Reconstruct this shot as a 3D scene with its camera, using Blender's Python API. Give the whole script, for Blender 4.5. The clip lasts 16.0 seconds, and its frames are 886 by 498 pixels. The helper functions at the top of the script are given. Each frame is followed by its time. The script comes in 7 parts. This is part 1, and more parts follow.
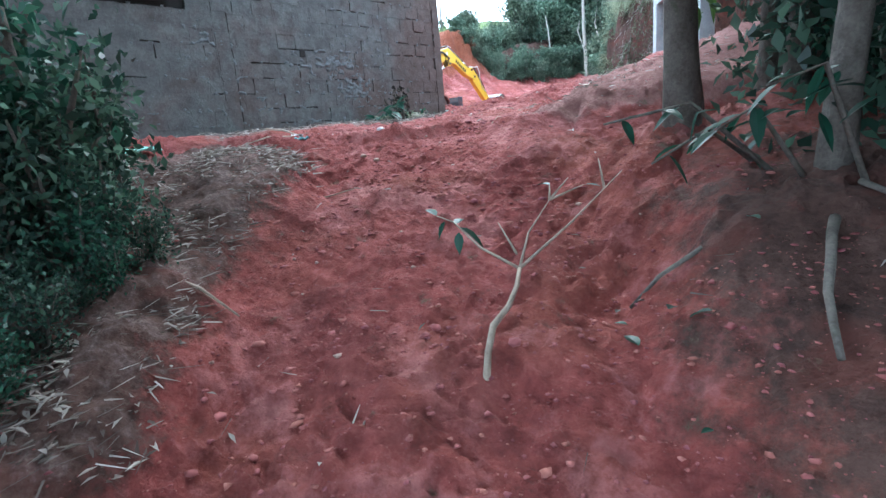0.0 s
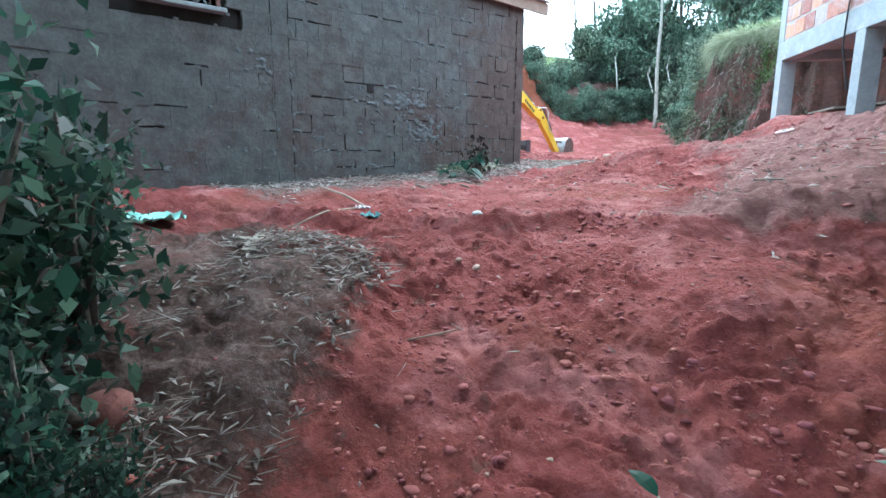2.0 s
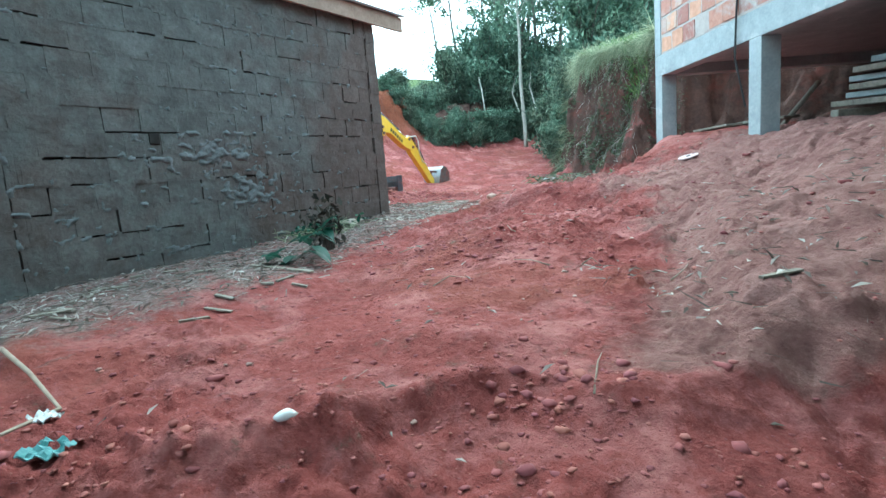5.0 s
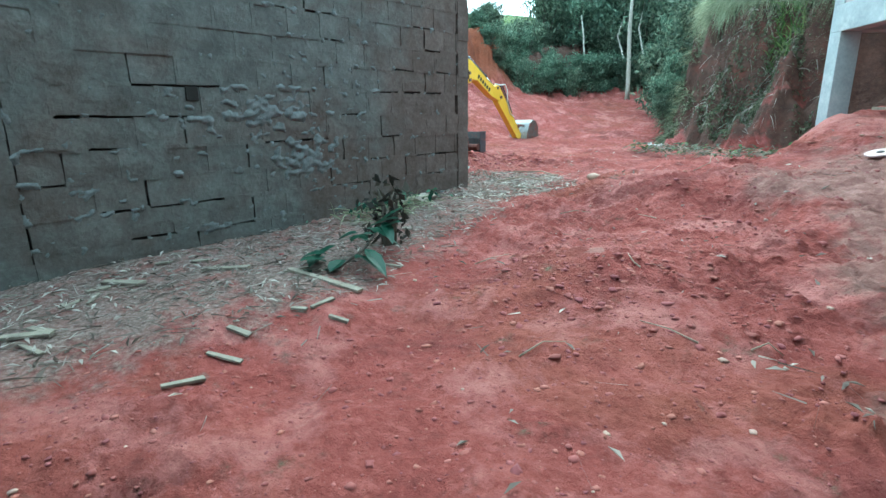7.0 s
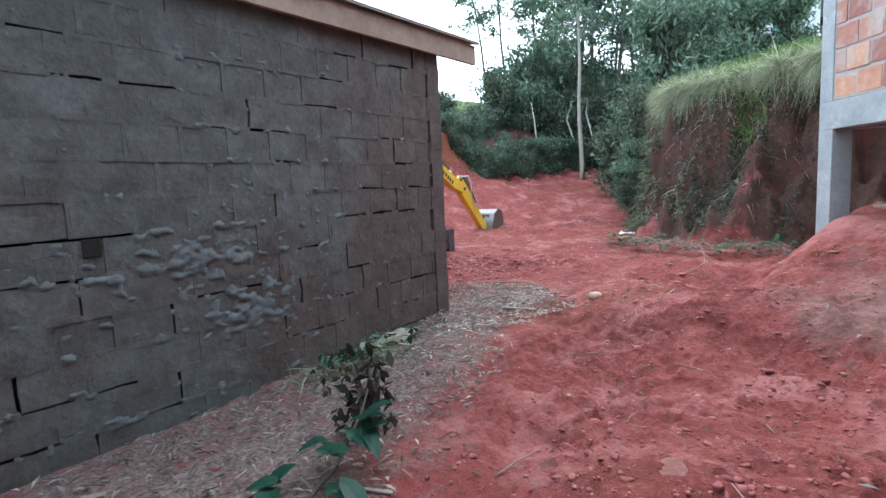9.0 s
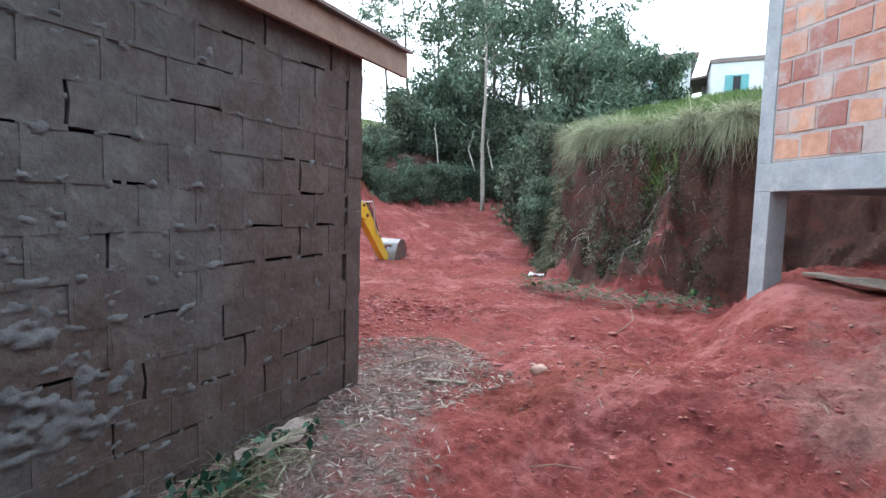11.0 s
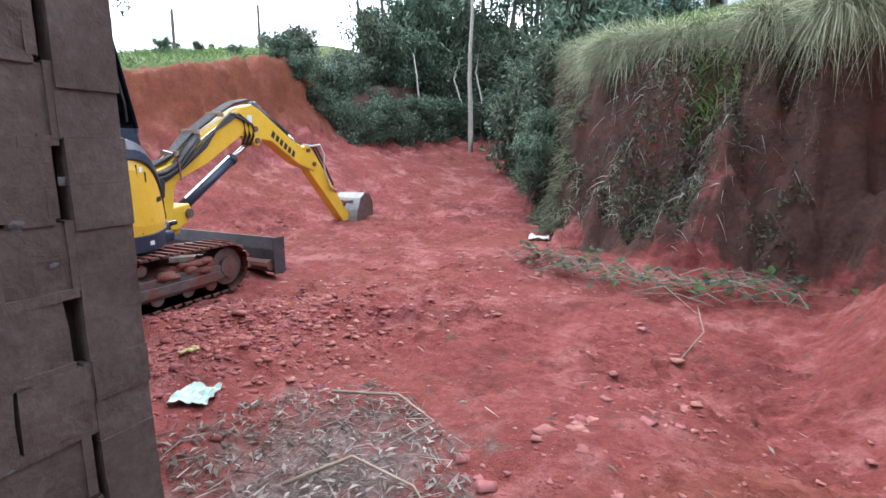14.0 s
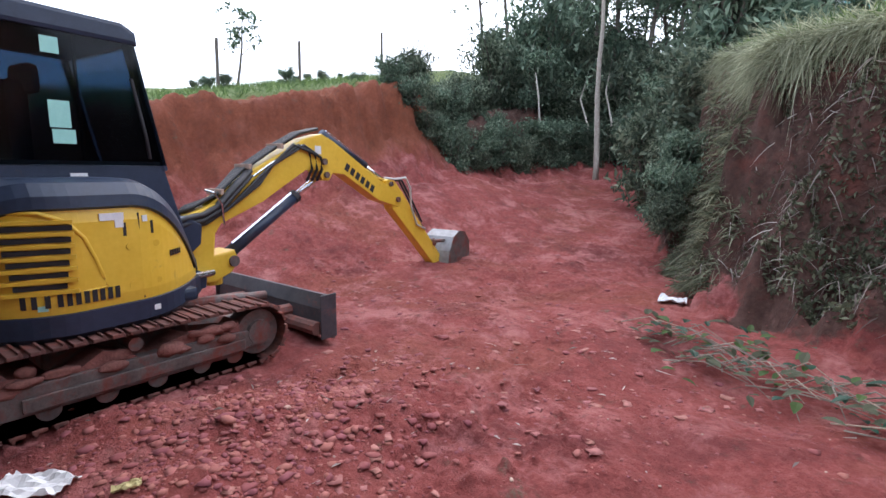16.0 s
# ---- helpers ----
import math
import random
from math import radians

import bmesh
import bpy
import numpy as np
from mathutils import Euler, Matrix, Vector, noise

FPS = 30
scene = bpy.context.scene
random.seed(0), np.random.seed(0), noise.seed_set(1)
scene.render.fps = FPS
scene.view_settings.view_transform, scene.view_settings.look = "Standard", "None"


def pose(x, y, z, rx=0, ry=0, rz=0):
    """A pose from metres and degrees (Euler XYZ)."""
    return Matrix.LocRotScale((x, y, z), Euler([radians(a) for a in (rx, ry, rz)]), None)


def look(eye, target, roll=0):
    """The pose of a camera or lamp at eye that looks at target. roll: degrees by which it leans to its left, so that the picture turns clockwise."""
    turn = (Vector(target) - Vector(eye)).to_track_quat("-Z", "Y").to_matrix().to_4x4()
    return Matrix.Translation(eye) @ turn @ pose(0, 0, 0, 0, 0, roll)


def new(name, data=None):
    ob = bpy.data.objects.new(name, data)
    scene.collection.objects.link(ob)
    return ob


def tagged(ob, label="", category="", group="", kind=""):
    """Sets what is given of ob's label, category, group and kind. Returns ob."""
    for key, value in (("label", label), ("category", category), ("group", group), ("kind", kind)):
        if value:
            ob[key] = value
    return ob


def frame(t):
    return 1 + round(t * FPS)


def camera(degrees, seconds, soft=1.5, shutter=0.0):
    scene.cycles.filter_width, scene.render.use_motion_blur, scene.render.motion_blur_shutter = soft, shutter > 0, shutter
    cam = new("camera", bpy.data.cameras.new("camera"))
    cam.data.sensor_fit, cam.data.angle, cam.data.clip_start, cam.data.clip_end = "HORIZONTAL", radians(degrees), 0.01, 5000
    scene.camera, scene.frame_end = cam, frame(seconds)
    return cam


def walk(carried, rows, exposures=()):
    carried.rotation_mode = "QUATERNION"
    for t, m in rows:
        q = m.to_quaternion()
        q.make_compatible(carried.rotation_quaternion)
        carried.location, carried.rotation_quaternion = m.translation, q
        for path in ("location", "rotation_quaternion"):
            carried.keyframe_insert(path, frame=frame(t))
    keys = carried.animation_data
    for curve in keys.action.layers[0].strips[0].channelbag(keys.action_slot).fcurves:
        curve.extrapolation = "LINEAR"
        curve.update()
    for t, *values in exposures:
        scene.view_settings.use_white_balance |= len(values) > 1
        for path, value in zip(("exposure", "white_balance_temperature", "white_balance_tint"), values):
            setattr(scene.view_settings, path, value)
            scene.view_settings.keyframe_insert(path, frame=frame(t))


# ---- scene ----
cam = camera(81.7, 16.0)
PATH = [
    (0, (0.245, -0.15, 1.655), (-1.128, 1.233, 1.207), -4.9),
    (0.5, (-0.137, 0.056, 1.883), (-1.506, 1.438, 1.416), -2.5),
    (1, (-0.381, 0.172, 1.984), (-1.717, 1.6, 1.564), -0.7),
    (1.5, (-0.748, 0.412, 2.072), (-2.123, 1.816, 1.702), -1.0),
    (2, (-1.131, 0.5, 2.107), (-2.598, 1.813, 1.752), 0.1),
    (2.5, (-1.262, 0.667, 2.212), (-2.455, 2.23, 1.851), 3.6),
    (3, (-1.372, 0.984, 2.26), (-2.539, 2.571, 1.914), 0.6),
    (3.5, (-1.666, 1.104, 2.288), (-2.93, 2.618, 1.96), 0.4),
    (4, (-1.814, 1.249, 2.435), (-2.994, 2.832, 2.117), 1.2),
    (4.5, (-1.962, 1.667, 2.306), (-3.03, 3.331, 2.005), -0.3),
    (5, (-2.217, 2.054, 2.471), (-3.364, 3.667, 2.181), -4.5),
    (5.2, (-2.318, 2.12, 2.494), (-3.548, 3.673, 2.216), -5.1),
    (7.3, (-2.966, 2.935, 2.888), (-4.304, 4.331, 2.375), -0.4),
    (7.5, (-3.0, 2.961, 2.954), (-4.33, 4.365, 2.445), 0.1),
    (8, (-3.146, 3.166, 3.009), (-4.375, 4.699, 2.637), -1.6),
    (8.5, (-3.413, 3.34, 3.199), (-4.658, 4.877, 2.901), -2.9),
    (8.7, (-3.554, 3.386, 3.196), (-4.804, 4.924, 2.929), -3.0),
    (10.8, (-4.567, 4.117, 3.361), (-5.55, 5.854, 3.231), 1.2),
    (11, (-4.605, 4.193, 3.38), (-5.483, 5.983, 3.222), 1.6),
    (11.5, (-4.592, 4.573, 3.312), (-5.274, 6.442, 3.107), 1.6),
    (12, (-4.705, 4.939, 3.342), (-5.447, 6.776, 3.069), -2.1),
    (12.5, (-4.988, 5.305, 3.404), (-5.832, 7.076, 3.015), -0.6),
    (13, (-5.113, 5.62, 3.402), (-5.955, 7.388, 2.996), -0.4),
    (13.5, (-5.276, 6.093, 3.455), (-6.106, 7.869, 3.056), -0.6),
    (14, (-5.411, 6.49, 3.443), (-6.248, 8.265, 3.056), 0.3),
    (14.5, (-5.462, 6.825, 3.481), (-6.299, 8.601, 3.097), 1.0),
    (15, (-5.468, 7.214, 3.586), (-6.546, 8.858, 3.221), -0.2),
    (15.5, (-5.587, 7.53, 3.574), (-6.735, 9.132, 3.235), 0.8),
    (16, (-5.753, 7.863, 3.587), (-7.007, 9.39, 3.28), 0.4),
]
walk(cam, [(t, look(eye, target, roll)) for t, eye, target, roll in PATH],
     [(0, 1.08, 5450, 3), (1, 1.06, 5450, 1), (2, 0.98, 5450, -1), (3.5, 0.85, 5450, -7), (5, 0.68, 5400, -15), (7.5, 0.64, 5450, -20), (8.5, 0.33, 5800, 0), (11, 0.15, 6300, 12), (12.5, 0.38, 6300, 5), (13.5, 0.34, 6300, 11), (14.5, 0.1, 6350, 18), (16, -0.2, 6400, 20)])

# ---- light ----
world = bpy.data.worlds.new("overcast_sky")
scene.world = world
world.use_nodes = True
wn, wl = world.node_tree.nodes, world.node_tree.links
wn.clear()
sky = wn.new("ShaderNodeTexSky")
sky.sky_type = "NISHITA"
sky.sun_disc = False
sky.sun_elevation = radians(50)
sky.sun_rotation = radians(-33)
sky.air_density, sky.dust_density, sky.ozone_density = 1.0, 6.0, 1.0
veil = wn.new("ShaderNodeMix")
veil.data_type = "RGBA"
veil.inputs["Factor"].default_value = 0.72
veil.inputs["B"].default_value = (8.9, 10.3, 11.7, 1)
bg = wn.new("ShaderNodeBackground")
bg.inputs["Strength"].default_value = 0.325
wo = wn.new("ShaderNodeOutputWorld")
wl.new(sky.outputs[0], veil.inputs["A"])
wl.new(veil.outputs["Result"], bg.inputs["Color"])
wl.new(bg.outputs[0], wo.inputs[0])
sun = new("sun", bpy.data.lights.new("sun", "SUN"))
sun.data.energy, sun.data.angle, sun.data.color = 1.1, radians(70), (1.0, 0.98, 0.95)
sun.matrix_world = look((-11, 17, 24), (0, 0, 0))


# ---- materials ----
def nodes_of(name):
    m = bpy.data.materials.new(name)
    m.use_nodes = True
    nt = m.node_tree
    return m, nt, nt.nodes["Principled BSDF"]


def ramp_node(nt, src, stops):
    r = nt.nodes.new("ShaderNodeValToRGB")
    el = r.color_ramp.elements
    while len(el) > 1:
        el.remove(el[-1])
    el[0].position, el[0].color = stops[0][0], (*stops[0][1], 1)
    for p, c in stops[1:]:
        e = el.new(p)
        e.color = (*c, 1)
    nt.links.new(src, r.inputs[0])
    return r.outputs[0]


def noise_node(nt, scale, detail=5.0, rough=0.6, vec=None, warp=0.0):
    n = nt.nodes.new("ShaderNodeTexNoise")
    n.inputs["Scale"].default_value = scale
    n.inputs["Detail"].default_value = detail
    n.inputs["Roughness"].default_value = rough
    n.inputs["Distortion"].default_value = warp
    if vec is not None:
        nt.links.new(vec, n.inputs["Vector"])
    return n.outputs["Fac"]


def mix_node(nt, fac, a, b, mode="MIX"):
    m = nt.nodes.new("ShaderNodeMix")
    m.data_type, m.blend_type = "RGBA", mode
    for val, sock in ((fac, m.inputs["Factor"]), (a, m.inputs["A"]), (b, m.inputs["B"])):
        if isinstance(val, (int, float)):
            sock.default_value = val
        elif isinstance(val, tuple):
            sock.default_value = (*val, 1)
        else:
            nt.links.new(val, sock)
    return m.outputs["Result"]


def math_node(nt, op, a, b=None):
    m = nt.nodes.new("ShaderNodeMath")
    m.operation = op
    for i, val in enumerate((a, b)):
        if val is None:
            continue
        if isinstance(val, (int, float)):
            m.inputs[i].default_value = val
        else:
            nt.links.new(val, m.inputs[i])
    return m.outputs[0]


def place(nt, kind="Object"):
    return nt.nodes.new("ShaderNodeTexCoord").outputs[kind]


def world_place(nt):
    return nt.nodes.new("ShaderNodeNewGeometry").outputs["Position"]


def bump_node(nt, bsdf, height, strength=0.4, dist=0.02):
    b = nt.nodes.new("ShaderNodeBump")
    b.inputs["Strength"].default_value = strength
    b.inputs["Distance"].default_value = dist
    nt.links.new(height, b.inputs["Height"])
    nt.links.new(b.outputs[0], bsdf.inputs["Normal"])


def rough_of(nt, bsdf, src, lo, hi):
    m = nt.nodes.new("ShaderNodeMapRange")
    m.inputs["To Min"].default_value, m.inputs["To Max"].default_value = lo, hi
    nt.links.new(src, m.inputs["Value"])
    nt.links.new(m.outputs[0], bsdf.inputs["Roughness"])


def plain(name, dark, light, scale=8.0, rough=(0.6, 0.9), bump=0.3, dist=0.01, metal=0.0, random_object=0.0, island=0.0, dirt=None, dirt_scale=3.0, dirt_from=0.5):
    """Two-scale mottled material in world metres; dirt: a second colour in patches."""
    m, nt, b = nodes_of(name)
    v = world_place(nt)
    n1, n2 = noise_node(nt, scale, 6, 0.65, v), noise_node(nt, scale * 7, 4, 0.6, v)
    f = math_node(nt, "ADD", math_node(nt, "MULTIPLY", n1, 0.65), math_node(nt, "MULTIPLY", n2, 0.35))
    col = ramp_node(nt, f, [(0.32, dark), (0.68, light)])
    if random_object or island:
        if random_object:
            rnd = nt.nodes.new("ShaderNodeObjectInfo").outputs["Random"]
        else:
            rnd = nt.nodes.new("ShaderNodeNewGeometry").outputs["Random Per Island"]
        k = random_object or island
        h = nt.nodes.new("ShaderNodeHueSaturation")
        nt.links.new(math_node(nt, "ADD", math_node(nt, "MULTIPLY", rnd, 2 * k), 1 - k), h.inputs["Value"])
        nt.links.new(math_node(nt, "ADD", math_node(nt, "MULTIPLY", rnd, 0.03), 0.485), h.inputs["Hue"])
        nt.links.new(col, h.inputs["Color"])
        col = h.outputs[0]
    if dirt:
        d = ramp_node(nt, noise_node(nt, dirt_scale, 7, 0.7, v, 0.4), [(dirt_from, (0, 0, 0)), (dirt_from + 0.16, (1, 1, 1))])
        col = mix_node(nt, d, col, dirt)
    nt.links.new(col, b.inputs["Base Color"])
    rough_of(nt, b, n2, *rough)
    b.inputs["Metallic"].default_value = metal
    if bump:
        bump_node(nt, b, f, bump, dist)
    return m


def math_shift(nt, vec, by):
    n = nt.nodes.new("ShaderNodeVectorMath")
    n.inputs[1].default_value = (by, by * 0.7, by * 0.3)
    nt.links.new(vec, n.inputs[0])
    return n.outputs[0]


def soil_material():
    m, nt, b = nodes_of("red_earth")
    v = world_place(nt)
    big, fine = noise_node(nt, 0.55, 5, 0.6, v, 0.5), noise_node(nt, 38.0, 5, 0.7, v)
    mid = math_node(nt, "ADD", math_node(nt, "MULTIPLY", noise_node(nt, 3.0, 7, 0.7, v, 0.3), 0.5), math_node(nt, "MULTIPLY", noise_node(nt, 17.0, 6, 0.75, v, 0.2), 0.5))
    red = ramp_node(nt, mid, [(0.33, (0.160, 0.039, 0.035)), (0.5, (0.265, 0.065, 0.058)), (0.66, (0.385, 0.130, 0.115))])
    orange = ramp_node(nt, mid, [(0.36, (0.170, 0.047, 0.032)), (0.63, (0.30, 0.098, 0.064))])
    col = mix_node(nt, ramp_node(nt, big, [(0.50, (0, 0, 0)), (0.64, (0.7, 0.7, 0.7))]), red, orange)
    damp = ramp_node(nt, noise_node(nt, 0.8, 6, 0.65, math_shift(nt, v, 31.0), 0.6), [(0.52, (0, 0, 0)), (0.66, (0.6, 0.6, 0.6))])
    col = mix_node(nt, damp, col, (0.125, 0.032, 0.033))
    pale = ramp_node(nt, noise_node(nt, 1.7, 9, 0.72, v, 0.15), [(0.51, (0, 0, 0)), (0.64, (0.8, 0.8, 0.8))])
    col = mix_node(nt, pale, col, (0.46, 0.19, 0.18))
    col = mix_node(nt, math_node(nt, "MULTIPLY", fine, 0.22), col, (0.40, 0.14, 0.10), "OVERLAY")
    zone = nt.nodes.new("ShaderNodeAttribute")
    zone.attribute_name = "zone"
    sep = nt.nodes.new("ShaderNodeSeparateColor")
    nt.links.new(zone.outputs["Color"], sep.inputs[0])
    edge = math_node(nt, "MULTIPLY", math_node(nt, "SUBTRACT", noise_node(nt, 5.0, 7, 0.7, v), 0.5), 1.7)

    def mask(i, lo=0.25, hi=0.75):
        return ramp_node(nt, math_node(nt, "ADD", sep.outputs[i], edge), [(lo, (0, 0, 0)), (hi, (1, 1, 1))])
    litter = ramp_node(nt, fine, [(0.34, (0.10, 0.070, 0.062)), (0.5, (0.22, 0.155, 0.140)), (0.68, (0.40, 0.31, 0.285))])
    grass = ramp_node(nt, mid, [(0.3, (0.06, 0.10, 0.03)), (0.7, (0.16, 0.21, 0.07))])
    brown = ramp_node(nt, mid, [(0.34, (0.042, 0.023, 0.018)), (0.52, (0.100, 0.053, 0.042)), (0.72, (0.175, 0.100, 0.080))])
    brown = mix_node(nt, ramp_node(nt, noise_node(nt, 2.6, 5, 0.6, v), [(0.54, (0, 0, 0)), (0.68, (0.65, 0.65, 0.65))]), brown, (0.17, 0.055, 0.042))
    dusty = ramp_node(nt, mid, [(0.34, (0.175, 0.074, 0.064)), (0.5, (0.275, 0.132, 0.116)), (0.66, (0.39, 0.215, 0.19))])
    col = mix_node(nt, ramp_node(nt, math_node(nt, "ADD", zone.outputs["Alpha"], edge), [(0.25, (0, 0, 0)), (0.75, (1, 1, 1))]), col, dusty)
    tone = nt.nodes.new("ShaderNodeAttribute")
    tone.attribute_name = "ochre"
    ochre = ramp_node(nt, mid, [(0.3, (0.11, 0.034, 0.015)), (0.55, (0.22, 0.068, 0.030)), (0.75, (0.31, 0.12, 0.06))])
    col = mix_node(nt, math_node(nt, "MULTIPLY", tone.outputs["Fac"], 0.9), col, ochre)
    col = mix_node(nt, mask(2, 0.12, 0.5), col, brown)
    col = mix_node(nt, mask(0), col, litter)
    col = mix_node(nt, mask(1), col, grass)
    nt.links.new(col, b.inputs["Base Color"])
    rough_of(nt, b, mid, 0.78, 0.97)
    b.inputs["Specular IOR Level"].default_value = 0.25
    h = math_node(nt, "ADD", math_node(nt, "MULTIPLY", noise_node(nt, 15.0, 8, 0.72, v, 0.2), 0.85), math_node(nt, "MULTIPLY", fine, 0.15))
    # broken crumb faces: small plates of random height
    bend = nt.nodes.new("ShaderNodeTexNoise")
    bend.inputs["Scale"].default_value = 9.0
    nt.links.new(v, bend.inputs["Vector"])
    shift = nt.nodes.new("ShaderNodeVectorMath")
    shift.operation = "MULTIPLY_ADD"
    shift.inputs[1].default_value = (0.12, 0.12, 0.12)
    nt.links.new(bend.outputs["Color"], shift.inputs[0])
    nt.links.new(v, shift.inputs[2])
    for scale, share in ((17.0, 0.30), (41.0, 0.26), (88.0, 0.14)):
        vor = nt.nodes.new("ShaderNodeTexVoronoi")
        vor.inputs["Scale"].default_value = scale
        nt.links.new(shift.outputs[0], vor.inputs["Vector"])
        tone_of = nt.nodes.new("ShaderNodeSeparateColor")
        nt.links.new(vor.outputs["Color"], tone_of.inputs[0])
        h = math_node(nt, "ADD", h, math_node(nt, "MULTIPLY", tone_of.outputs[0], share))
    bump_node(nt, b, h, 0.95, 0.046)
    return m


def leaf_material(name, dark, light, rough=0.5):
    m, nt, b = nodes_of(name)
    g = nt.nodes.new("ShaderNodeNewGeometry")
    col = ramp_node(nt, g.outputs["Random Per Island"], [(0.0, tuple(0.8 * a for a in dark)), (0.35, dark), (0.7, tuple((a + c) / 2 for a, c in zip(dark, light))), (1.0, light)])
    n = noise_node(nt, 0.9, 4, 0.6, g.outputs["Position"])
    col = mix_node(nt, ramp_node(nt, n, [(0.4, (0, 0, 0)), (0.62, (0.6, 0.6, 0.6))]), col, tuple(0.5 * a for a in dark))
    nt.links.new(col, b.inputs["Base Color"])
    b.inputs["Roughness"].default_value = rough
    b.inputs["Specular IOR Level"].default_value = 0.3
    thin = nt.nodes.new("ShaderNodeBsdfTranslucent")
    nt.links.new(col, thin.inputs["Color"])
    both = nt.nodes.new("ShaderNodeMixShader")
    both.inputs[0].default_value = 0.38
    nt.links.new(b.outputs[0], both.inputs[1])
    nt.links.new(thin.outputs[0], both.inputs[2])
    nt.links.new(both.outputs[0], nt.nodes["Material Output"].inputs["Surface"])
    return m


def glass_material(name, tint, rough=0.03):
    m, nt, b = nodes_of(name)
    b.inputs["Base Color"].default_value = (*tint, 1)
    b.inputs["Transmission Weight"].default_value = 1.0
    b.inputs["IOR"].default_value = 1.25
    n = noise_node(nt, 3.0, 5, 0.6, world_place(nt))
    rough_of(nt, b, n, rough, rough + 0.08)
    return m


SOIL = soil_material()
CLOD = plain("earth_clod", (0.105, 0.034, 0.031), (0.27, 0.095, 0.09), 9, (0.85, 0.98), 0.8, 0.02, island=0.22)
STONE = plain("dusty_stone", (0.30, 0.17, 0.14), (0.52, 0.36, 0.30), 12, (0.8, 0.95), 0.5, 0.01, island=0.2)
def wall_material():
    """Clay blocks smeared with grey cement slurry: brown where bare, grey where coated."""
    m, nt, b = nodes_of("slurried_blocks")
    v = world_place(nt)
    n1, n2, n3 = noise_node(nt, 5.0, 7, 0.68, v, 0.3), noise_node(nt, 34.0, 5, 0.65, v), noise_node(nt, 0.9, 5, 0.6, v, 0.8)
    f = math_node(nt, "ADD", math_node(nt, "MULTIPLY", n1, 0.62), math_node(nt, "MULTIPLY", n2, 0.38))
    brown = ramp_node(nt, f, [(0.32, (0.074, 0.054, 0.047)), (0.5, (0.119, 0.091, 0.081)), (0.68, (0.178, 0.143, 0.130))])
    grey = ramp_node(nt, f, [(0.32, (0.082, 0.082, 0.078)), (0.5, (0.124, 0.124, 0.119)), (0.68, (0.18, 0.182, 0.177))])
    sep = nt.nodes.new("ShaderNodeSeparateXYZ")
    nt.links.new(v, sep.inputs[0])
    along = nt.nodes.new("ShaderNodeMapRange")
    for key, val in (("From Min", 7.4), ("From Max", 5.2), ("To Min", -0.24), ("To Max", 0.10)):
        along.inputs[key].default_value = val
    nt.links.new(sep.outputs["Y"], along.inputs["Value"])
    low = nt.nodes.new("ShaderNodeMapRange")
    for key, val in (("From Min", 3.7), ("From Max", 2.3), ("To Min", 0.12), ("To Max", -0.01)):
        low.inputs[key].default_value = val
    nt.links.new(sep.outputs["Z"], low.inputs["Value"])
    slope = math_node(nt, "ADD", along.outputs[0], low.outputs[0])
    coat = math_node(nt, "ADD", math_node(nt, "ADD", math_node(nt, "MULTIPLY", n3, 0.9), math_node(nt, "MULTIPLY", n1, 0.25)), slope)
    col = mix_node(nt, ramp_node(nt, coat, [(0.50, (0, 0, 0)), (0.76, (1, 1, 1))]), brown, grey)
    h = nt.nodes.new("ShaderNodeHueSaturation")
    rnd = nt.nodes.new("ShaderNodeObjectInfo").outputs["Random"]
    nt.links.new(math_node(nt, "ADD", math_node(nt, "MULTIPLY", rnd, 0.18), 0.91), h.inputs["Value"])
    nt.links.new(col, h.inputs["Color"])
    nt.links.new(h.outputs[0], b.inputs["Base Color"])
    rough_of(nt, b, n2, 0.85, 0.97)
    b.inputs["Specular IOR Level"].default_value = 0.25
    rugged = math_node(nt, "ADD", f, math_node(nt, "MULTIPLY", noise_node(nt, 22.0, 4, 0.6, v, 0.2), 0.35))
    bump_node(nt, b, rugged, 0.8, 0.016)
    return m


BLOCK = wall_material()
MORTAR = plain("grey_mortar", (0.095, 0.080, 0.073), (0.215, 0.19, 0.178), 9, (0.85, 0.97), 0.8, 0.012)
SMEAR = plain("mortar_smear", (0.085, 0.090, 0.092), (0.20, 0.21, 0.214), 14, (0.85, 0.97), 0.8, 0.01)
CORE = plain("dark_joint", (0.012, 0.010, 0.009), (0.03, 0.025, 0.022), 10, (0.9, 1.0), 0.3)
CONCRETE = plain("raw_concrete", (0.26, 0.29, 0.30), (0.42, 0.45, 0.46), 5, (0.8, 0.95), 0.5, 0.008, dirt=(0.50, 0.51, 0.50), dirt_scale=4, dirt_from=0.55)
BRICK = plain("clay_brick", (0.36, 0.155, 0.105), (0.54, 0.29, 0.22), 10, (0.8, 0.95), 0.5, 0.006, random_object=0.28, dirt=(0.46, 0.40, 0.365), dirt_scale=2.3, dirt_from=0.50)
TIMBER = plain("weathered_board", (0.23, 0.15, 0.11), (0.44, 0.31, 0.24), 5, (0.7, 0.9), 0.3, 0.004)
OLD_WOOD = plain("grey_wood", (0.13, 0.11, 0.09), (0.32, 0.28, 0.23), 14, (0.75, 0.95), 0.5, 0.006, island=0.2)
BARK = plain("bark", (0.055, 0.045, 0.038), (0.19, 0.165, 0.14), 11, (0.85, 0.97), 0.9, 0.02, dirt=(0.05, 0.075, 0.035), dirt_scale=4, dirt_from=0.56)
PALE_BARK = plain("pale_bark", (0.26, 0.235, 0.20), (0.50, 0.46, 0.40), 14, (0.8, 0.95), 0.6, 0.01)
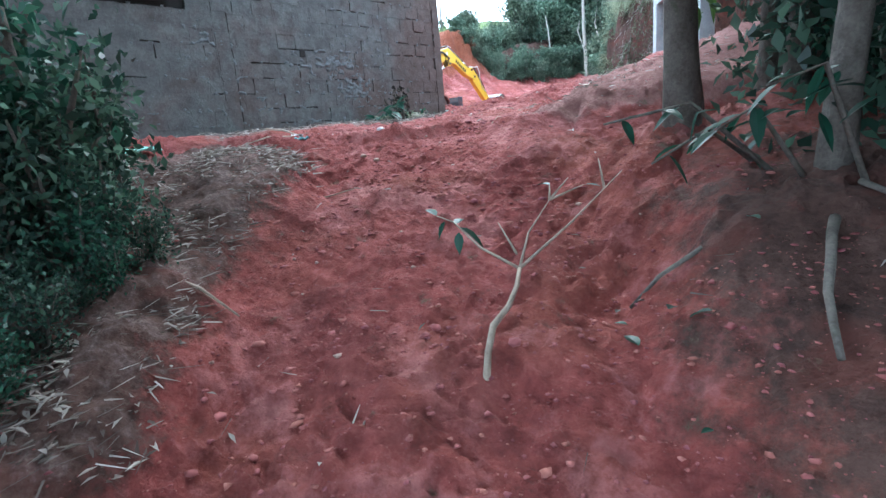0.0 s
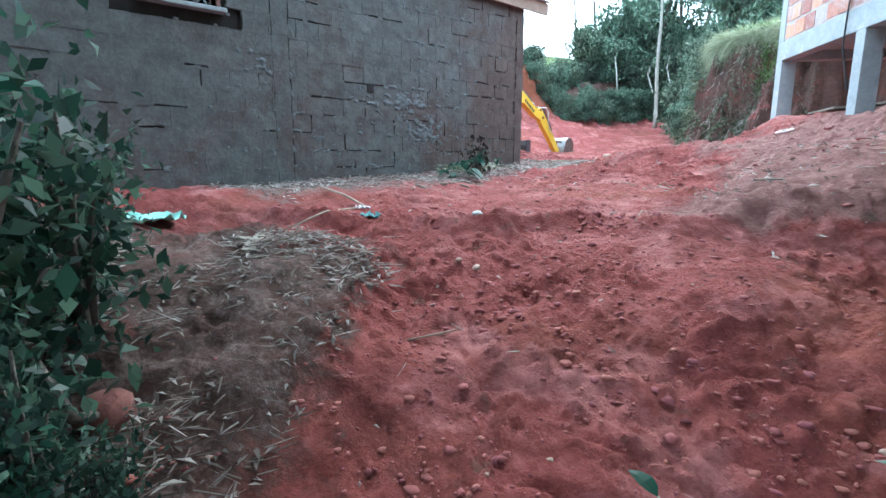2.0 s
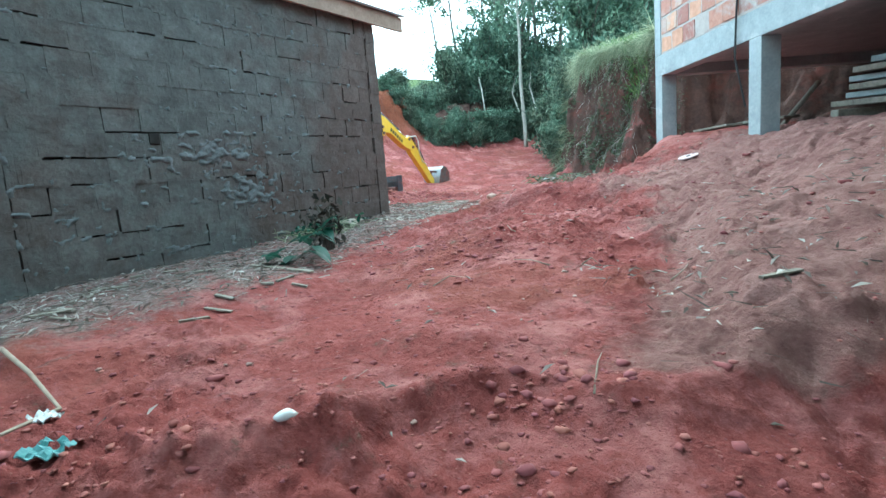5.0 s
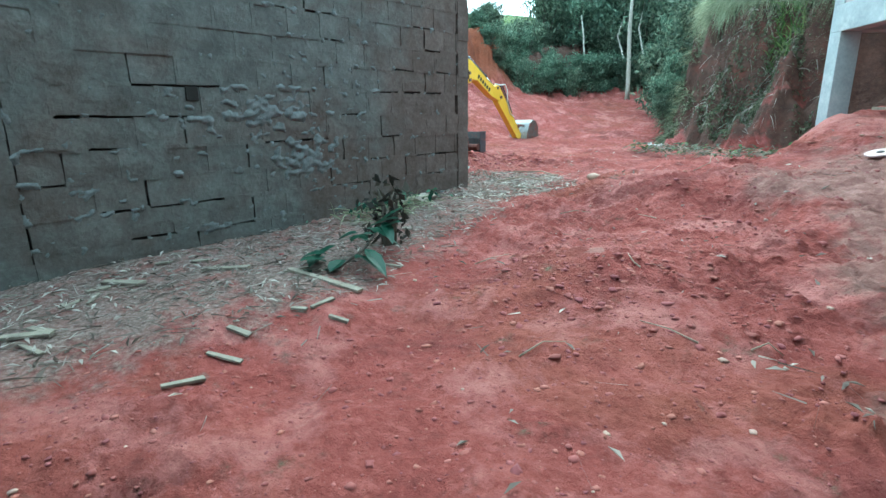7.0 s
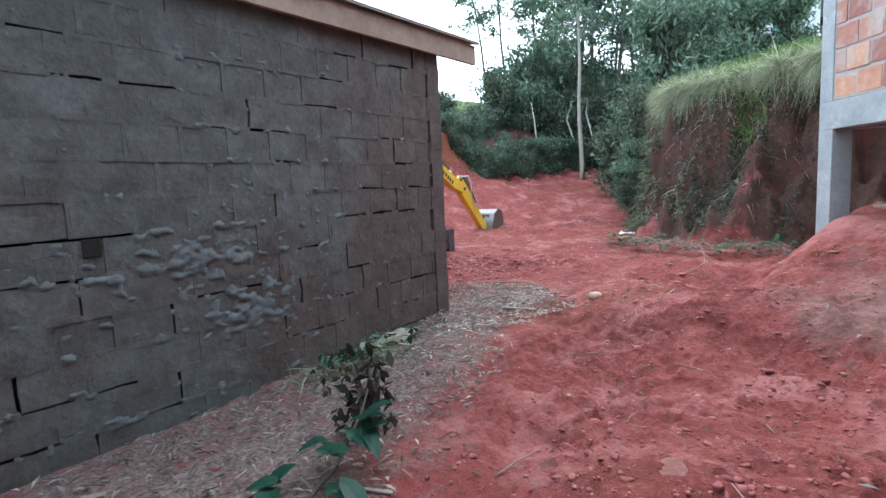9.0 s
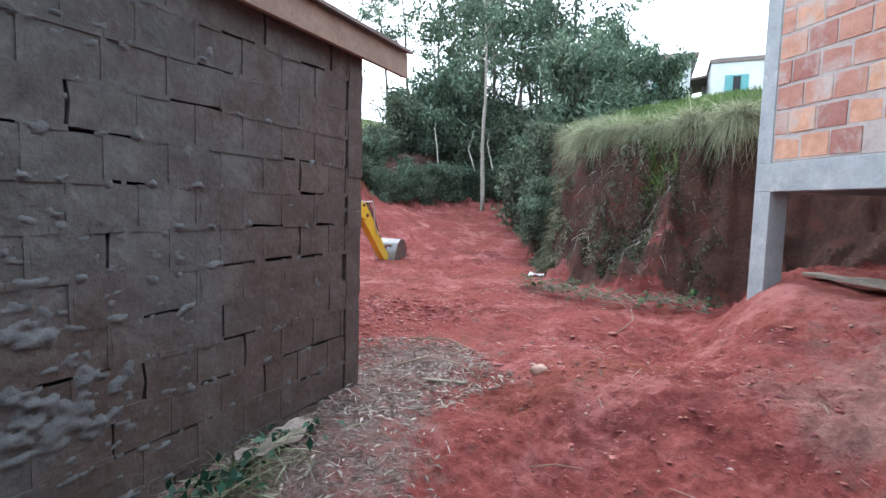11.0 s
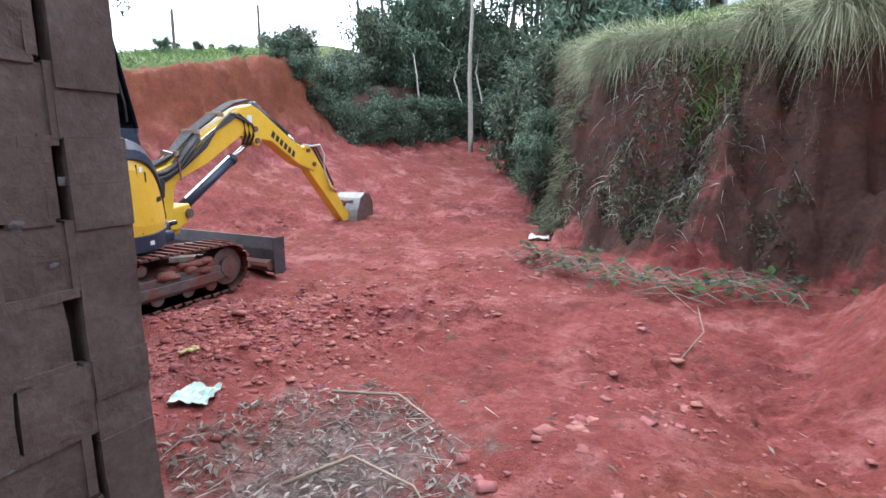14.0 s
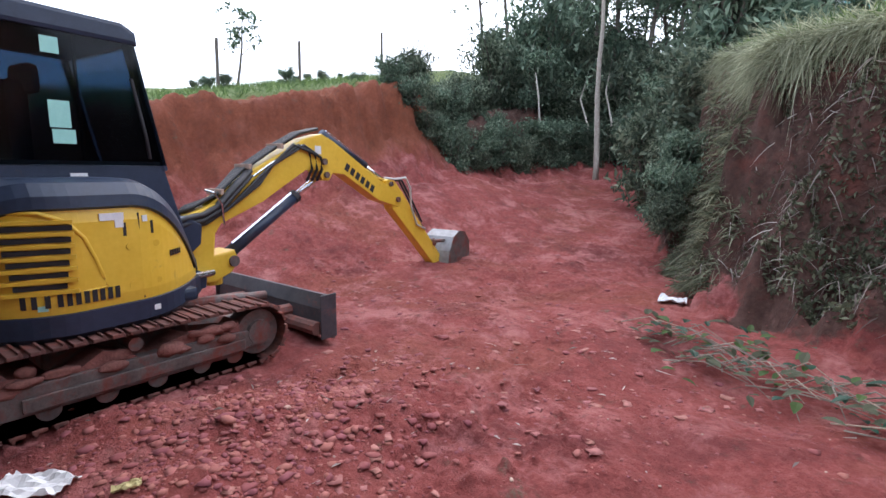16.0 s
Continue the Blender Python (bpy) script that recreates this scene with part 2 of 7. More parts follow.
TWIG = plain("pale_twig", (0.23, 0.17, 0.13), (0.42, 0.34, 0.26), 22, (0.7, 0.9), 0.4, 0.004)
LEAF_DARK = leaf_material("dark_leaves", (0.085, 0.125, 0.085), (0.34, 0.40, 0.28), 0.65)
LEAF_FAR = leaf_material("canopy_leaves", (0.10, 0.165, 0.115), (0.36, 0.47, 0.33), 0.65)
LEAF_WEED = leaf_material("pale_weeds", (0.10, 0.115, 0.07), (0.34, 0.36, 0.24), 0.7)
LEAF_FRESH = leaf_material("broad_leaves", (0.025, 0.085, 0.055), (0.11, 0.26, 0.16), 0.35)
LEAF_DRY = leaf_material("dry_leaves", (0.20, 0.16, 0.14), (0.76, 0.70, 0.64), 0.75)
# near shrubs' leaves: shade inside the plants is put into these darker tones
LEAF_SHRUB_SHADED = leaf_material("shaded_shrub_leaves", (0.025, 0.06, 0.042), (0.15, 0.25, 0.17), 0.45)
GRASS_DRY = leaf_material("dry_grass", (0.24, 0.27, 0.16), (0.66, 0.68, 0.48), 0.75)
GRASS_GREEN = leaf_material("green_grass", (0.08, 0.15, 0.045), (0.30, 0.40, 0.15), 0.6)
YELLOW = plain("yellow_paint", (0.68, 0.41, 0.030), (0.80, 0.52, 0.060), 4, (0.28, 0.5), 0.05, 0.002, dirt=(0.42, 0.24, 0.05), dirt_scale=5, dirt_from=0.62)
DARKBLUE = plain("dark_paint", (0.013, 0.023, 0.046), (0.028, 0.044, 0.078), 5, (0.3, 0.5), 0.05, 0.002, dirt=(0.07, 0.05, 0.045), dirt_scale=4, dirt_from=0.62)
STEEL = plain("worn_steel", (0.075, 0.06, 0.055), (0.20, 0.17, 0.16), 9, (0.45, 0.75), 0.5, 0.006, metal=0.35, dirt=(0.21, 0.06, 0.045), dirt_scale=5, dirt_from=0.47)
TRACK = plain("muddy_track", (0.07, 0.035, 0.03), (0.19, 0.075, 0.06), 8, (0.7, 0.95), 0.7, 0.012, dirt=(0.24, 0.07, 0.05), dirt_scale=6, dirt_from=0.5)
BLADE = plain("blade_paint", (0.03, 0.033, 0.042), (0.085, 0.085, 0.095), 6, (0.35, 0.6), 0.2, 0.004, dirt=(0.22, 0.065, 0.05), dirt_scale=4, dirt_from=0.56)
CHROME = plain("chrome_rod", (0.55, 0.56, 0.58), (0.72, 0.73, 0.75), 5, (0.12, 0.25), 0.0, metal=1.0)
RUBBER = plain("black_hose", (0.010, 0.010, 0.011), (0.03, 0.03, 0.032), 12, (0.5, 0.7), 0.2, 0.003)
BUCKETGREY = plain("scraped_steel", (0.15, 0.155, 0.16), (0.33, 0.335, 0.34), 9, (0.4, 0.65), 0.3, 0.004, metal=0.3, dirt=(0.24, 0.09, 0.07), dirt_scale=5, dirt_from=0.6)
WHITE = plain("white_plastic", (0.62, 0.63, 0.63), (0.80, 0.80, 0.80), 9, (0.4, 0.6), 0.1, 0.003)
MINT = plain("mint_paper", (0.28, 0.60, 0.52), (0.36, 0.70, 0.61), 9, (0.5, 0.7), 0.05, 0.002)
INK = plain("ink", (0.012, 0.012, 0.014), (0.022, 0.022, 0.025), 9, (0.5, 0.7), 0.0)
CAB_GLASS = glass_material("tinted_glass", (0.09, 0.15, 0.21))
PANE = glass_material("window_glass", (0.5, 0.7, 0.7))
HOUSE_WHITE = plain("whitewash", (0.62, 0.66, 0.68), (0.80, 0.82, 0.83), 1.5, (0.7, 0.9), 0.1, 0.01)
ROOFTILE = plain("roof_sheet", (0.16, 0.12, 0.11), (0.30, 0.24, 0.22), 3, (0.7, 0.9), 0.3, 0.02)
SHUTTER = plain("teal_shutter", (0.10, 0.34, 0.36), (0.17, 0.46, 0.47), 5, (0.5, 0.7), 0.1, 0.004)
PINK = plain("faded_plastic", (0.52, 0.36, 0.37), (0.64, 0.48, 0.48), 12, (0.5, 0.7), 0.1, 0.003)


# ---- building helpers ----
def empty(name, m, label, category, group="", kind=""):
    o = new(name)
    o.matrix_world = m
    o.empty_display_size = 0.1
    return tagged(o, label, category, group, kind)


def mesh_of(name, bm, material, smooth=False):
    me = bpy.data.meshes.new(name)
    bm.normal_update()
    bm.to_mesh(me)
    bm.free()
    me.materials.append(material)
    if smooth:
        me.shade_smooth()
    return me


def part(name, bm, material, parent, label="", smooth=False, m=None):
    """Links a bmesh as ONE mesh object under a thing or a part (in the parent's space, or moved there by m)."""
    o = new(name, mesh_of(name, bm, material, smooth))
    o.parent = parent
    if m is not None:
        o.matrix_basis = m
    return tagged(o, label)


def piece(name, me, parent, m):
    o = new(name, me)
    o.parent = parent
    o.matrix_basis = m
    return o


def thing(name, bm, material, m, label, category, group="", kind="", smooth=False):
    o = new(name, mesh_of(name, bm, material, smooth))
    o.matrix_world = m
    return tagged(o, label, category, group, kind)


def box(bm, c, size, bevel=0.0, m=None):
    mm = Matrix.Translation(c) @ Matrix.Diagonal((*size, 1))
    if m is not None:
        mm = m @ mm
    r = bmesh.ops.create_cube(bm, size=1, matrix=mm)
    if bevel:
        es = {e for v in r["verts"] for e in v.link_edges}
        bmesh.ops.bevel(bm, geom=list(es), offset=bevel, segments=2, affect="EDGES", profile=0.6)
    return bm


def cube(c, size, bevel=0.0, m=None):
    return box(bmesh.new(), c, size, bevel, m)


def tube(bm, pts, radii, sides=8, cap=True):
    """A tapered tube along points."""
    pts = [Vector(p) for p in pts]
    if not hasattr(radii, "__len__"):
        radii = [radii] * len(pts)
    rings = []
    for i, p in enumerate(pts):
        d = (pts[min(i + 1, len(pts) - 1)] - pts[max(i - 1, 0)]).normalized()
        q = d.to_track_quat("Z", "Y").to_matrix()
        rings.append([bm.verts.new(p + q @ Vector((math.cos(a) * radii[i], math.sin(a) * radii[i], 0))) for a in (2 * math.pi * k / sides for k in range(sides))])
    for a, b in zip(rings, rings[1:]):
        for k in range(sides):
            bm.faces.new((a[k], a[(k + 1) % sides], b[(k + 1) % sides], b[k]))
    if cap:
        bm.faces.new(rings[0][::-1])
        bm.faces.new(rings[-1])
    return bm


def slab(bm, outline, axis, lo, hi, bevel=0.0):
    """Extrudes a flat outline (pairs) along an axis from lo to hi."""
    def lift(p, k):
        return {"x": (k, p[0], p[1]), "y": (p[0], k, p[1]), "z": (p[0], p[1], k)}[axis]
    a = [bm.verts.new(lift(p, lo)) for p in outline]
    b = [bm.verts.new(lift(p, hi)) for p in outline]
    n = len(outline)
    fs = [bm.faces.new(a[::-1]), bm.faces.new(b)] + [bm.faces.new((a[i], a[(i + 1) % n], b[(i + 1) % n], b[i])) for i in range(n)]
    bmesh.ops.recalc_face_normals(bm, faces=fs)
    if bevel:
        bmesh.ops.bevel(bm, geom=list({e for f in fs[:2] for e in f.edges}), offset=bevel, segments=2, affect="EDGES", profile=0.6)
    return bm


def quads_mesh(name, verts, faces, material):
    me = bpy.data.meshes.new(name)
    me.from_pydata(verts, [], faces)
    me.materials.append(material)
    me.update()
    return me


# ---- noise on arrays ----
def hash2(i, j, k):
    h = np.sin(i * 127.1 + j * 311.7 + k * 74.7) * 43758.5453
    return h - np.floor(h)


def value2(x, y, k=0):
    i, j = np.floor(x), np.floor(y)
    u, v = x - i, y - j
    u, v = u * u * (3 - 2 * u), v * v * (3 - 2 * v)
    return ((hash2(i, j, k) * (1 - u) + hash2(i + 1, j, k) * u) * (1 - v) + (hash2(i, j + 1, k) * (1 - u) + hash2(i + 1, j + 1, k) * u) * v) * 2 - 1


def fbm(x, y, octaves, k=0):
    t, a = 0.0, 1.0
    for o in range(octaves):
        t = t + a * value2(x * 2 ** o + 17.3 * o, y * 2 ** o + 5.1 * o, k + o)
        a *= 0.5
    return t


def cells2(x, y, k=0):
    """Scattered cells: the step from the nearest to the second nearest point, and the nearest one's random number."""
    i, j = np.floor(x), np.floor(y)
    best, second, rnd = np.full(np.shape(x), 9.0), np.full(np.shape(x), 9.0), np.zeros(np.shape(x))
    for di in (-1, 0, 1):
        for dj in (-1, 0, 1):
            a, b = i + di, j + dj
            d = np.hypot(a + hash2(a, b, k) - x, b + hash2(a, b, k + 3) - y)
            near = d < best
            second = np.where(near, best, np.minimum(second, d))
            best, rnd = np.where(near, d, best), np.where(near, hash2(a, b, k + 7), rnd)
    return second - best, rnd


def ss(lo, hi, x):
    t = np.clip((x - lo) / (hi - lo), 0, 1)
    return t * t * (3 - 2 * t)


# ---- ground ----
WALL_X, CORNER_Y = -6.956, 7.5          # the block wall's face and its corner
COL_A = Vector((-4.07, 10.5, 0))        # corner column of the brick building
ALONG = Vector((0.615, -0.788, 0)).normalized()
INTO = Vector((-ALONG.y, ALONG.x, 0))
BEAM_Z = 3.64
MACHINE = Vector((-10.09, 9.05, 2.1))
TOE = [(6, 4.5), (2.5, 8.2), (-1, 11.2), (-3.6, 12.7), (-5.6, 12.95), (-7.4, 14.4), (-8.4, 17), (-10.0, 20.6), (-10.6, 26), (-9, 40), (0, 90)]


def right_of_toe(x, y):
    """Signed distance from the foot of the grassy bank, positive inside it."""
    best, sign = np.full(np.shape(x), 1e9), np.ones(np.shape(x))
    for (ax, ay), (bx, by) in zip(TOE, TOE[1:]):
        dx, dy = bx - ax, by - ay
        k = np.clip(((x - ax) * dx + (y - ay) * dy) / (dx * dx + dy * dy), 0, 1)
        d = np.hypot(x - ax - k * dx, y - ay - k * dy)
        sd = np.sign((x - ax) * dy - (y - ay) * dx)
        near = d < best
        best, sign = np.where(near, d, best), np.where(near, sd, sign)
    return best * sign


def axes(x, y):
    return (-x + y) * 0.70711, (x + y) * 0.70711


def ground_parts(x, y):
    """Height of the earth without its finest lumps, and the shares of litter, grass and brown earth (bank, and shade
    painted by the ramp).
    """
    x, y = np.asarray(x, float), np.asarray(y, float)
    s, v = axes(x, y)
    # the lip of the dug ledge bends down the ramp towards the building's side
    lip = np.interp(v, [0.3, 1.05, 1.5, 2.3, 3.5], [4.70, 4.46, 4.32, 4.28, 4.4])
    bent = s + (4.70 - lip) * np.exp(-((s - lip) / 0.8) ** 2) + 0.13 * fbm(x * 1.9, y * 1.9, 5, 7) * np.exp(-((s - lip) / 0.5) ** 2)
    z = np.interp(bent, [-12, -3, 0, 2.4, 3.5, 4.60, 4.76, 5.6, 7, 8.4, 10, 12, 15.5, 17, 21, 25, 30, 45, 90, 300, 900],
                  [-1.6, -0.75, 0.2, 0.92, 1.33, 1.62, 1.74, 1.77, 1.8, 1.87, 1.95, 2.08, 2.08, 2.24, 2.75, 3.45, 4.6, 8.0, 15, 35, 60])
    wob = 0.25 * fbm(x * 1.1, y * 1.1, 3, 5)
    # berm and shoulders beside the ramp
    z = z + 0.26 * ss(-0.72, -1.35, v + 0.4 * wob) * (1 - ss(3.4, 5.0, s)) + 0.25 * ss(-2.2, -4.5, v) * (1 - ss(3.0, 5.0, s))
    shoulder = 0.42 * ss(0.75, 1.45, v + wob * 0.5) + 0.35 * ss(1.2, 2.6, v)
    z = z + shoulder * (1 - ss(2.8, 3.7, s))
    z = z - 0.16 * np.exp(-(((s - 3.8) / 0.55) ** 2 + ((v - 2.3) / 0.9) ** 2)) * ss(0.9, 1.5, v)
    # platform below the brick building
    edge = 1.15 + np.clip(0.62 * (s - 4.8), 0, 1.25)
    fade = 9.0 + 0.6 * np.clip(v - 3.2, 0, 2)
    plat = 0.30 * ss(-0.1, 0.45, v - edge + 0.6 * wob) + 0.50 * ss(0.2, 2.2, v - edge)
    z = z + plat * (0.3 * ss(-0.02, 0.25, s - lip) + 0.7 * ss(0.0, 1.25, s - lip + 0.15 * wob)) * (1 - ss(fade, fade + 1.2, s))
    z = z + 0.10 * np.exp(-(((s - 3.5) / 0.5) ** 2 + ((v - 0.95) / 0.4) ** 2))
    z = z + 0.16 * ss(1.2, 2.0, v) * (1 - 0.85 * ss(2.3, 2.9, v)) * ss(5.2, 6.6, s) * (1 - ss(10.2, 11.0, s))
    z = z - 0.08 * np.exp(-(((s - 12.4) / 1.0) ** 2 + ((v - 1.55) / 0.5) ** 2))
    z = z + 0.65 * ss(-10.7, -13.4, x) * ss(10.0, 13.0, y) * (1 - ss(17.0, 20.0, y))
    # heaps
    z = z + 0.27 * np.exp(-(((s - 7.0) / 0.7) ** 2 + ((v - 0.95) / 0.6) ** 2))
    z = z + 0.10 * np.exp(-(((s - 9.0) / 0.6) ** 2 + ((v - 2.3) / 0.7) ** 2))
    z = z + 0.12 * np.exp(-(((x + 8.35) / 0.55) ** 2 + ((y - 9.3) / 0.9) ** 2))
    # cut bank behind the machine and the hill above it
    cut = -13.35 + 0.35 * fbm(y * 0.5, y * 0.0 + 2, 3, 9) + 0.16 * fbm(x * 2.5, y * 2.5, 4, 13)
    top = 4.80 + 0.20 * np.clip(y - 12.6, -8, 14) + 0.035 * np.clip(-15 - x, 0, 60) + 0.05 * np.clip(-15 - x, 0, 5)
    k = np.clip((cut - x) / 1.55, 0, 1)
    k = (0.45 * ss(0, 0.8, k) + 0.55 * ss(0.62, 0.98, k)) * (1 - 0.45 * ss(17.4, 18.6, y) * (1 - ss(2.5, 8, cut - x)))
    z = np.maximum(z, z * (1 - k) + top * k)
    # grassy bank
    r = right_of_toe(x, y) + 0.24 * fbm(x * 1.3, y * 1.3, 3, 21) + 0.15 * fbm(x * 3.4, y * 3.4, 4, 23)
    btop = 4.98 + 0.13 * np.clip(r - 1.2, 0, 12) + 0.2 * np.clip(y - 15.5, 0, 26)
    under = (x - COL_A.x) * ALONG.x + (y - COL_A.y) * ALONG.y
    deep = (x - COL_A.x) * INTO.x + (y - COL_A.y) * INTO.y
    inside = ss(-0.35, 0.05, under) * ss(-0.6, 0.2, deep) * (1 - ss(8.6, 9.2, deep))
    btop = btop * (1 - inside) + 3.3 * inside
    kb = 0.28 * ss(0, 0.5, r) + 0.72 * ss(0.42, 1.08, r)
    z = np.where(btop > z, z * (1 - kb) + btop * kb, z)
    # shares of the surface
    dry = 0.95 * ss(-0.02, 0.22, r + 0.10 * fbm(x * 1.6, y * 1.6, 3, 27)) * (1 - 0.55 * ss(0.25, 0.6, fbm(x * 0.8 + 3, y * 0.8, 2, 29)) * ss(0.9, 0.5, r))
    # brown soil beside the ramp's foot, deepened in colour to stand for shade
    dry = np.maximum(dry, (0.10 + 0.55 * (1 - ss(1.8, 2.8, s))) * ss(0.8, 1.5, v + wob) * (1 - ss(lip - 0.6, lip, s + 0.5 * wob)))
    dry = np.maximum(dry, 0.9 * ss(-0.9, -1.25, v + 0.4 * wob) * (1 - ss(1.9, 2.8, s)))
    dry = np.maximum(dry, 0.7 * ss(-0.85, -1.2, v + 0.4 * wob) * (1 - ss(3.8, 4.7, s)))
    dry = np.maximum(dry, 0.9 * ss(18.2, 19.0, y) * ss(-13.6, -14.6, x))
    grass = ss(1.15, 1.6, r) * (1 - inside) + ss(-14.9, -15.3, x) * ss(-2, 2, cut - x) * (1 - ss(18.0, 18.8, y) * (1 - ss(-17.5, -19, x))) 
    grass = np.maximum(grass, ss(36, 40, s))
    litter = ss(-0.85, -1.15, v + 0.5 * wob) * (1 - ss(3.9, 4.6, s)) * ss(0.4, 1.4, s)
    nearwall = ss(2.3, 1.2, x - WALL_X + 0.35 * np.clip(y - 4.6, 0, 3)) * (x > WALL_X - 0.1) * (y < 7.9) * ss(1.8, 2.6, y)
    corner = np.exp(-(((x + 6.78) / 0.66) ** 2 + ((y - 8.15) / 0.7) ** 2)) * 1.0
    litter = np.maximum(np.maximum(litter * 0.36, nearwall * 0.72), corner * 0.8)
    litter = litter * (1 - np.clip(grass, 0, 1))
    return z, np.clip(litter, 0, 1), np.clip(grass, 0, 1), np.clip(dry * (1 - grass), 0, 1), r, s, v


def ground_z(x, y):
    return float(ground_parts(np.array([x]), np.array([y]))[0][0])


def clods2(x, y, k, share):
    """Half-buried rounded clods, one in some cells: their height from 0 to 1."""
    i, j = np.floor(x), np.floor(y)
    out = np.zeros(np.shape(x))
    for di in (-1, 0, 1):
        for dj in (-1, 0, 1):
            a, b = i + di, j + dj
            turn, wide = 6.28 * hash2(a, b, k + 9), 0.25 + 0.35 * hash2(a, b, k + 5)
            dx, dy = x - a - hash2(a, b, k), y - b - hash2(a, b, k + 3)
            p, q = dx * np.cos(turn) + dy * np.sin(turn), dy * np.cos(turn) - dx * np.sin(turn)
            d = (np.abs(p / wide) ** 2.6 + np.abs(q / (wide * 0.72)) ** 2.6)
            out = np.maximum(out, np.where(hash2(a, b, k + 13) < share, wide * 1.7 * np.clip(1 - d, 0, 1) ** 0.55 * (0.8 + 0.5 * p), 0))
    return out


def lumps(x, y, litter, grass):
    """Trodden earth with broken plates, half-buried clods, a few cracks and crumbs."""
    near = 1 - 0.8 * np.clip(grass + 0.75 * litter, 0, 1)
    wx, wy = x + 0.07 * fbm(x * 4.1, y * 4.1, 4, 2), y + 0.07 * fbm(x * 4.1, y * 4.1, 4, 4)
    dug = ss(-0.45, 0.4, fbm(x * 0.8, y * 0.8, 3, 61) + 0.4 * fbm(x * 2.3, y * 2.3, 2, 63))
    dug = np.maximum(dug, 0.75 * ss(2.9, 2.0, (y - x) * 0.70711))
    h = 0.075 * fbm(x * 0.9, y * 0.9, 4, 41) + 0.022 * fbm(x * 2.6, y * 2.6, 4, 43)
    for scale, high, crack, seed in ((2.3, 0.034, 0.020, 11), (6.0, 0.016, 0.010, 31), (13.0, 0.012, 0.005, 51), (26.0, 0.012, 0.0, 57)):
        e, r = cells2(wx * scale, wy * scale, seed)
        h = h + (high * (r - 0.5) * (0.25 + 0.75 * ss(0.0, 0.14, e)) - crack * (1 - ss(0.0, 0.06, e)) * (r > 0.62)) * (0.35 + 0.85 * dug)
    for scale, high, share, seed in ((5.0, 0.040, 0.12, 101), (9.5, 0.036, 0.30, 111), (17.0, 0.028, 0.5, 121)):
        h = h + high * clods2(wx * scale, wy * scale, seed, share) * (0.12 + 0.88 * dug)
    return (h + 0.011 * fbm(x * 14, y * 14, 3, 71) * (0.5 + dug)) * near


def ground_grid():
    def line(*runs):
        out = []
        for lo, hi, step in runs:
            out += list(np.arange(lo, hi, step))
        return np.array(out)
    sg = line((-400, -60, 40), (-60, -12, 6), (-12, -1.2, 0.5), (-1.2, 0.6, 0.04), (0.6, 7.0, 0.019), (7.0, 13.0, 0.028), (13.0, 18.5, 0.045), (18.5, 24, 0.08), (24, 31, 0.16), (31, 60, 1.2), (60, 200, 8), (200, 901, 50))
    vg = line((-900, -120, 60), (-120, -30, 6), (-30, -14, 0.8), (-14, -3.6, 0.12), (-3.6, -2.0, 0.05), (-2.0, 3.6, 0.022), (3.6, 5.8, 0.036), (5.8, 8.5, 0.06), (8.5, 14, 0.12), (14, 30, 0.8), (30, 120, 6), (120, 901, 60))
    S, V = np.meshgrid(sg, vg, indexing="ij")
    X, Y = (V - S) * 0.70711, (V + S) * 0.70711
    z, litter, grass, dry, r, s, v = ground_parts(X, Y)
    rim = v - 0.75 - np.clip(0.62 * (s - 4.6), 0, 1.75)
    lip = np.interp(v, [0.3, 1.05, 1.5, 2.3, 3.5], [4.70, 4.46, 4.32, 4.28, 4.4])
    pale = np.clip(0.95 * ss(-0.15, 0.35, rim + 0.15 * fbm(X * 1.5, Y * 1.5, 3, 15)) * ss(-0.05, 0.15, s - lip) * (1 - ss(7.8, 9.6, s)), 0, 1)
    z = z + lumps(X, Y, litter, grass)
    # ragged steep faces
    z = z + 0.13 * fbm(X * 2.6, Y * 2.6, 5, 81) * np.clip((r > 0.02) * (r < 1.5) + 0.6 * dry + (X < -13) * (X > -15.4), 0, 1)
    ns, nv = S.shape
    verts = np.stack((X, Y, z), -1).reshape(-1, 3)
    idx = np.arange(ns * nv).reshape(ns, nv)
    quads = np.stack((idx[:-1, :-1], idx[1:, :-1], idx[1:, 1:], idx[:-1, 1:]), -1).reshape(-1, 4)
    me = bpy.data.meshes.new("ground")
    me.vertices.add(len(verts))
    me.vertices.foreach_set("co", verts.ravel())
    me.loops.add(quads.size)
    me.loops.foreach_set("vertex_index", quads[:, ::-1].ravel().astype(np.int32))
    me.polygons.add(len(quads))
    me.polygons.foreach_set("loop_start", np.arange(0, quads.size, 4, dtype=np.int32))
    me.update(calc_edges=True)
    me.validate()
    at = me.color_attributes.new("zone", "FLOAT_COLOR", "POINT")
    at.data.foreach_set("color", np.stack((litter, grass, dry, pale), -1).reshape(-1).astype(np.float32))
    oc = me.attributes.new("ochre", "FLOAT", "POINT")
    oc.data.foreach_set("value", np.clip(ss(-13.6, -14.2, X) * ss(-15.6, -15.2, X) * (1 - 0.6 * ss(17.5, 19, Y)) * (0.15 + 0.75 * ss(3.0, 4.0, z + 0.3 * fbm(X, Y, 3, 77))), 0, 1).reshape(-1).astype(np.float32))
    me.materials.append(SOIL)
    me.shade_smooth()
    return tagged(new("ground", me), "freshly dug red earth with clods, litter and grassy banks", "ground", kind="structure")


ground = ground_grid()
if ground.data.polygons[5].normal.z < 0:
    ground.data.flip_normals()


# ---- block house ----
COURSE, UNIT = 0.212, 0.31
WALL_LO, WALL_HI = 1.60, 4.50


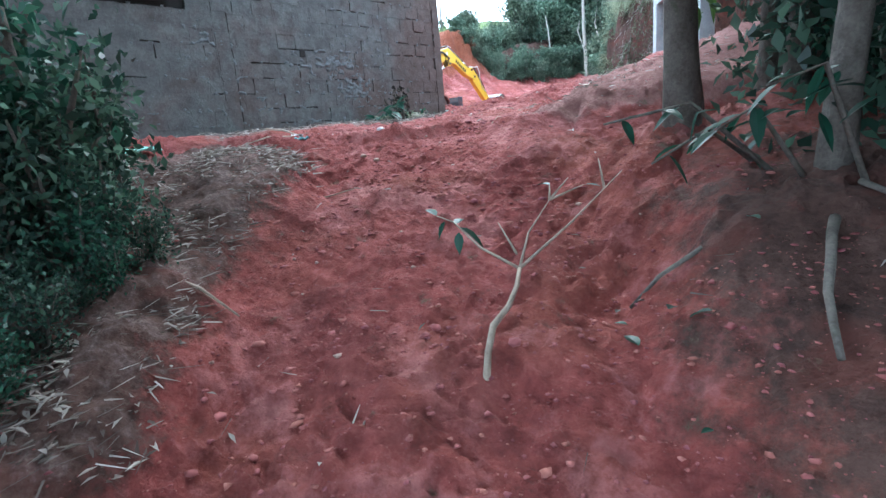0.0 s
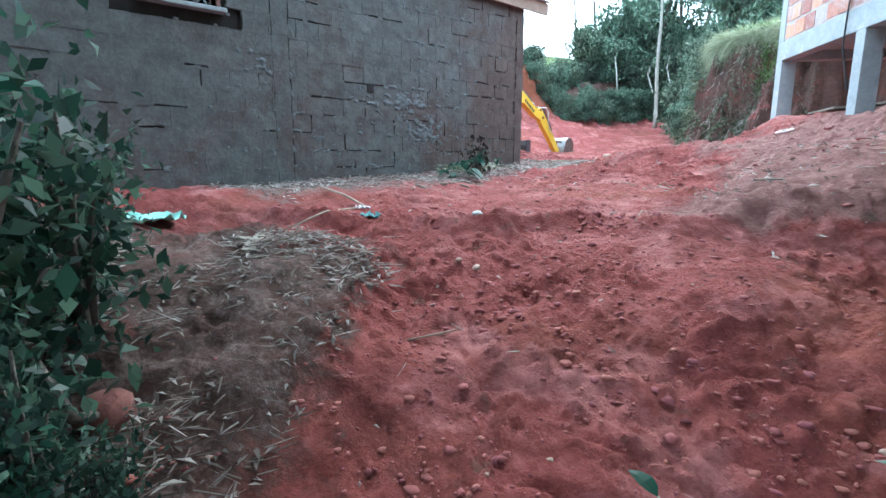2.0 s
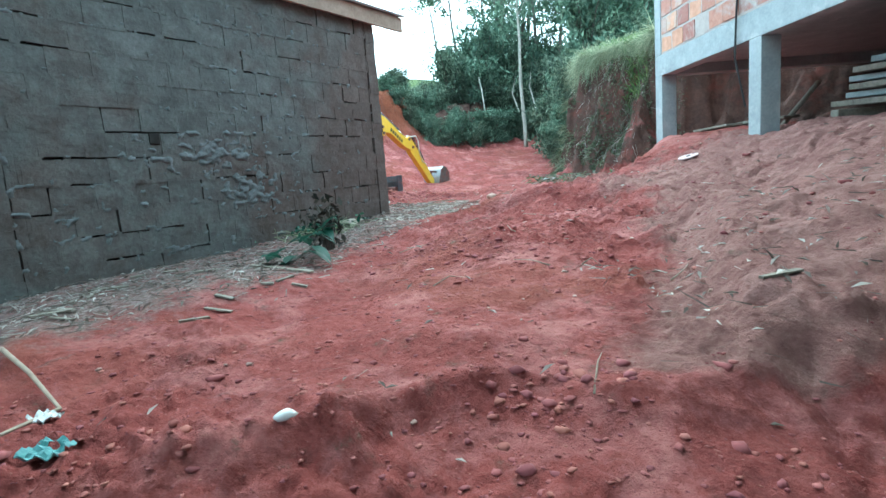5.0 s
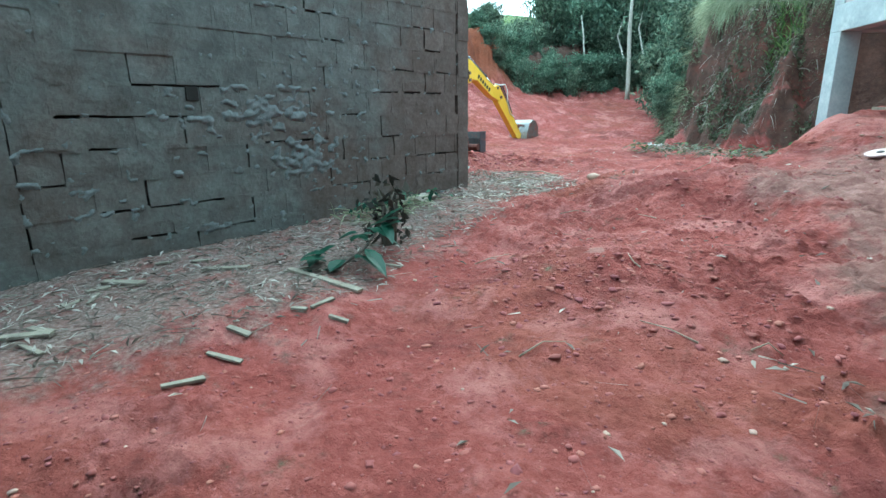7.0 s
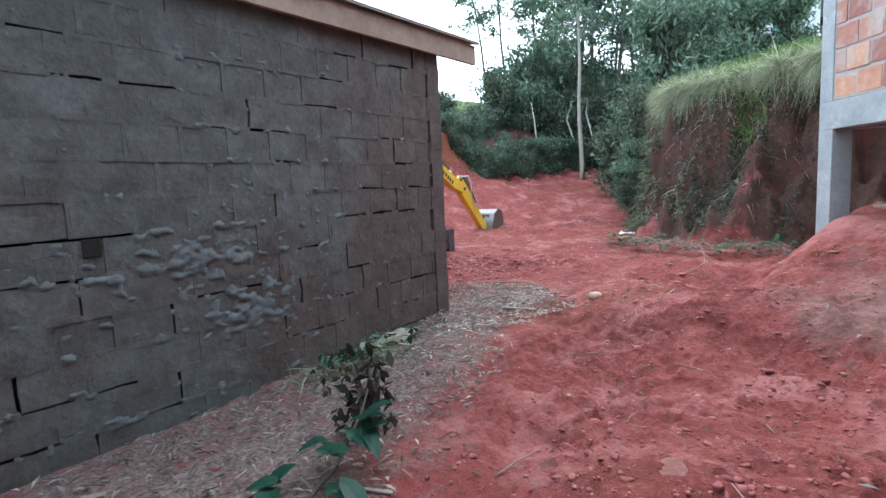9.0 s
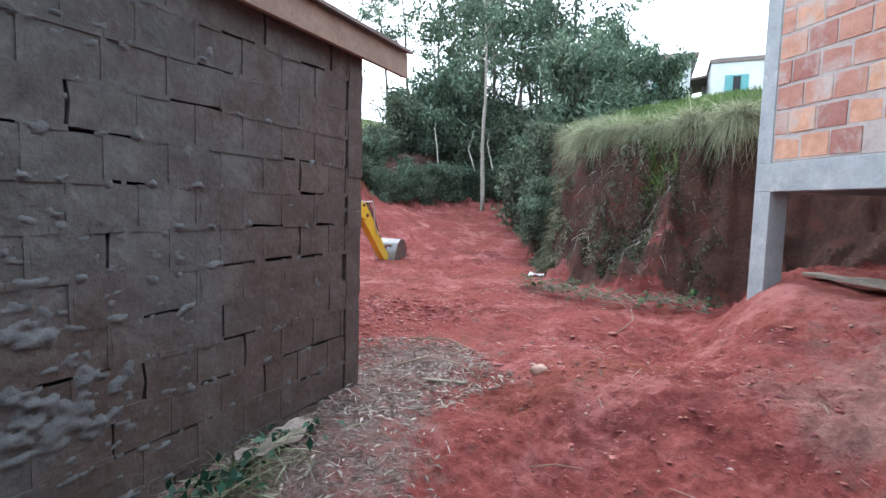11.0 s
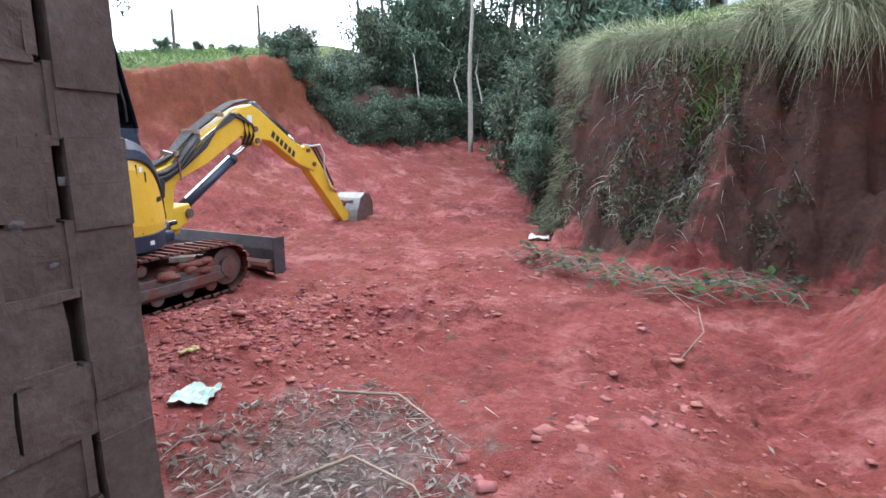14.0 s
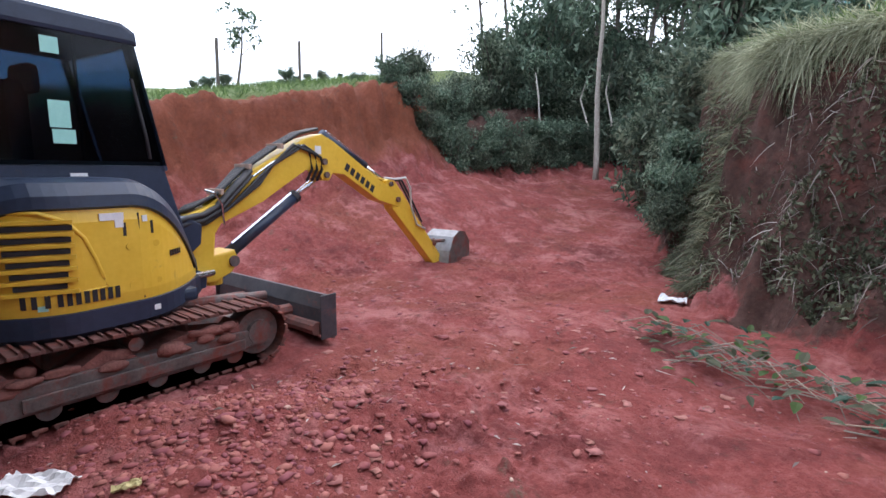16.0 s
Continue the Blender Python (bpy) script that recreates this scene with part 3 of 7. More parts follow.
def block_house():
    t = empty("block_wall_house", Matrix.Translation((0, 0, 0)), "unplastered grey-brown block house beside the dirt track", "house", kind="structure")
    y0 = -1.2
    part("wall_core", cube((WALL_X - 0.13, (y0 + CORNER_Y) / 2, (WALL_LO + WALL_HI) / 2 - 0.2), (0.16, CORNER_Y - y0 - 0.08, WALL_HI - WALL_LO + 0.4)), CORE, t)
    part("end_wall", cube((WALL_X - 3.2, CORNER_Y - 0.10, (WALL_LO + WALL_HI) / 2 - 0.2), (6.3, 0.14, WALL_HI - WALL_LO + 0.4)), BLOCK, t)
    part("back_wall", cube((WALL_X - 6.4, (y0 + CORNER_Y) / 2, (WALL_LO + WALL_HI) / 2 - 0.2), (0.14, CORNER_Y - y0, WALL_HI - WALL_LO + 0.4)), BLOCK, t)
    part("rear_wall", cube((WALL_X - 3.2, y0, (WALL_LO + WALL_HI) / 2 - 0.2), (6.3, 0.14, WALL_HI - WALL_LO + 0.4)), BLOCK, t)
    # cast column flush in the masonry, and the corner post
    rng = random.Random(4)
    for y, w, dx in ((3.22, 0.20, 0.004), (CORNER_Y - 0.085, 0.17, 0.006)):
        bm = bmesh.new()
        n = 24
        for i in range(n):
            zc = WALL_LO - 0.2 + (WALL_HI - WALL_LO + 0.2) * (i + 0.5) / n
            box(bm, (WALL_X - 0.07 + dx + rng.uniform(-0.003, 0.003), y + rng.uniform(-0.006, 0.006), zc), (0.14, w, (WALL_HI - WALL_LO + 0.2) / n - 0.001))
        part("concrete_post", bm, BLOCK, t, "rough cast concrete post set in the wall")
    part("footing", cube((WALL_X + 0.02, 1.0, WALL_LO - 0.06), (0.16, 4.2, 0.20), 0.02), MORTAR, t, "rough concrete footing")
    # roof edge
    fa = empty("roof_edge", Matrix.Translation((0, 0, 0)), "weathered timber fascia board under the roof eave", "roof", kind="structure")
    part("fascia_board", cube((WALL_X + 0.07, (y0 + 8.03) / 2, 4.565), (0.035, 8.03 - y0, 0.19), 0.004), TIMBER, fa, "pale weathered fascia board")
    part("roof_sheet", slab(bmesh.new(), [(WALL_X + 0.13, 4.665), (WALL_X + 0.13, 4.69), (WALL_X - 3.2, 5.5), (WALL_X - 6.7, 4.69), (WALL_X - 6.7, 4.665), (WALL_X - 3.2, 5.46)], "y", y0 - 0.3, 8.05), ROOFTILE, fa)
    # window
    w = empty("window_1", Matrix.Translation((WALL_X, 2.2, 3.62)), "small dark window with a concrete sill high in the wall", "window", kind="structure")
    part("window_sill", cube((0.02, 0.0, -0.02), (0.14, 0.84, 0.045), 0.008), CONCRETE, w, "pale concrete sill")
    for dy in (-0.36, 0.36):
        part("window_frame", cube((-0.02, dy, 0.40), (0.06, 0.04, 0.76), 0.005), STEEL, w)
    part("window_frame", cube((-0.02, 0, 0.78), (0.06, 0.76, 0.04), 0.005), STEEL, w)
    part("pane", cube((-0.03, 0, 0.38), (0.008, 0.70, 0.76)), CAB_GLASS, w)
    for k in range(5):
        part("bar", tube(bmesh.new(), [(0.005, -0.28 + 0.14 * k, 0), (0.005, -0.28 + 0.14 * k, 0.78)], 0.008, 6), STEEL, w)
    return t


def blocks_of(t):
    """The masonry units, each proud of its joints, and the mortar that was left in some of them."""
    rng = random.Random(11)
    shapes = []
    for k in range(6):
        bm = cube((0, 0, 0), (0.13, UNIT - 0.013, COURSE - 0.013))
        bmesh.ops.subdivide_edges(bm, edges=[e for e in bm.edges if abs((e.verts[0].co - e.verts[1].co).x) < 0.01], cuts=1, use_grid_fill=True)
        for vv in bm.verts:
            if vv.co.x > 0:
                edge = abs(abs(vv.co.y) - (UNIT - 0.013) / 2) < 0.004 and abs(abs(vv.co.z) - (COURSE - 0.013) / 2) < 0.004
                vv.co += Vector((rng.uniform(-0.003, 0.003) - (0.004 if edge else 0), rng.uniform(-0.008, 0.005) * (1 if vv.co.y > 0 else -1), rng.uniform(-0.008, 0.004) * (1 if vv.co.z > 0 else -1)))
        shapes.append(mesh_of("block", bm, BLOCK))
    bm_m = bmesh.new()
    rows = int((WALL_HI - WALL_LO) / COURSE) + 1
    for r in range(rows):
        z = 3.456 - 9 * COURSE + COURSE * (r + 0.5)
        if z > WALL_HI - 0.02 or z < WALL_LO - 0.1:
            continue
        y = 6.98 + (UNIT / 2 if r % 2 else 0) - UNIT * 27
        while y < CORNER_Y - 0.10:
            lo, hi = y, y + UNIT
            y += UNIT
            hi_c = min(hi, CORNER_Y - 0.175)
            if hi_c - lo < 0.05 or hi < -1.0:
                continue
            w = (hi_c - lo)
            mid = (lo + hi_c) / 2
            if lo < 2.60 and hi > 1.84 and z > 3.55:
                continue
            if abs(mid - 3.22) < 0.20:
                if mid < 3.22:
                    hi_c = min(hi_c, 3.115)
                else:
                    lo = max(lo, 3.325)
                w, mid = hi_c - lo, (lo + hi_c) / 2
                if w < 0.05:
                    continue
            if abs(mid - 2.96) < 0.16 and abs(z - 3.245) < 0.1 or abs(mid - 1.6) < 0.16 and abs(z - 3.25) < 0.1:
                # a broken unit
                piece("block", shapes[r % 6], t, Matrix.Translation((WALL_X - 0.062, mid - 0.10, z + 0.05)) @ Matrix.Diagonal((1, 0.35, 0.5, 1)))
                continue
            dx = rng.gauss(0, 0.0022)
            tilt = rng.gauss(0, 0.5)
            piece("block", rng.choice(shapes), t, Matrix.Translation((WALL_X - 0.065 + dx, mid, z)) @ Matrix.Rotation(radians(tilt), 4, "X") @ Matrix.Diagonal((1, w / UNIT, 1, 1)))
            # mortar bed and head joint, missing here and there
            gap = 0.30 if lo > 3.3 else 0.15
            n = 4
            open_run = rng.random() < gap
            for k in range(n):
                if open_run and (k / n < rng.uniform(0.5, 1.0)):
                    continue
                box(bm_m, (WALL_X - 0.05 + rng.uniform(0.0, 0.0035), lo + w * (k + 0.5) / n, z - COURSE / 2 + rng.uniform(-0.002, 0.002)), (0.099, w / n + 0.004, 0.028))
            if rng.random() > gap * 0.45:
                box(bm_m, (WALL_X - 0.05 + rng.uniform(0.0, 0.003), hi_c, z), (0.099, 0.028, COURSE - 0.01))
    part("mortar", bm_m, BLOCK, t, "uneven mortar left in the joints")
    # squeezed-out mortar, smeared and lumpy: an uneven skin that breaks out of the wall's face
    gy, gz_ = np.arange(1.9, 7.35, 0.0125), np.arange(1.86, 4.3, 0.0125)
    Y, Z = np.meshgrid(gy, gz_, indexing="ij")
    bed = np.abs((Z - 3.456) / COURSE - np.round((Z - 3.456) / COURSE)) * COURSE
    dense = 0.70 * np.exp(-((Y - 5.35) / 0.48) ** 2 - ((Z - 2.45) / 0.19) ** 2)
    dense = np.maximum(dense, 0.56 * np.exp(-((Y - 4.95) / 0.9) ** 2 - ((Z - 2.85) / 0.22) ** 2))
    dense = np.maximum(dense, 0.46 * np.exp(-((Y - 3.1) / 0.25) ** 2 - ((Z - 3.05) / 0.2) ** 2))
    dense = np.maximum(dense, 0.13 + 0.09 * value2(Y * 1.3, Z * 1.3, 3))
    dense = np.where((np.abs(Y - 4.43) < 0.10) & (np.abs(Z - 2.977) < 0.09), -1.0, dense)
    dense = np.where(Y > 6.2, np.minimum(dense, 0.06), dense)
    rough = 0.5 + 0.5 * fbm(Y * 15.0, Z * 24.0, 4, 6) / 1.4
    out = rough + dense + 0.16 * np.exp(-(bed / 0.028) ** 2) - 1.0
    H = np.clip(0.060 * out, -0.006, 0.017) + 0.004 * fbm(Y * 40.0, Z * 40.0, 2, 8) * (out > 0)
    verts = np.stack((WALL_X + H, Y, Z), -1).reshape(-1, 3)
    idx = np.arange(Y.size).reshape(Y.shape)
    quads = np.stack((idx[:-1, :-1], idx[1:, :-1], idx[1:, 1:], idx[:-1, 1:]), -1).reshape(-1, 4)
    quads = quads[H.reshape(-1)[quads].max(1) > 0.0]
    used, inv = np.unique(quads, return_inverse=True)
    o = new("mortar_smear", quads_mesh("mortar_smear", verts[used].tolist(), inv.reshape(-1, 4).tolist(), SMEAR))
    o.data.shade_smooth()
    o.parent = t
    tagged(o, "squeezed-out grey mortar smears")
    part("pipe_hole", cube((WALL_X + 0.002, 4.43, 2.977), (0.012, 0.09, 0.10), 0.004), CORE, t, "square dark hole")


house_1 = block_house()


# ---- brick building on columns ----
BRICK_MORTAR = plain("pale_mortar", (0.34, 0.29, 0.265), (0.52, 0.46, 0.43), 12, (0.85, 0.97), 0.8, 0.01)


def brick_building():
    base = Matrix.Translation(COL_A) @ Matrix(((ALONG.x, INTO.x, 0, 0), (ALONG.y, INTO.y, 0, 0), (0, 0, 1, 0), (0, 0, 0, 1)))
    t = empty("brick_building", base, "unfinished hollow-brick building raised on grey concrete columns", "building", kind="structure")
    length, depth, top = 9.6, 8.5, 6.6
    for k, a in enumerate((0.0, 2.18, 4.55, 7.0, 9.4)):
        for d in ((0.0, 4.2, 8.2) if k else (0.0, 8.2)):
            foot = base @ Vector((a + 0.1, d + 0.1, 0))
            lo = ground_z(foot.x, foot.y) - 0.35
            bm = cube((a + 0.10, d + 0.11, (lo + BEAM_Z) / 2), (0.20, 0.22, BEAM_Z - lo), 0.008)
            part("column", bm, CONCRETE, t, "raw concrete column")
    bm = cube((length / 2, 0.10, BEAM_Z + 0.145), (length, 0.20, 0.29), 0.01)
    part("beam", bm, CONCRETE, t, "raw concrete ring beam")
    part("beam", cube((0.10, depth / 2 + 0.1, BEAM_Z + 0.145), (0.20, depth - 0.24, 0.288), 0.01), CONCRETE, t)
    part("beam", cube((length - 0.1, depth / 2 + 0.1, BEAM_Z + 0.145), (0.20, depth - 0.24, 0.288), 0.01), CONCRETE, t)
    part("floor_slab", cube((length / 2, depth / 2 + 0.1, BEAM_Z + 0.20), (length - 0.42, depth - 0.3, 0.12)), CONCRETE, t)
    for a in (0.0, 4.55, 9.4):
        part("upper_column", cube((a + 0.09, 0.095, (BEAM_Z + 0.29 + top) / 2), (0.18, 0.19, top - BEAM_Z - 0.29), 0.008), CONCRETE, t)
    part("inner_wall", cube((length / 2, 0.09, (BEAM_Z + 0.29 + top) / 2), (length - 0.2, 0.156, top - BEAM_Z - 0.30)), BRICK_MORTAR, t, "mortar between the bricks")
    for x, y, sx, sy in ((0.12, depth / 2 + 0.2, 0.16, depth - 0.3), (length - 0.12, depth / 2 + 0.2, 0.16, depth - 0.3), (length / 2, depth, length - 0.3, 0.16)):
        part("side_wall", cube((x, y, (BEAM_Z + 0.29 + top) / 2), (sx, sy, top - BEAM_Z - 0.30)), BRICK, t)
    part("roof_slab", cube((length / 2, depth / 2, top + 0.06), (length + 0.3, depth + 0.3, 0.12), 0.01), CONCRETE, t)
    return t


def bricks_of(t):
    rng = random.Random(5)
    shapes = []
    for k in range(5):
        bm = cube((0, 0, 0), (0.280, 0.10, 0.212), 0.007)
        for vv in bm.verts:
            vv.co += Vector((rng.uniform(-0.004, 0.004), rng.uniform(-0.003, 0.003), rng.uniform(-0.003, 0.003)))
        shapes.append(mesh_of("brick", bm, BRICK))
    for r in range(9):
        z = BEAM_Z + 0.29 + 0.012 + 0.245 * (r + 0.5)
        x = 0.20 + 0.145
        x -= 0.15 * (r % 2)
        while x < 9.3:
            lo, hi = max(x - 0.1425, 0.195), min(x + 0.1425, 9.38)
            if not (4.50 < x + 0.0 < 4.80) and hi - lo > 0.05:
                piece("brick", rng.choice(shapes), t, Matrix.Translation(((lo + hi) / 2, 0.055 + rng.gauss(0, 0.003), z)) @ Matrix.Rotation(radians(rng.gauss(0, 0.4)), 4, "Y") @ Matrix.Diagonal(((hi - lo) / 0.285, 1, 1, 1)))
            x += 0.30


building_2 = brick_building()


# ---- mini excavator ----
def hull_x(y):
    """Half width of the machine's upper body at y."""
    if y < -0.30:
        return 0.72 * math.sqrt(max(0.0, 1 - ((-0.30 - y) / 0.57) ** 2)) + 0.02
    if y > 0.0:
        return 0.74 - 0.92 * y ** 1.7
    return 0.74


def hull_top(y):
    """Height of the hood at y."""
    return 1.33 - (0.55 * max(0.0, y + 0.02) ** 1.9 * 2.2 if y > -0.02 else 0.0) - (0.30 * max(0.0, -0.55 - y) if y < -0.55 else 0.0)


def loft(stations):
    bm = bmesh.new()
    rings = [[bm.verts.new(p) for p in ring] for ring in stations]
    n = len(rings[0])
    fs = [bm.faces.new(rings[0]), bm.faces.new(rings[-1])]
    for a, b in zip(rings, rings[1:]):
        fs += [bm.faces.new((a[i], a[(i + 1) % n], b[(i + 1) % n], b[i])) for i in range(n)]
    bmesh.ops.recalc_face_normals(bm, faces=fs)
    return bm


def ys(lo, hi, n):
    return [lo + (hi - lo) * i / n for i in range(n + 1)]


def on_side(y, z, w, h, thick=0.006, lift=0.0):
    """A thin plate lying on the right flank of the hood."""
    x = hull_x(y)
    slope = math.atan2(hull_x(y + 0.03) - hull_x(y - 0.03), 0.06)
    return cube((0, 0, 0), (thick, w, h), 0.0, Matrix.Translation((x + thick * 0.3 + lift, y, z)) @ Matrix.Rotation(-slope, 4, "Z"))


def bar_run(bm, y0, z, n, w, h, gap, lift=0.004):
    """Unreadable lettering as plain bars on the flank."""
    for i in range(n):
        y = y0 + i * (w + gap)
        x = hull_x(y)
        slope = math.atan2(hull_x(y + 0.03) - hull_x(y - 0.03), 0.06)
        box(bm, (0, 0, 0), (0.004, w, h), 0, Matrix.Translation((x + lift, y, z)) @ Matrix.Rotation(-slope, 4, "Z"))
    return bm


def stadium(lo, hi, r_lo, r_hi, zc_lo, zc_hi, n=12):
    """Points round two wheels, for a track: list of (y, z, angle)."""
    pts = []
    for i in range(n + 1):
        a = -math.pi / 2 + math.pi * i / n
        pts.append((hi + r_hi * math.cos(a), zc_hi + r_hi * math.sin(a)))
    for i in range(n + 1):
        a = math.pi / 2 + math.pi * i / n
        pts.append((lo + r_lo * math.cos(a), zc_lo + r_lo * math.sin(a)))
    return pts


def excavator():
    root = empty("mini_excavator", Matrix.Translation(MACHINE) @ pose(0, 0, 0, 0, 0, 1.5), "yellow and black mini excavator with muddy tracks standing on red earth", "excavator")
    # undercarriage
    shoe = None
    for side in (1, -1):
        cx = 0.71 * side
        path = stadium(-0.82, 0.86, 0.215, 0.205, 0.235, 0.225)
        bm = bmesh.new()
        out = [bm.verts.new((cx - 0.14, y, z)) for y, z in path]
        ins = [bm.verts.new((cx + 0.14, y, z)) for y, z in path]
        n = len(path)
        for i in range(n):
            bm.faces.new((out[i], out[(i + 1) % n], ins[(i + 1) % n], ins[i]))
        bmesh.ops.solidify(bm, geom=bm.faces[:], thickness=0.028)
        track = part("track", bm, TRACK, root, "rubber and steel crawler track caked in red mud")
        if shoe is None:
            b2 = cube((0, 0, 0), (0.30, 0.072, 0.022), 0.004)
            box(b2, (0, 0.02, 0.016), (0.30, 0.014, 0.022))
            shoe = mesh_of("shoe", b2, TRACK)
        seg = [math.dist(path[i], path[(i + 1) % n]) for i in range(n)]
        total = sum(seg)
        count = 46
        for k in range(count):
            d, i = total * k / count, 0
            while d > seg[i]:
                d -= seg[i]
                i += 1
            a, b = path[i], path[(i + 1) % n]
            f = d / max(seg[i], 1e-6)
            y, z = a[0] + (b[0] - a[0]) * f, a[1] + (b[1] - a[1]) * f
            ang = math.atan2(b[1] - a[1], b[0] - a[0])
            piece("shoe", shoe, track, Matrix.Translation((cx, y, z)) @ Matrix.Rotation(ang + math.pi, 4, "X") @ Matrix.Translation((0, 0, 0.012)))
        bm = slab(bmesh.new(), [(-0.72, 0.10), (-0.76, 0.20), (-0.62, 0.27), (0.55, 0.275), (0.86, 0.245), (0.90, 0.20), (0.80, 0.13), (0.6, 0.09)], "x", cx + 0.06 * side - 0.05, cx + 0.06 * side + 0.05, 0.01)
        part("track_frame", bm, STEEL, root, "mud-crusted steel side frame")
        box(bm := bmesh.new(), (cx + 0.125 * side, 0.05, 0.165), (0.02, 1.35, 0.085), 0.008)
        part("roller_guard", bm, STEEL, root)
        for nm, y, r, z in (("drive_sprocket", -0.82, 0.185, 0.235), ("idler_wheel", 0.86, 0.175, 0.225)):
            bm = tube(bmesh.new(), [(cx - 0.08, y, z), (cx + 0.08, y, z)], r, 24)
            tube(bm, [(cx + 0.08 * side, y, z), (cx + 0.115 * side, y, z)], r * 0.55, 16)
            part(nm, bm, STEEL, root)
        for y in (-0.5, -0.2, 0.1, 0.4, 0.65):
            part("road_roller", tube(bmesh.new(), [(cx - 0.1, y, 0.10), (cx + 0.1, y, 0.10)], 0.065, 14), STEEL, root)
        part("carrier_roller", tube(bmesh.new(), [(cx - 0.1, -0.02, 0.365), (cx + 0.11, -0.02, 0.365)], 0.045, 14), STEEL, root)
    mrs = random.Random(4)
    for cx in (0.71, -0.71):
        pts = [(-0.80 + 0.1 * k, 0.30 + 0.05 * math.sin(k * 1.3) + mrs.uniform(-0.02, 0.02)) for k in range(16)]
        bm = slab(bmesh.new(), [(0.72, 0.16), (-0.82, 0.16)] + pts, "x", cx - 0.12, cx + 0.085)
        part("packed_mud", bm, CLOD, root, "red mud packed inside the track")
        for k in range(14):
            y = mrs.uniform(-0.8, 0.8)
            bm = bmesh.new()
            bmesh.ops.create_icosphere(bm, subdivisions=2, radius=1, matrix=Matrix.Translation((cx + mrs.uniform(0.06, 0.11), y, mrs.uniform(0.24, 0.34))) @ Matrix.Diagonal((0.035, mrs.uniform(0.05, 0.12), mrs.uniform(0.025, 0.05), 1)))
            for vv in bm.verts:
                vv.co += Vector((mrs.uniform(-0.008, 0.008), mrs.uniform(-0.01, 0.01), mrs.uniform(-0.01, 0.01)))
            part("mud_clump", bm, CLOD, root, smooth=True)
    part("centre_frame", cube((0, 0, 0.32), (1.1, 0.9, 0.16), 0.03), STEEL, root)
    part("slew_ring", tube(bmesh.new(), [(0, 0, 0.38), (0, 0, 0.50)], 0.40, 28), RUBBER, root)
    # dozer blade
    prof = [(1.47, 0.06), (1.44, 0.16), (1.45, 0.28), (1.50, 0.40), (1.53, 0.40), (1.49, 0.28), (1.49, 0.16), (1.53, 0.07), (1.57, 0.03), (1.53, 0.02)]
    blade = part("dozer_blade", slab(bmesh.new(), prof, "x", -0.86, 0.86), BLADE, root, "scratched dark steel dozer blade with mud")
    for sx in (-0.865, 0.865):
        part("end_plate", cube((sx, 1.50, 0.215), (0.014, 0.17, 0.39), 0.004), BLADE, blade)
    part("cutting_edge", cube((0, 1.56, 0.035), (1.72, 0.03, 0.07), 0.004), STEEL, blade)
    part("mud", tube(bmesh.new(), [(0.15, 1.40, 0.12), (0.84, 1.40, 0.12)], 0.06, 10), TRACK, blade, "packed red mud")
    for sx in (-0.38, 0.38):
        part("blade_arm", tube(bmesh.new(), [(sx, 0.45, 0.30), (sx, 1.0, 0.22), (sx, 1.46, 0.20)], 0.06, 8), STEEL, root)
    part("blade_ram", tube(bmesh.new(), [(0, 0.45, 0.36), (0, 1.44, 0.28)], 0.045, 12), STEEL, root)
    # upper body, slewed a little
    up = part("upper_body", cube((0, -0.05, 0.55), (1.15, 1.1, 0.10), 0.03), DARKBLUE, root, m=Matrix.Rotation(radians(5.2), 4, "Z"))
    st = []
    for y in ys(-0.83, 0.64, 26):
        x, zt = hull_x(y), hull_top(y)
        st.append([(-x, y, 0.60), (x, y, 0.60), (x + 0.012, y, 0.70), (x + 0.006, y, zt - 0.17), (x - 0.02, y, zt - 0.07), (x - 0.09, y, zt - 0.01), (0.05, y, zt), (-x, y, min(zt, 1.0))])
    part("hood", loft(st), YELLOW, up, "glossy yellow engine hood", smooth=False)
    st = []
    for y in ys(-0.85, 0.67, 22):
        x = hull_x(min(y, 0.64)) + 0.018
        st.append([(-x, y, 0.46), (x - 0.05, y, 0.46), (x, y, 0.50), (x, y, 0.625), (x - 0.03, y, 0.635), (-x, y, 0.635)])
    part("lower_skirt", loft(st), DARKBLUE, up, "dark blue-black lower skirt")
    st = []
    for y in ys(-0.80, 0.655, 26):
        yy = min(y, 0.64)
        x, zt = hull_x(yy), hull_top(yy) + (0.02 if y < 0.6 else 0.0)
        st.append([(0.04, y, zt - 0.10), (x - 0.012, y, zt - 0.115), (x + 0.014, y, zt - 0.10), (x + 0.004, y, zt - 0.03), (x - 0.05, y, zt + 0.045), (x - 0.14, y, zt + 0.07), (0.04, y, zt + 0.075)])
    part("hood_cover", loft(st), DARKBLUE, up, "dark plastic hood cover")
    # flank details
    for k in range(6):
        part("vent_slot", on_side(-0.52, 0.80 + 0.068 * k, 0.30 + 0.02 * (k - 2.5), 0.030, 0.012), INK, up)
    for k in range(7):
        part("vent_rib", on_side(-0.52, 0.766 + 0.068 * k, 0.36, 0.022, 0.022), YELLOW, up)
    part("panel_seam", on_side(0.02, 0.92, 0.007, 0.56, 0.008), INK, up)
    part("panel_edge", tube(bmesh.new(), [(hull_x(y) + 0.006, y, z) for y, z in ((-0.70, 1.235), (-0.50, 1.225), (-0.38, 1.17), (-0.30, 1.07), (-0.25, 0.94), (-0.215, 0.82), (-0.20, 0.755), (-0.30, 0.748), (-0.5, 0.75), (-0.7, 0.755))], 0.013, 8), YELLOW, up, smooth=True)
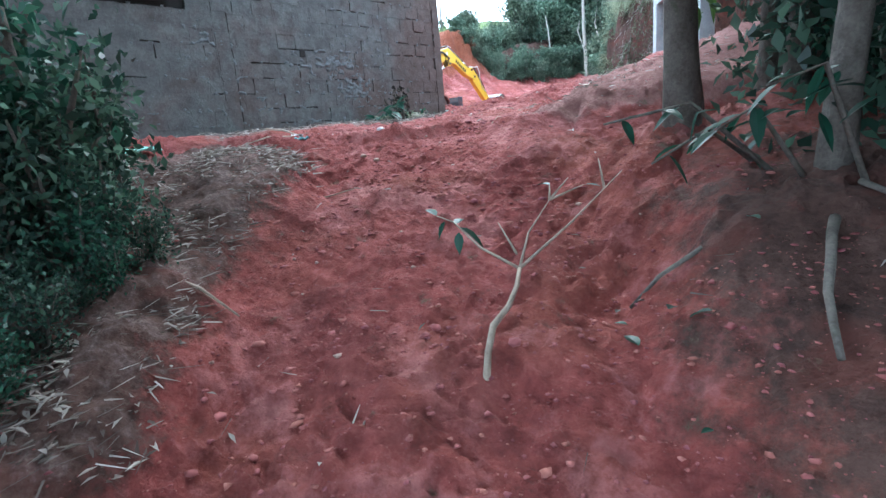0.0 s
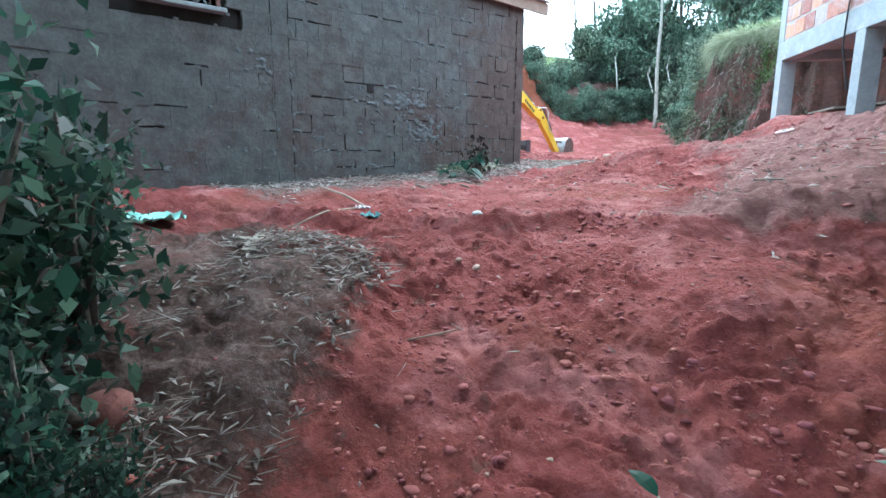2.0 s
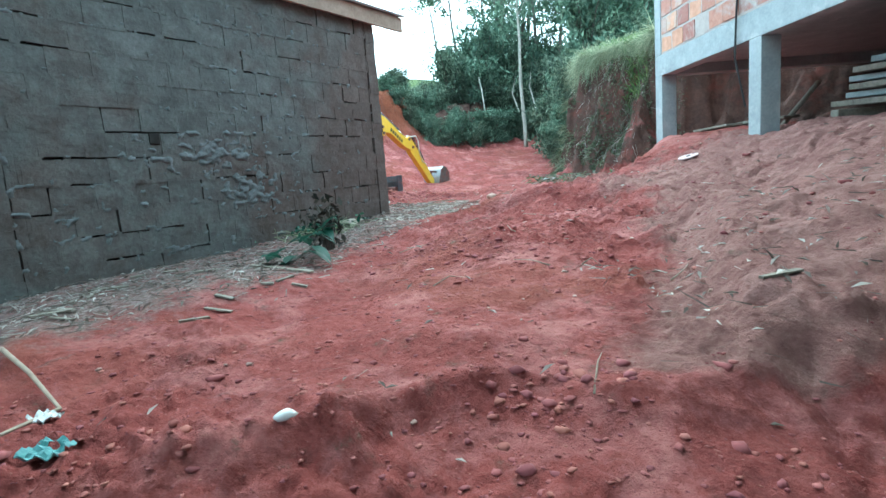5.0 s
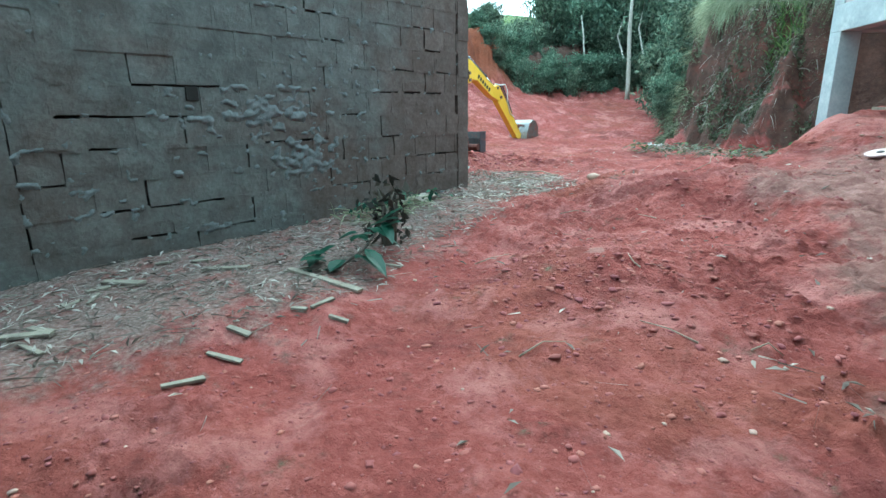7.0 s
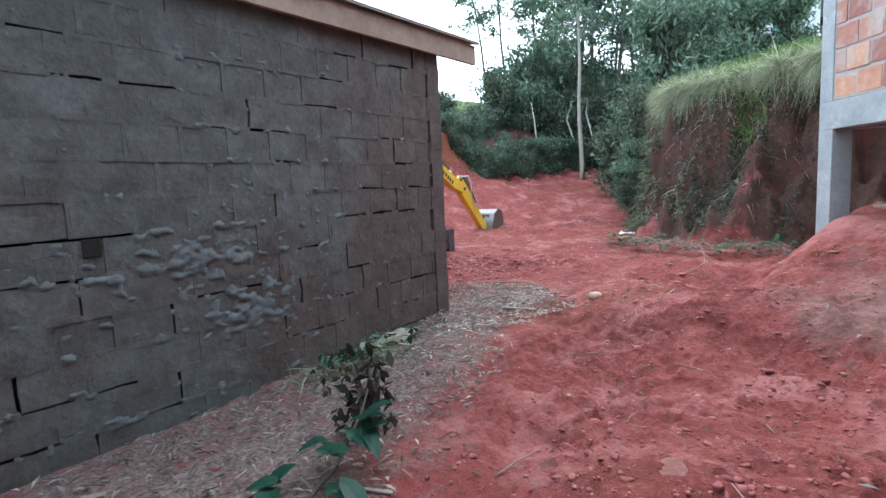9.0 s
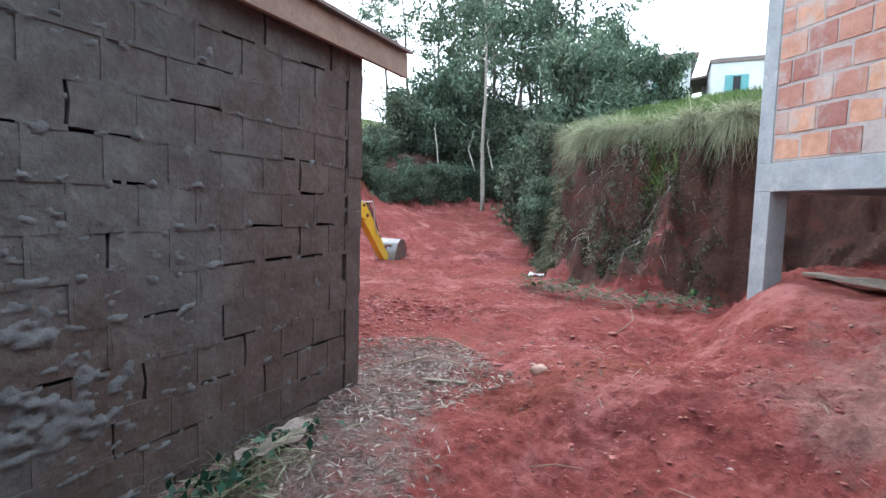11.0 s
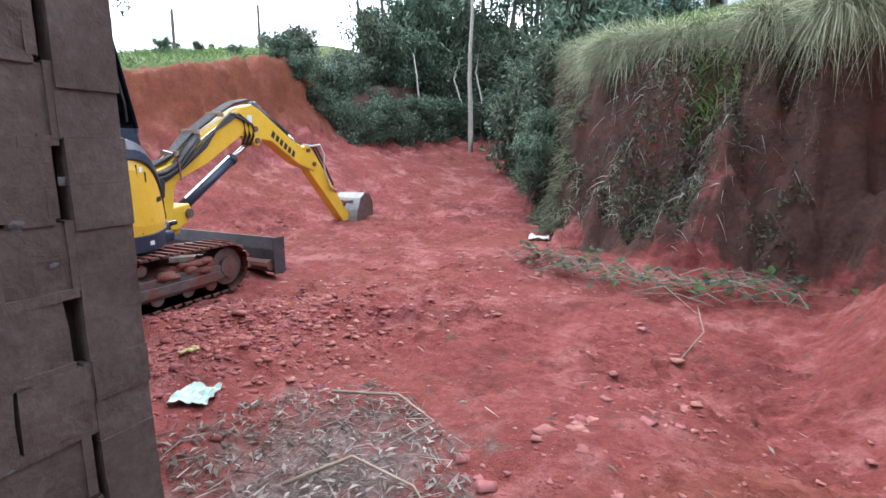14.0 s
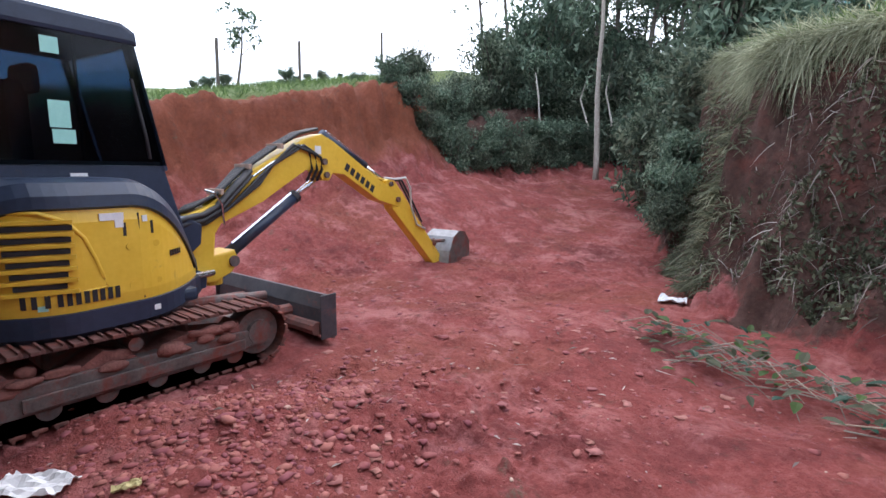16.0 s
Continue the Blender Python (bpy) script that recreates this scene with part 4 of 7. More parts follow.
    for y in (-0.07, 0.11):
        part("latch_slot", on_side(y, 1.10, 0.020, 0.085, 0.010), INK, up)
        for z in (0.99, 0.74):
            a = tube(bmesh.new(), [(-0.01, 0, 0), (0.014, 0, 0)], 0.022, 12)
            part("cap", a, YELLOW, up, m=Matrix.Translation((hull_x(y + 0.02), y + 0.02, z)))
    part("sticker", on_side(-0.14, 1.185, 0.14, 0.045, 0.008, 0.004), WHITE, up, "white notice sticker")
    part("sticker", on_side(-0.10, 1.14, 0.05, 0.05, 0.008, 0.004), WHITE, up)
    part("sticker", on_side(0.06, 1.16, 0.035, 0.04, 0.008, 0.004), WHITE, up)
    x0 = hull_x(0.1) + 0.02
    part("sticker", cube((x0, 0.06, 0.56), (0.006, 0.12, 0.035)), WHITE, up)
    part("sticker", on_side(-0.52, 0.69, 0.05, 0.06, 0.008, 0.003), MINT, up)
    for k in range(11):
        part("number_bar", bar_run(bmesh.new(), -0.60 + 0.043 * k + (0.012 if k > 1 else 0) + (0.012 if k > 2 else 0), 0.715, 1, 0.027, 0.074, 0.011, 0.017), INK, up)
    part("model_bars", bar_run(bmesh.new(), 0.26, 0.90, 5, 0.020, 0.04, 0.006, 0.016), INK, up, "dark model badge")
    # cab
    def cab_slab(pts, lo, hi, b=0.012):
        return slab(bmesh.new(), pts, "x", lo, hi, b)
    cab = part("cab", cab_slab([(-0.60, 0.98), (-0.60, 1.50), (0.47, 1.50), (0.60, 1.02), (0.60, 0.72), (-0.1, 0.72)], -0.70, 0.27), DARKBLUE, up, "dark cab with tinted windows")
    part("roof", cab_slab([(-0.64, 2.33), (-0.62, 2.44), (-0.5, 2.48), (0.24, 2.47), (0.33, 2.42), (0.34, 2.33)], -0.72, 0.30, 0.03), DARKBLUE, cab)
    for sx in (0.27, -0.70):
        part("pillar", tube(bmesh.new(), [(sx - 0.035, 0.475, 1.46), (sx - 0.035, 0.29, 2.38)], 0.042, 8), DARKBLUE, cab)
        part("pillar", tube(bmesh.new(), [(sx - 0.035, -0.57, 1.46), (sx - 0.035, -0.58, 2.38)], 0.045, 8), DARKBLUE, cab)
    part("window_bar", cube((0.268, -0.06, 1.92), (0.012, 0.016, 0.84)), INK, cab)
    part("window_seal", cube((0.272, -0.07, 1.515), (0.016, 1.02, 0.025)), RUBBER, cab)
    for pts, lo, hi in (([(-0.60, 1.5), (0.49, 1.5), (0.31, 2.35), (-0.60, 2.35)], 0.276, 0.282), ([(-0.56, 1.5), (0.46, 1.5), (0.28, 2.34), (-0.56, 2.34)], -0.69, -0.684)):
        part("side_window", cab_slab(pts, lo, hi, 0), CAB_GLASS, cab, "tinted side window")
    bm = cube((0, 0, 0), (0.88, 0.006, 0.86))
    part("windscreen", bm, CAB_GLASS, cab, m=Matrix.Translation((-0.215, 0.385, 1.92)) @ Matrix.Rotation(radians(12), 4, "X"))
    part("rear_panel", cube((-0.215, -0.575, 1.92), (0.88, 0.03, 0.86)), DARKBLUE, cab)
    part("seat", cube((-0.22, -0.30, 1.72), (0.46, 0.14, 0.66), 0.05), plain("seat_cloth", (0.03, 0.034, 0.037), (0.07, 0.075, 0.08), 12), cab, "dark operator seat")
    part("headrest", cube((-0.10, -0.22, 2.06), (0.30, 0.10, 0.20), 0.05), plain("headrest_cloth", (0.07, 0.09, 0.10), (0.13, 0.15, 0.16), 12), cab)
    for y, z, w, h in ((-0.20, 2.24, 0.10, 0.10), (-0.18, 1.82, 0.12, 0.17), (-0.165, 1.68, 0.13, 0.09)):
        part("window_paper", cube((0.286, y, z), (0.004, w, h)), MINT, cab, "mint paper taped inside the window")
    part("sticker", cube((0.274, -0.10, 1.435), (0.006, 0.10, 0.022)), WHITE, cab)
    part("hand_grip", tube(bmesh.new(), [(0.30, 0.36, 1.55), (0.33, 0.33, 1.7), (0.30, 0.27, 2.1)], 0.012, 8), INK, cab)
    # swing post and boom
    post = part("swing_post", slab(bmesh.new(), [(0.62, 0.50), (0.60, 1.02), (0.72, 1.10), (0.98, 1.18), (1.06, 1.05), (0.96, 0.92), (0.94, 0.74), (1.14, 0.76), (1.18, 0.66), (1.10, 0.56), (0.95, 0.50)], "x", -0.13, 0.13, 0.02), YELLOW, up, "yellow swing post casting")
    part("pin", tube(bmesh.new(), [(0, 0.98, 0.46), (0, 0.98, 0.56)], 0.09, 16), YELLOW, post)
    part("pin", tube(bmesh.new(), [(0, 0.80, 0.44), (0, 0.80, 1.14)], 0.07, 14), STEEL, post)
    part("swing_bracket", slab(bmesh.new(), [(0.50, 0.48), (0.50, 1.06), (0.66, 1.10), (0.80, 1.02), (0.78, 0.86), (0.70, 0.80), (0.70, 0.66), (0.82, 0.60), (0.80, 0.48)], "x", -0.20, 0.20, 0.015), DARKBLUE, up, "dark swing bracket")
    for k in range(6):
        dx, dz = 0.05 + 0.022 * (k % 3), 0.045 * (k // 3)
        pts = [(dx + 0.10, 0.52, 0.98 + dz), (dx + 0.09, 0.66, 1.03 + dz), (dx + 0.07, 0.84, 1.05 + dz), (dx + 0.06, 1.00, 1.12 + dz), (dx + 0.05, 1.16, 1.26 + dz), (dx + 0.02, 1.36, 1.42 + dz)]
        part("hose", tube(bmesh.new(), pts, 0.023, 8), RUBBER, up, smooth=True)
    part("hose_guide", tube(bmesh.new(), [(0.17, 1.02, 1.0), (0.18, 1.0, 1.18), (0.17, 0.94, 1.28), (0.1, 0.9, 1.30)], 0.010, 7), CHROME, up)
    part("ram_eye", tube(bmesh.new(), [(-0.15, 1.12, 0.66), (0.15, 1.12, 0.66)], 0.05, 14), STEEL, post)
    part("swing_ram", tube(bmesh.new(), [(0.28, 0.35, 0.60), (0.18, 0.88, 0.60)], 0.028, 10), CHROME, up, "chrome swing ram")
    boom = part("boom", slab(bmesh.new(), [(0.90, 0.94), (0.86, 1.05), (0.92, 1.16), (1.4, 1.47), (2.05, 1.79), (2.28, 1.85), (2.44, 1.79), (3.2, 1.37), (3.58, 1.20), (3.66, 1.10), (3.60, 1.00), (3.2, 1.11), (2.62, 1.42), (2.44, 1.44), (2.38, 1.36), (2.28, 1.36), (2.22, 1.47), (2.05, 1.47), (1.5, 1.17)], "x", -0.085, 0.085, 0.012), YELLOW, up, "yellow steel boom")
    bm = bmesh.new()
    for k in range(6):
        box(bm, (0, 0, 0), (0.004, 0.062, 0.082), 0, Matrix.Translation((0.088, 2.66 + 0.085 * k, 1.50 - 0.049 * k)) @ Matrix.Rotation(radians(-30), 4, "X"))
    part("brand_bars", bm, INK, boom, "dark brand mark")
    part("sticker", cube((0.088, 2.22, 1.68), (0.004, 0.085, 0.085)), WHITE, boom)
    for y, z in ((2.33, 1.42), (3.58, 1.10), (0.93, 1.05), (2.30, 1.56)):
        part("pin", tube(bmesh.new(), [(-0.115, y, z), (0.115, y, z)], 0.034, 12), STEEL, boom)
    arm = part("dipper_arm", slab(bmesh.new(), [(3.36, 1.34), (3.50, 1.38), (3.70, 1.20), (4.15, 0.72), (4.66, 0.20), (4.70, 0.10), (4.64, 0.03), (4.54, 0.04), (3.95, 0.58), (3.50, 0.98), (3.46, 1.08)], "x", -0.068, 0.068, 0.012), YELLOW, up, "yellow dipper arm")
    for y, z in ((3.46, 1.30), (4.62, 0.10), (4.45, 0.42)):
        part("pin", tube(bmesh.new(), [(-0.10, y, z), (0.10, y, z)], 0.030, 12), STEEL, arm)
    def ram(name, a, b, f, r, label=""):
        A, B = Vector((0, *a)), Vector((0, *b))
        mid = A.lerp(B, f)
        o = part(name, tube(bmesh.new(), [A, mid], r, 14), DARKBLUE, up, label, smooth=True)
        part("rod", tube(bmesh.new(), [mid, B], r * 0.55, 12), CHROME, o, "chrome rod", smooth=True)
        part("gland", tube(bmesh.new(), [A.lerp(B, f - 0.03), A.lerp(B, f + 0.01)], r * 1.18, 14), INK, o)
        part("pipe", tube(bmesh.new(), [A.lerp(B, 0.06) + Vector((0.03, -0.03, 0.06)), A.lerp(B, f - 0.04) + Vector((0.03, -0.03, 0.06))], 0.012, 6), CHROME, o)
    ram("boom_ram", (1.14, 0.70), (2.32, 1.42), 0.70, 0.058, "dark boom cylinder")
    ram("arm_ram", (2.36, 1.86), (3.44, 1.32), 0.62, 0.05, "dark arm cylinder")
    ram("bucket_ram", (3.62, 1.26), (4.42, 0.44), 0.72, 0.045, "dark bucket cylinder")
    # hoses
    for k in range(5):
        o = 0.028 * (k - 2)
        pts = [(o, 0.62, 1.02 + 0.02 * k), (o + 0.02, 0.80, 1.16), (o + 0.03, 1.02, 1.22 + 0.01 * k), (o, 1.3, 1.46), (o, 1.7, 1.69), (o, 2.0, 1.84), (o, 2.25, 1.90)]
        part("hose", tube(bmesh.new(), pts, 0.017, 7), RUBBER, up, smooth=True)
    for k in range(3):
        pts = [(0.10, 0.64, 1.0), (0.15, 0.86, 1.02 + 0.03 * k), (0.14, 1.1, 1.14), (0.11, 1.45, 1.34 + 0.03 * k), (0.10, 1.62, 1.52), (0.10, 1.88 + 0.07 * k, 1.72), (0.11, 2.08 + 0.08 * k, 1.66 - 0.03 * k), (0.10, 2.12 + 0.07 * k, 1.48), (0.09, 2.05 + 0.07 * k, 1.36)]
        part("hose", tube(bmesh.new(), pts, 0.016, 7), RUBBER, up, smooth=True)
    for y, z in ((1.35, 1.42), (1.72, 1.62), (1.05, 1.20)):
        part("clamp", cube((0.02, y, z + 0.08), (0.22, 0.035, 0.05), 0.006), TIMBER, boom)
    part("metal_pipe", tube(bmesh.new(), [(0.09, 1.15, 1.27), (0.09, 1.6, 1.53), (0.09, 2.0, 1.72)], 0.011, 6), CHROME, boom)
    part("hose_loop", tube(bmesh.new(), [(0.10, 3.30, 1.38), (0.13, 3.45, 1.36), (0.14, 3.68, 1.38), (0.13, 3.80, 1.24), (0.11, 3.84, 1.0), (0.09, 4.0, 0.74), (0.09, 4.2, 0.66)], 0.014, 7), plain("grey_hose", (0.42, 0.42, 0.40), (0.6, 0.6, 0.57), 15), up, "pale spiral-wrapped hose loop", smooth=True)
    for k in range(2):
        part("hose", tube(bmesh.new(), [(0.03 - 0.05 * k, 3.45, 1.36), (0.05 - 0.05 * k, 3.72, 1.34), (0.05 - 0.05 * k, 3.98, 1.02), (0.03 - 0.05 * k, 4.2, 0.76)], 0.015, 7), RUBBER, up, smooth=True)
    # bucket
    bp = [(4.58, 0.10), (4.62, 0.30), (4.72, 0.50), (4.88, 0.58), (5.05, 0.55), (5.17, 0.40), (5.18, 0.20), (5.10, 0.05), (5.06, 0.05), (5.12, 0.20), (5.11, 0.38), (5.02, 0.50), (4.88, 0.53), (4.76, 0.46), (4.68, 0.28), (4.64, 0.10)]
    bucket = part("bucket", slab(bmesh.new(), bp, "x", -0.24, 0.24), BUCKETGREY, up, "scraped grey steel bucket")
    for sx in (-0.24, 0.24):
        part("side_plate", slab(bmesh.new(), [bp[0], bp[1], bp[2], bp[3], bp[4], bp[5], bp[6], bp[7], (4.9, 0.02)], "x", sx - 0.009, sx + 0.009), STEEL, bucket)
    for k in range(4):
        part("tooth", slab(bmesh.new(), [(5.05, 0.09), (5.12, 0.09), (5.07, -0.06), (5.05, -0.06)], "x", -0.23 + 0.14 * k, -0.19 + 0.14 * k), STEEL, bucket)
    part("link", tube(bmesh.new(), [(0.09, 4.42, 0.46), (0.09, 4.72, 0.44)], 0.025, 8), STEEL, up)
    part("link", tube(bmesh.new(), [(-0.09, 4.42, 0.46), (-0.09, 4.72, 0.44)], 0.025, 8), STEEL, up)
    return root


excavator()


# ---- plants ----
NR = np.random.RandomState(3)


def full_z(x, y):
    """Height of the finished ground at arrays of places."""
    z, litter, grass, dry, r, s, v = ground_parts(x, y)
    return z + lumps(x, y, litter, grass)


def unit_rows(a):
    return a / np.maximum(np.linalg.norm(a, axis=1, keepdims=True), 1e-9)


def leaf_quads(pts, size, aspect=0.45, droop=0.3, rs=NR, flat=0.0):
    """A bent diamond for each point: verts and faces."""
    n = len(pts)
    d = rs.normal(size=(n, 3))
    d[:, 2] = d[:, 2] * (1 - flat) - droop
    d = unit_rows(d)
    up = rs.normal(size=(n, 3)) * (1 - 0.6 * flat) + np.array((0, 0, 1.2 + 4 * flat))
    side = unit_rows(np.cross(d, up))
    nrm = np.cross(side, d)
    L = (size * rs.uniform(0.6, 1.3, n))[:, None]
    W = L * aspect
    a = pts - d * L * 0.5
    b = pts + side * W * 0.5 + nrm * L * 0.08
    c = pts + d * L * 0.5 - nrm * L * 0.10
    e = pts - side * W * 0.5 + nrm * L * 0.08
    verts = np.stack((a, b, c, e), 1).reshape(-1, 3)
    return verts, np.arange(4 * n).reshape(n, 4)


def array_mesh(name, verts, faces, material, smooth=False):
    """A mesh from arrays of equal-sided faces."""
    me = bpy.data.meshes.new(name)
    k = faces.shape[1]
    me.vertices.add(len(verts))
    me.vertices.foreach_set("co", np.ascontiguousarray(verts, dtype=np.float32).ravel())
    me.loops.add(faces.size)
    me.loops.foreach_set("vertex_index", faces.ravel().astype(np.int32))
    me.polygons.add(len(faces))
    me.polygons.foreach_set("loop_start", np.arange(0, faces.size, k, dtype=np.int32))
    me.update(calc_edges=True)
    me.materials.append(material)
    if smooth:
        me.shade_smooth()
    return me


def cluster_points(centres, spread, n, rs=NR):
    c = np.array(centres)[rs.randint(0, len(centres), n)]
    return c + rs.normal(size=(n, 3)) * np.array(spread)


def tree_meshes(height, radius, crown, n_limbs, n_leaf, leaf, seed, clear=0.45, lean=0.04, bend=0.05, airy=0.075):
    """Trunk with limbs, and a crown of small leaves in uneven clumps."""
    rs = np.random.RandomState(seed)
    bm = bmesh.new()
    pts, rad, p = [], [], Vector((0, 0, -0.3))
    steps = 9
    d = Vector((rs.normal() * lean, rs.normal() * lean, 1))
    for i in range(steps + 1):
        pts.append(p.copy())
        rad.append(radius * (1 - 0.78 * i / steps) * (1.25 if i == 0 else 1))
        d = (d + Vector((rs.normal() * bend, rs.normal() * bend, 0))).normalized()
        p = p + d * (height + 0.3) / steps
    tube(bm, pts, rad, 9)
    ends = []
    for k in range(n_limbs):
        f = clear + (0.97 - clear) * (k + rs.uniform(0, 0.8)) / n_limbs
        i = min(int(f * steps), steps - 1)
        a = pts[i].lerp(pts[i + 1], f * steps - i)
        ang = k * 2.4 + rs.uniform(-0.5, 0.5)
        ln = crown * rs.uniform(0.6, 1.1) * (1.15 - 0.5 * f)
        e = a + Vector((math.cos(ang) * ln, math.sin(ang) * ln, ln * rs.uniform(0.25, 0.8)))
        m = a.lerp(e, 0.5) + Vector((rs.normal() * 0.1, rs.normal() * 0.1, 0.12 * ln))
        r0 = rad[i] * 0.45
        tube(bm, [a, m, e], [r0, r0 * 0.6, r0 * 0.2], 6)
        for q in range(3):
            e2 = m.lerp(e, rs.uniform(0.1, 0.9)) + Vector(rs.normal(size=3)) * ln * 0.33
            tube(bm, [m.lerp(e, 0.3), e2], [r0 * 0.35, r0 * 0.12], 5)
            ends.append(e2)
        ends += [e, m]
    ends = [e + Vector(rs.normal(size=3)) * crown * 0.10 for e in ends for q in range(3)]
    verts, faces = leaf_quads(cluster_points([tuple(e) for e in ends], (crown * airy, crown * airy, crown * airy * 0.6), n_leaf, rs), leaf, 0.5, 0.25, rs)
    return mesh_of("trunk", bm, BARK, True), array_mesh("crown", verts, faces, LEAF_FAR)


def put_tree(meshes, name, m, label, category, group="", bark=None):
    t = empty(name, m, label, category, group)
    a, b = meshes
    for nm, me in (("trunk", a), ("crown", b)):
        o = new(nm, me)
        o.parent = t
    return t


def bush_meshes(radius, height, n_leaf, leaf, seed, material, stems=7, clump=0.26, slim=0.5):
    rs = np.random.RandomState(seed)
    bm = bmesh.new()
    ends = []
    for k in range(stems):
        ang, lean = rs.uniform(0, 6.28), rs.uniform(0.1, 0.9)
        e = Vector((math.cos(ang) * radius * lean, math.sin(ang) * radius * lean, height * rs.uniform(0.55, 1.0)))
        m = e * 0.5 + Vector((0, 0, 0.15 * height))
        tube(bm, [(0, 0, -0.2), m, e], [0.03, 0.022, 0.008], 5)
        ends += [tuple(e), tuple(m), tuple(e.lerp(m, 0.5)), (e.x * 0.9, e.y * 0.9, height * 0.2)]
    verts, faces = leaf_quads(cluster_points(ends, (radius * clump, radius * clump, height * clump * 0.58), n_leaf, rs), leaf, slim, 0.3, rs)
    return mesh_of("stem", bm, BARK, True), array_mesh("foliage", verts, faces, material)


def put_bush(meshes, m, label, group, name="bush"):
    t = empty(name, m, label, "bush", group)
    for nm, me in zip(("stem", "foliage"), meshes):
        o = new(nm, me)
        o.parent = t
    return t


def blades(pts, way, length, width, droop, rs=NR):
    """Grass blades: bent strips of three lengths, from points along ways."""
    n = len(pts)
    way = unit_rows(way)
    side = unit_rows(np.cross(way, rs.normal(size=(n, 3))))
    L = (length * rs.uniform(0.5, 1.3, n))[:, None]
    W = (width * rs.uniform(0.6, 1.3, n))[:, None]
    rows = []
    for k, (f, w) in enumerate(((0, 1.0), (0.35, 0.9), (0.7, 0.6), (1.0, 0.08))):
        c = pts + way * L * f + np.array((0, 0, -1.0)) * (droop * L * f * f)
        rows += [c - side * W * w * 0.5, c + side * W * w * 0.5]
    verts = np.stack(rows, 1).reshape(-1, 3)
    base = np.arange(n)[:, None] * 8
    faces = np.concatenate([base + np.array([[2 * k, 2 * k + 1, 2 * k + 3, 2 * k + 2]]) for k in range(3)], 0)
    return verts, faces


def along_toe(n, lo, hi, rs=NR):
    """Random places along the foot of the grassy bank between two of its corners, with the way outwards."""
    k = rs.uniform(lo, hi, n)
    i = np.floor(k).astype(int)
    T = np.array(TOE, float)
    a, b = T[i], T[i + 1]
    p = a + (b - a) * (k - i)[:, None]
    d = unit_rows(b - a)
    return p, np.stack((-d[:, 1], d[:, 0]), 1)


# grass hanging over the edge of the bank, and the meadow on it
def bank_grass():
    # tussocks: blades that arch out from common roots along the edge
    p, out = along_toe(3600, 3.05, 6.6)
    back = 0.80 + 1.5 * NR.uniform(0, 1, len(p)) ** 1.7
    q = p - out * back[:, None]
    high = full_z(q[:, 0], q[:, 1]) > 4.62 + NR.uniform(0, 0.35, len(q))
    q, out = q[high], out[high]
    n = 66
    patch = 0.55 + 0.6 * ss(-0.5, 0.6, fbm(q[:, 0] * 1.9, q[:, 1] * 1.9, 3, 99))
    big = np.repeat(patch * (0.5 + 1.1 * NR.uniform(0, 1, len(q))), n)
    base = np.repeat(np.column_stack((q, full_z(q[:, 0], q[:, 1]) - 0.02)), n, axis=0)
    base += NR.normal(size=base.shape) * np.array((0.05, 0.05, 0.015))
    lean = np.repeat(out * NR.uniform(0.0, 0.8, (len(out), 1)) + NR.normal(size=out.shape) * 0.7, n, axis=0) + NR.normal(size=(len(base), 2)) * 0.8
    way = np.column_stack((lean, NR.uniform(0.35, 1.3, len(base))))
    v, f = blades(base, way, 0.43 * big, 0.0095, NR.uniform(0.3, 1.5, len(base))[:, None])
    tagged(new("hanging_grass", array_mesh("hanging_grass", v, f, GRASS_DRY)), "dry straw-coloured grass hanging over the bank edge", "grass", kind="stuff")
    p, out = along_toe(30000, 3.0, 8.0)
    q = p - out * (1.05 + 5.9 * NR.uniform(0, 1, len(p)) ** 1.5)[:, None]
    under = (q[:, 0] - COL_A.x) * ALONG.x + (q[:, 1] - COL_A.y) * ALONG.y
    q = q[under < -0.2]
    pts = np.column_stack((q, full_z(q[:, 0], q[:, 1]) - 0.03))
    way = np.column_stack((NR.normal(size=(len(q), 2)) * 0.5, np.ones(len(q))))
    v, f = blades(pts, way, 0.42, 0.018, 0.45)
    tagged(new("meadow_grass", array_mesh("meadow_grass", v, f, GRASS_GREEN)), "short green meadow grass on top of the bank", "grass", kind="stuff")
    x = NR.uniform(-24, -14.7, 9000)
    y = NR.uniform(6, 24, 9000)
    z, lit, gr, dry, r, s, vv = ground_parts(x, y)
    k = gr > 0.5
    pts = np.column_stack((x[k], y[k], full_z(x[k], y[k]) - 0.03))
    way = np.column_stack((NR.normal(size=(k.sum(), 2)) * 0.5, np.ones(k.sum())))
    v, f = blades(pts, way, 0.34, 0.02, 0.4)
    tagged(new("hill_grass", array_mesh("hill_grass", v, f, GRASS_GREEN)), "green pasture grass above the cut bank", "grass", kind="stuff")
    # weeds and leaves clinging to the bank's face
    p, out = along_toe(36000, 3.3, 7.0)
    q = p - out * NR.uniform(0.05, 1.1, len(p))[:, None]
    keep = fbm(q[:, 0] * 1.3, q[:, 1] * 1.3, 3, 95) + 0.10 * (q[:, 1] - 13.6) > NR.uniform(-0.2, 0.85, len(q))
    q = q[keep]
    pts = np.column_stack((q, full_z(q[:, 0], q[:, 1]) + 0.02))
    v, f = leaf_quads(pts, 0.075, 0.42, 0.6)
    k2 = NR.uniform(0, 1, len(pts)) < 0.10
    rp = pts[k2]
    rw = np.column_stack((NR.normal(size=(len(rp), 2)), NR.uniform(-1.6, 0.2, len(rp))))
    rv, rf = blades(rp + np.array((0, 0, 0.06)), rw, 0.27, 0.010, 0.5)
    tagged(new("bank_roots", array_mesh("bank_roots", rv, rf, LEAF_DRY)), "thin pale roots hanging from the cut bank", "roots", kind="stuff")
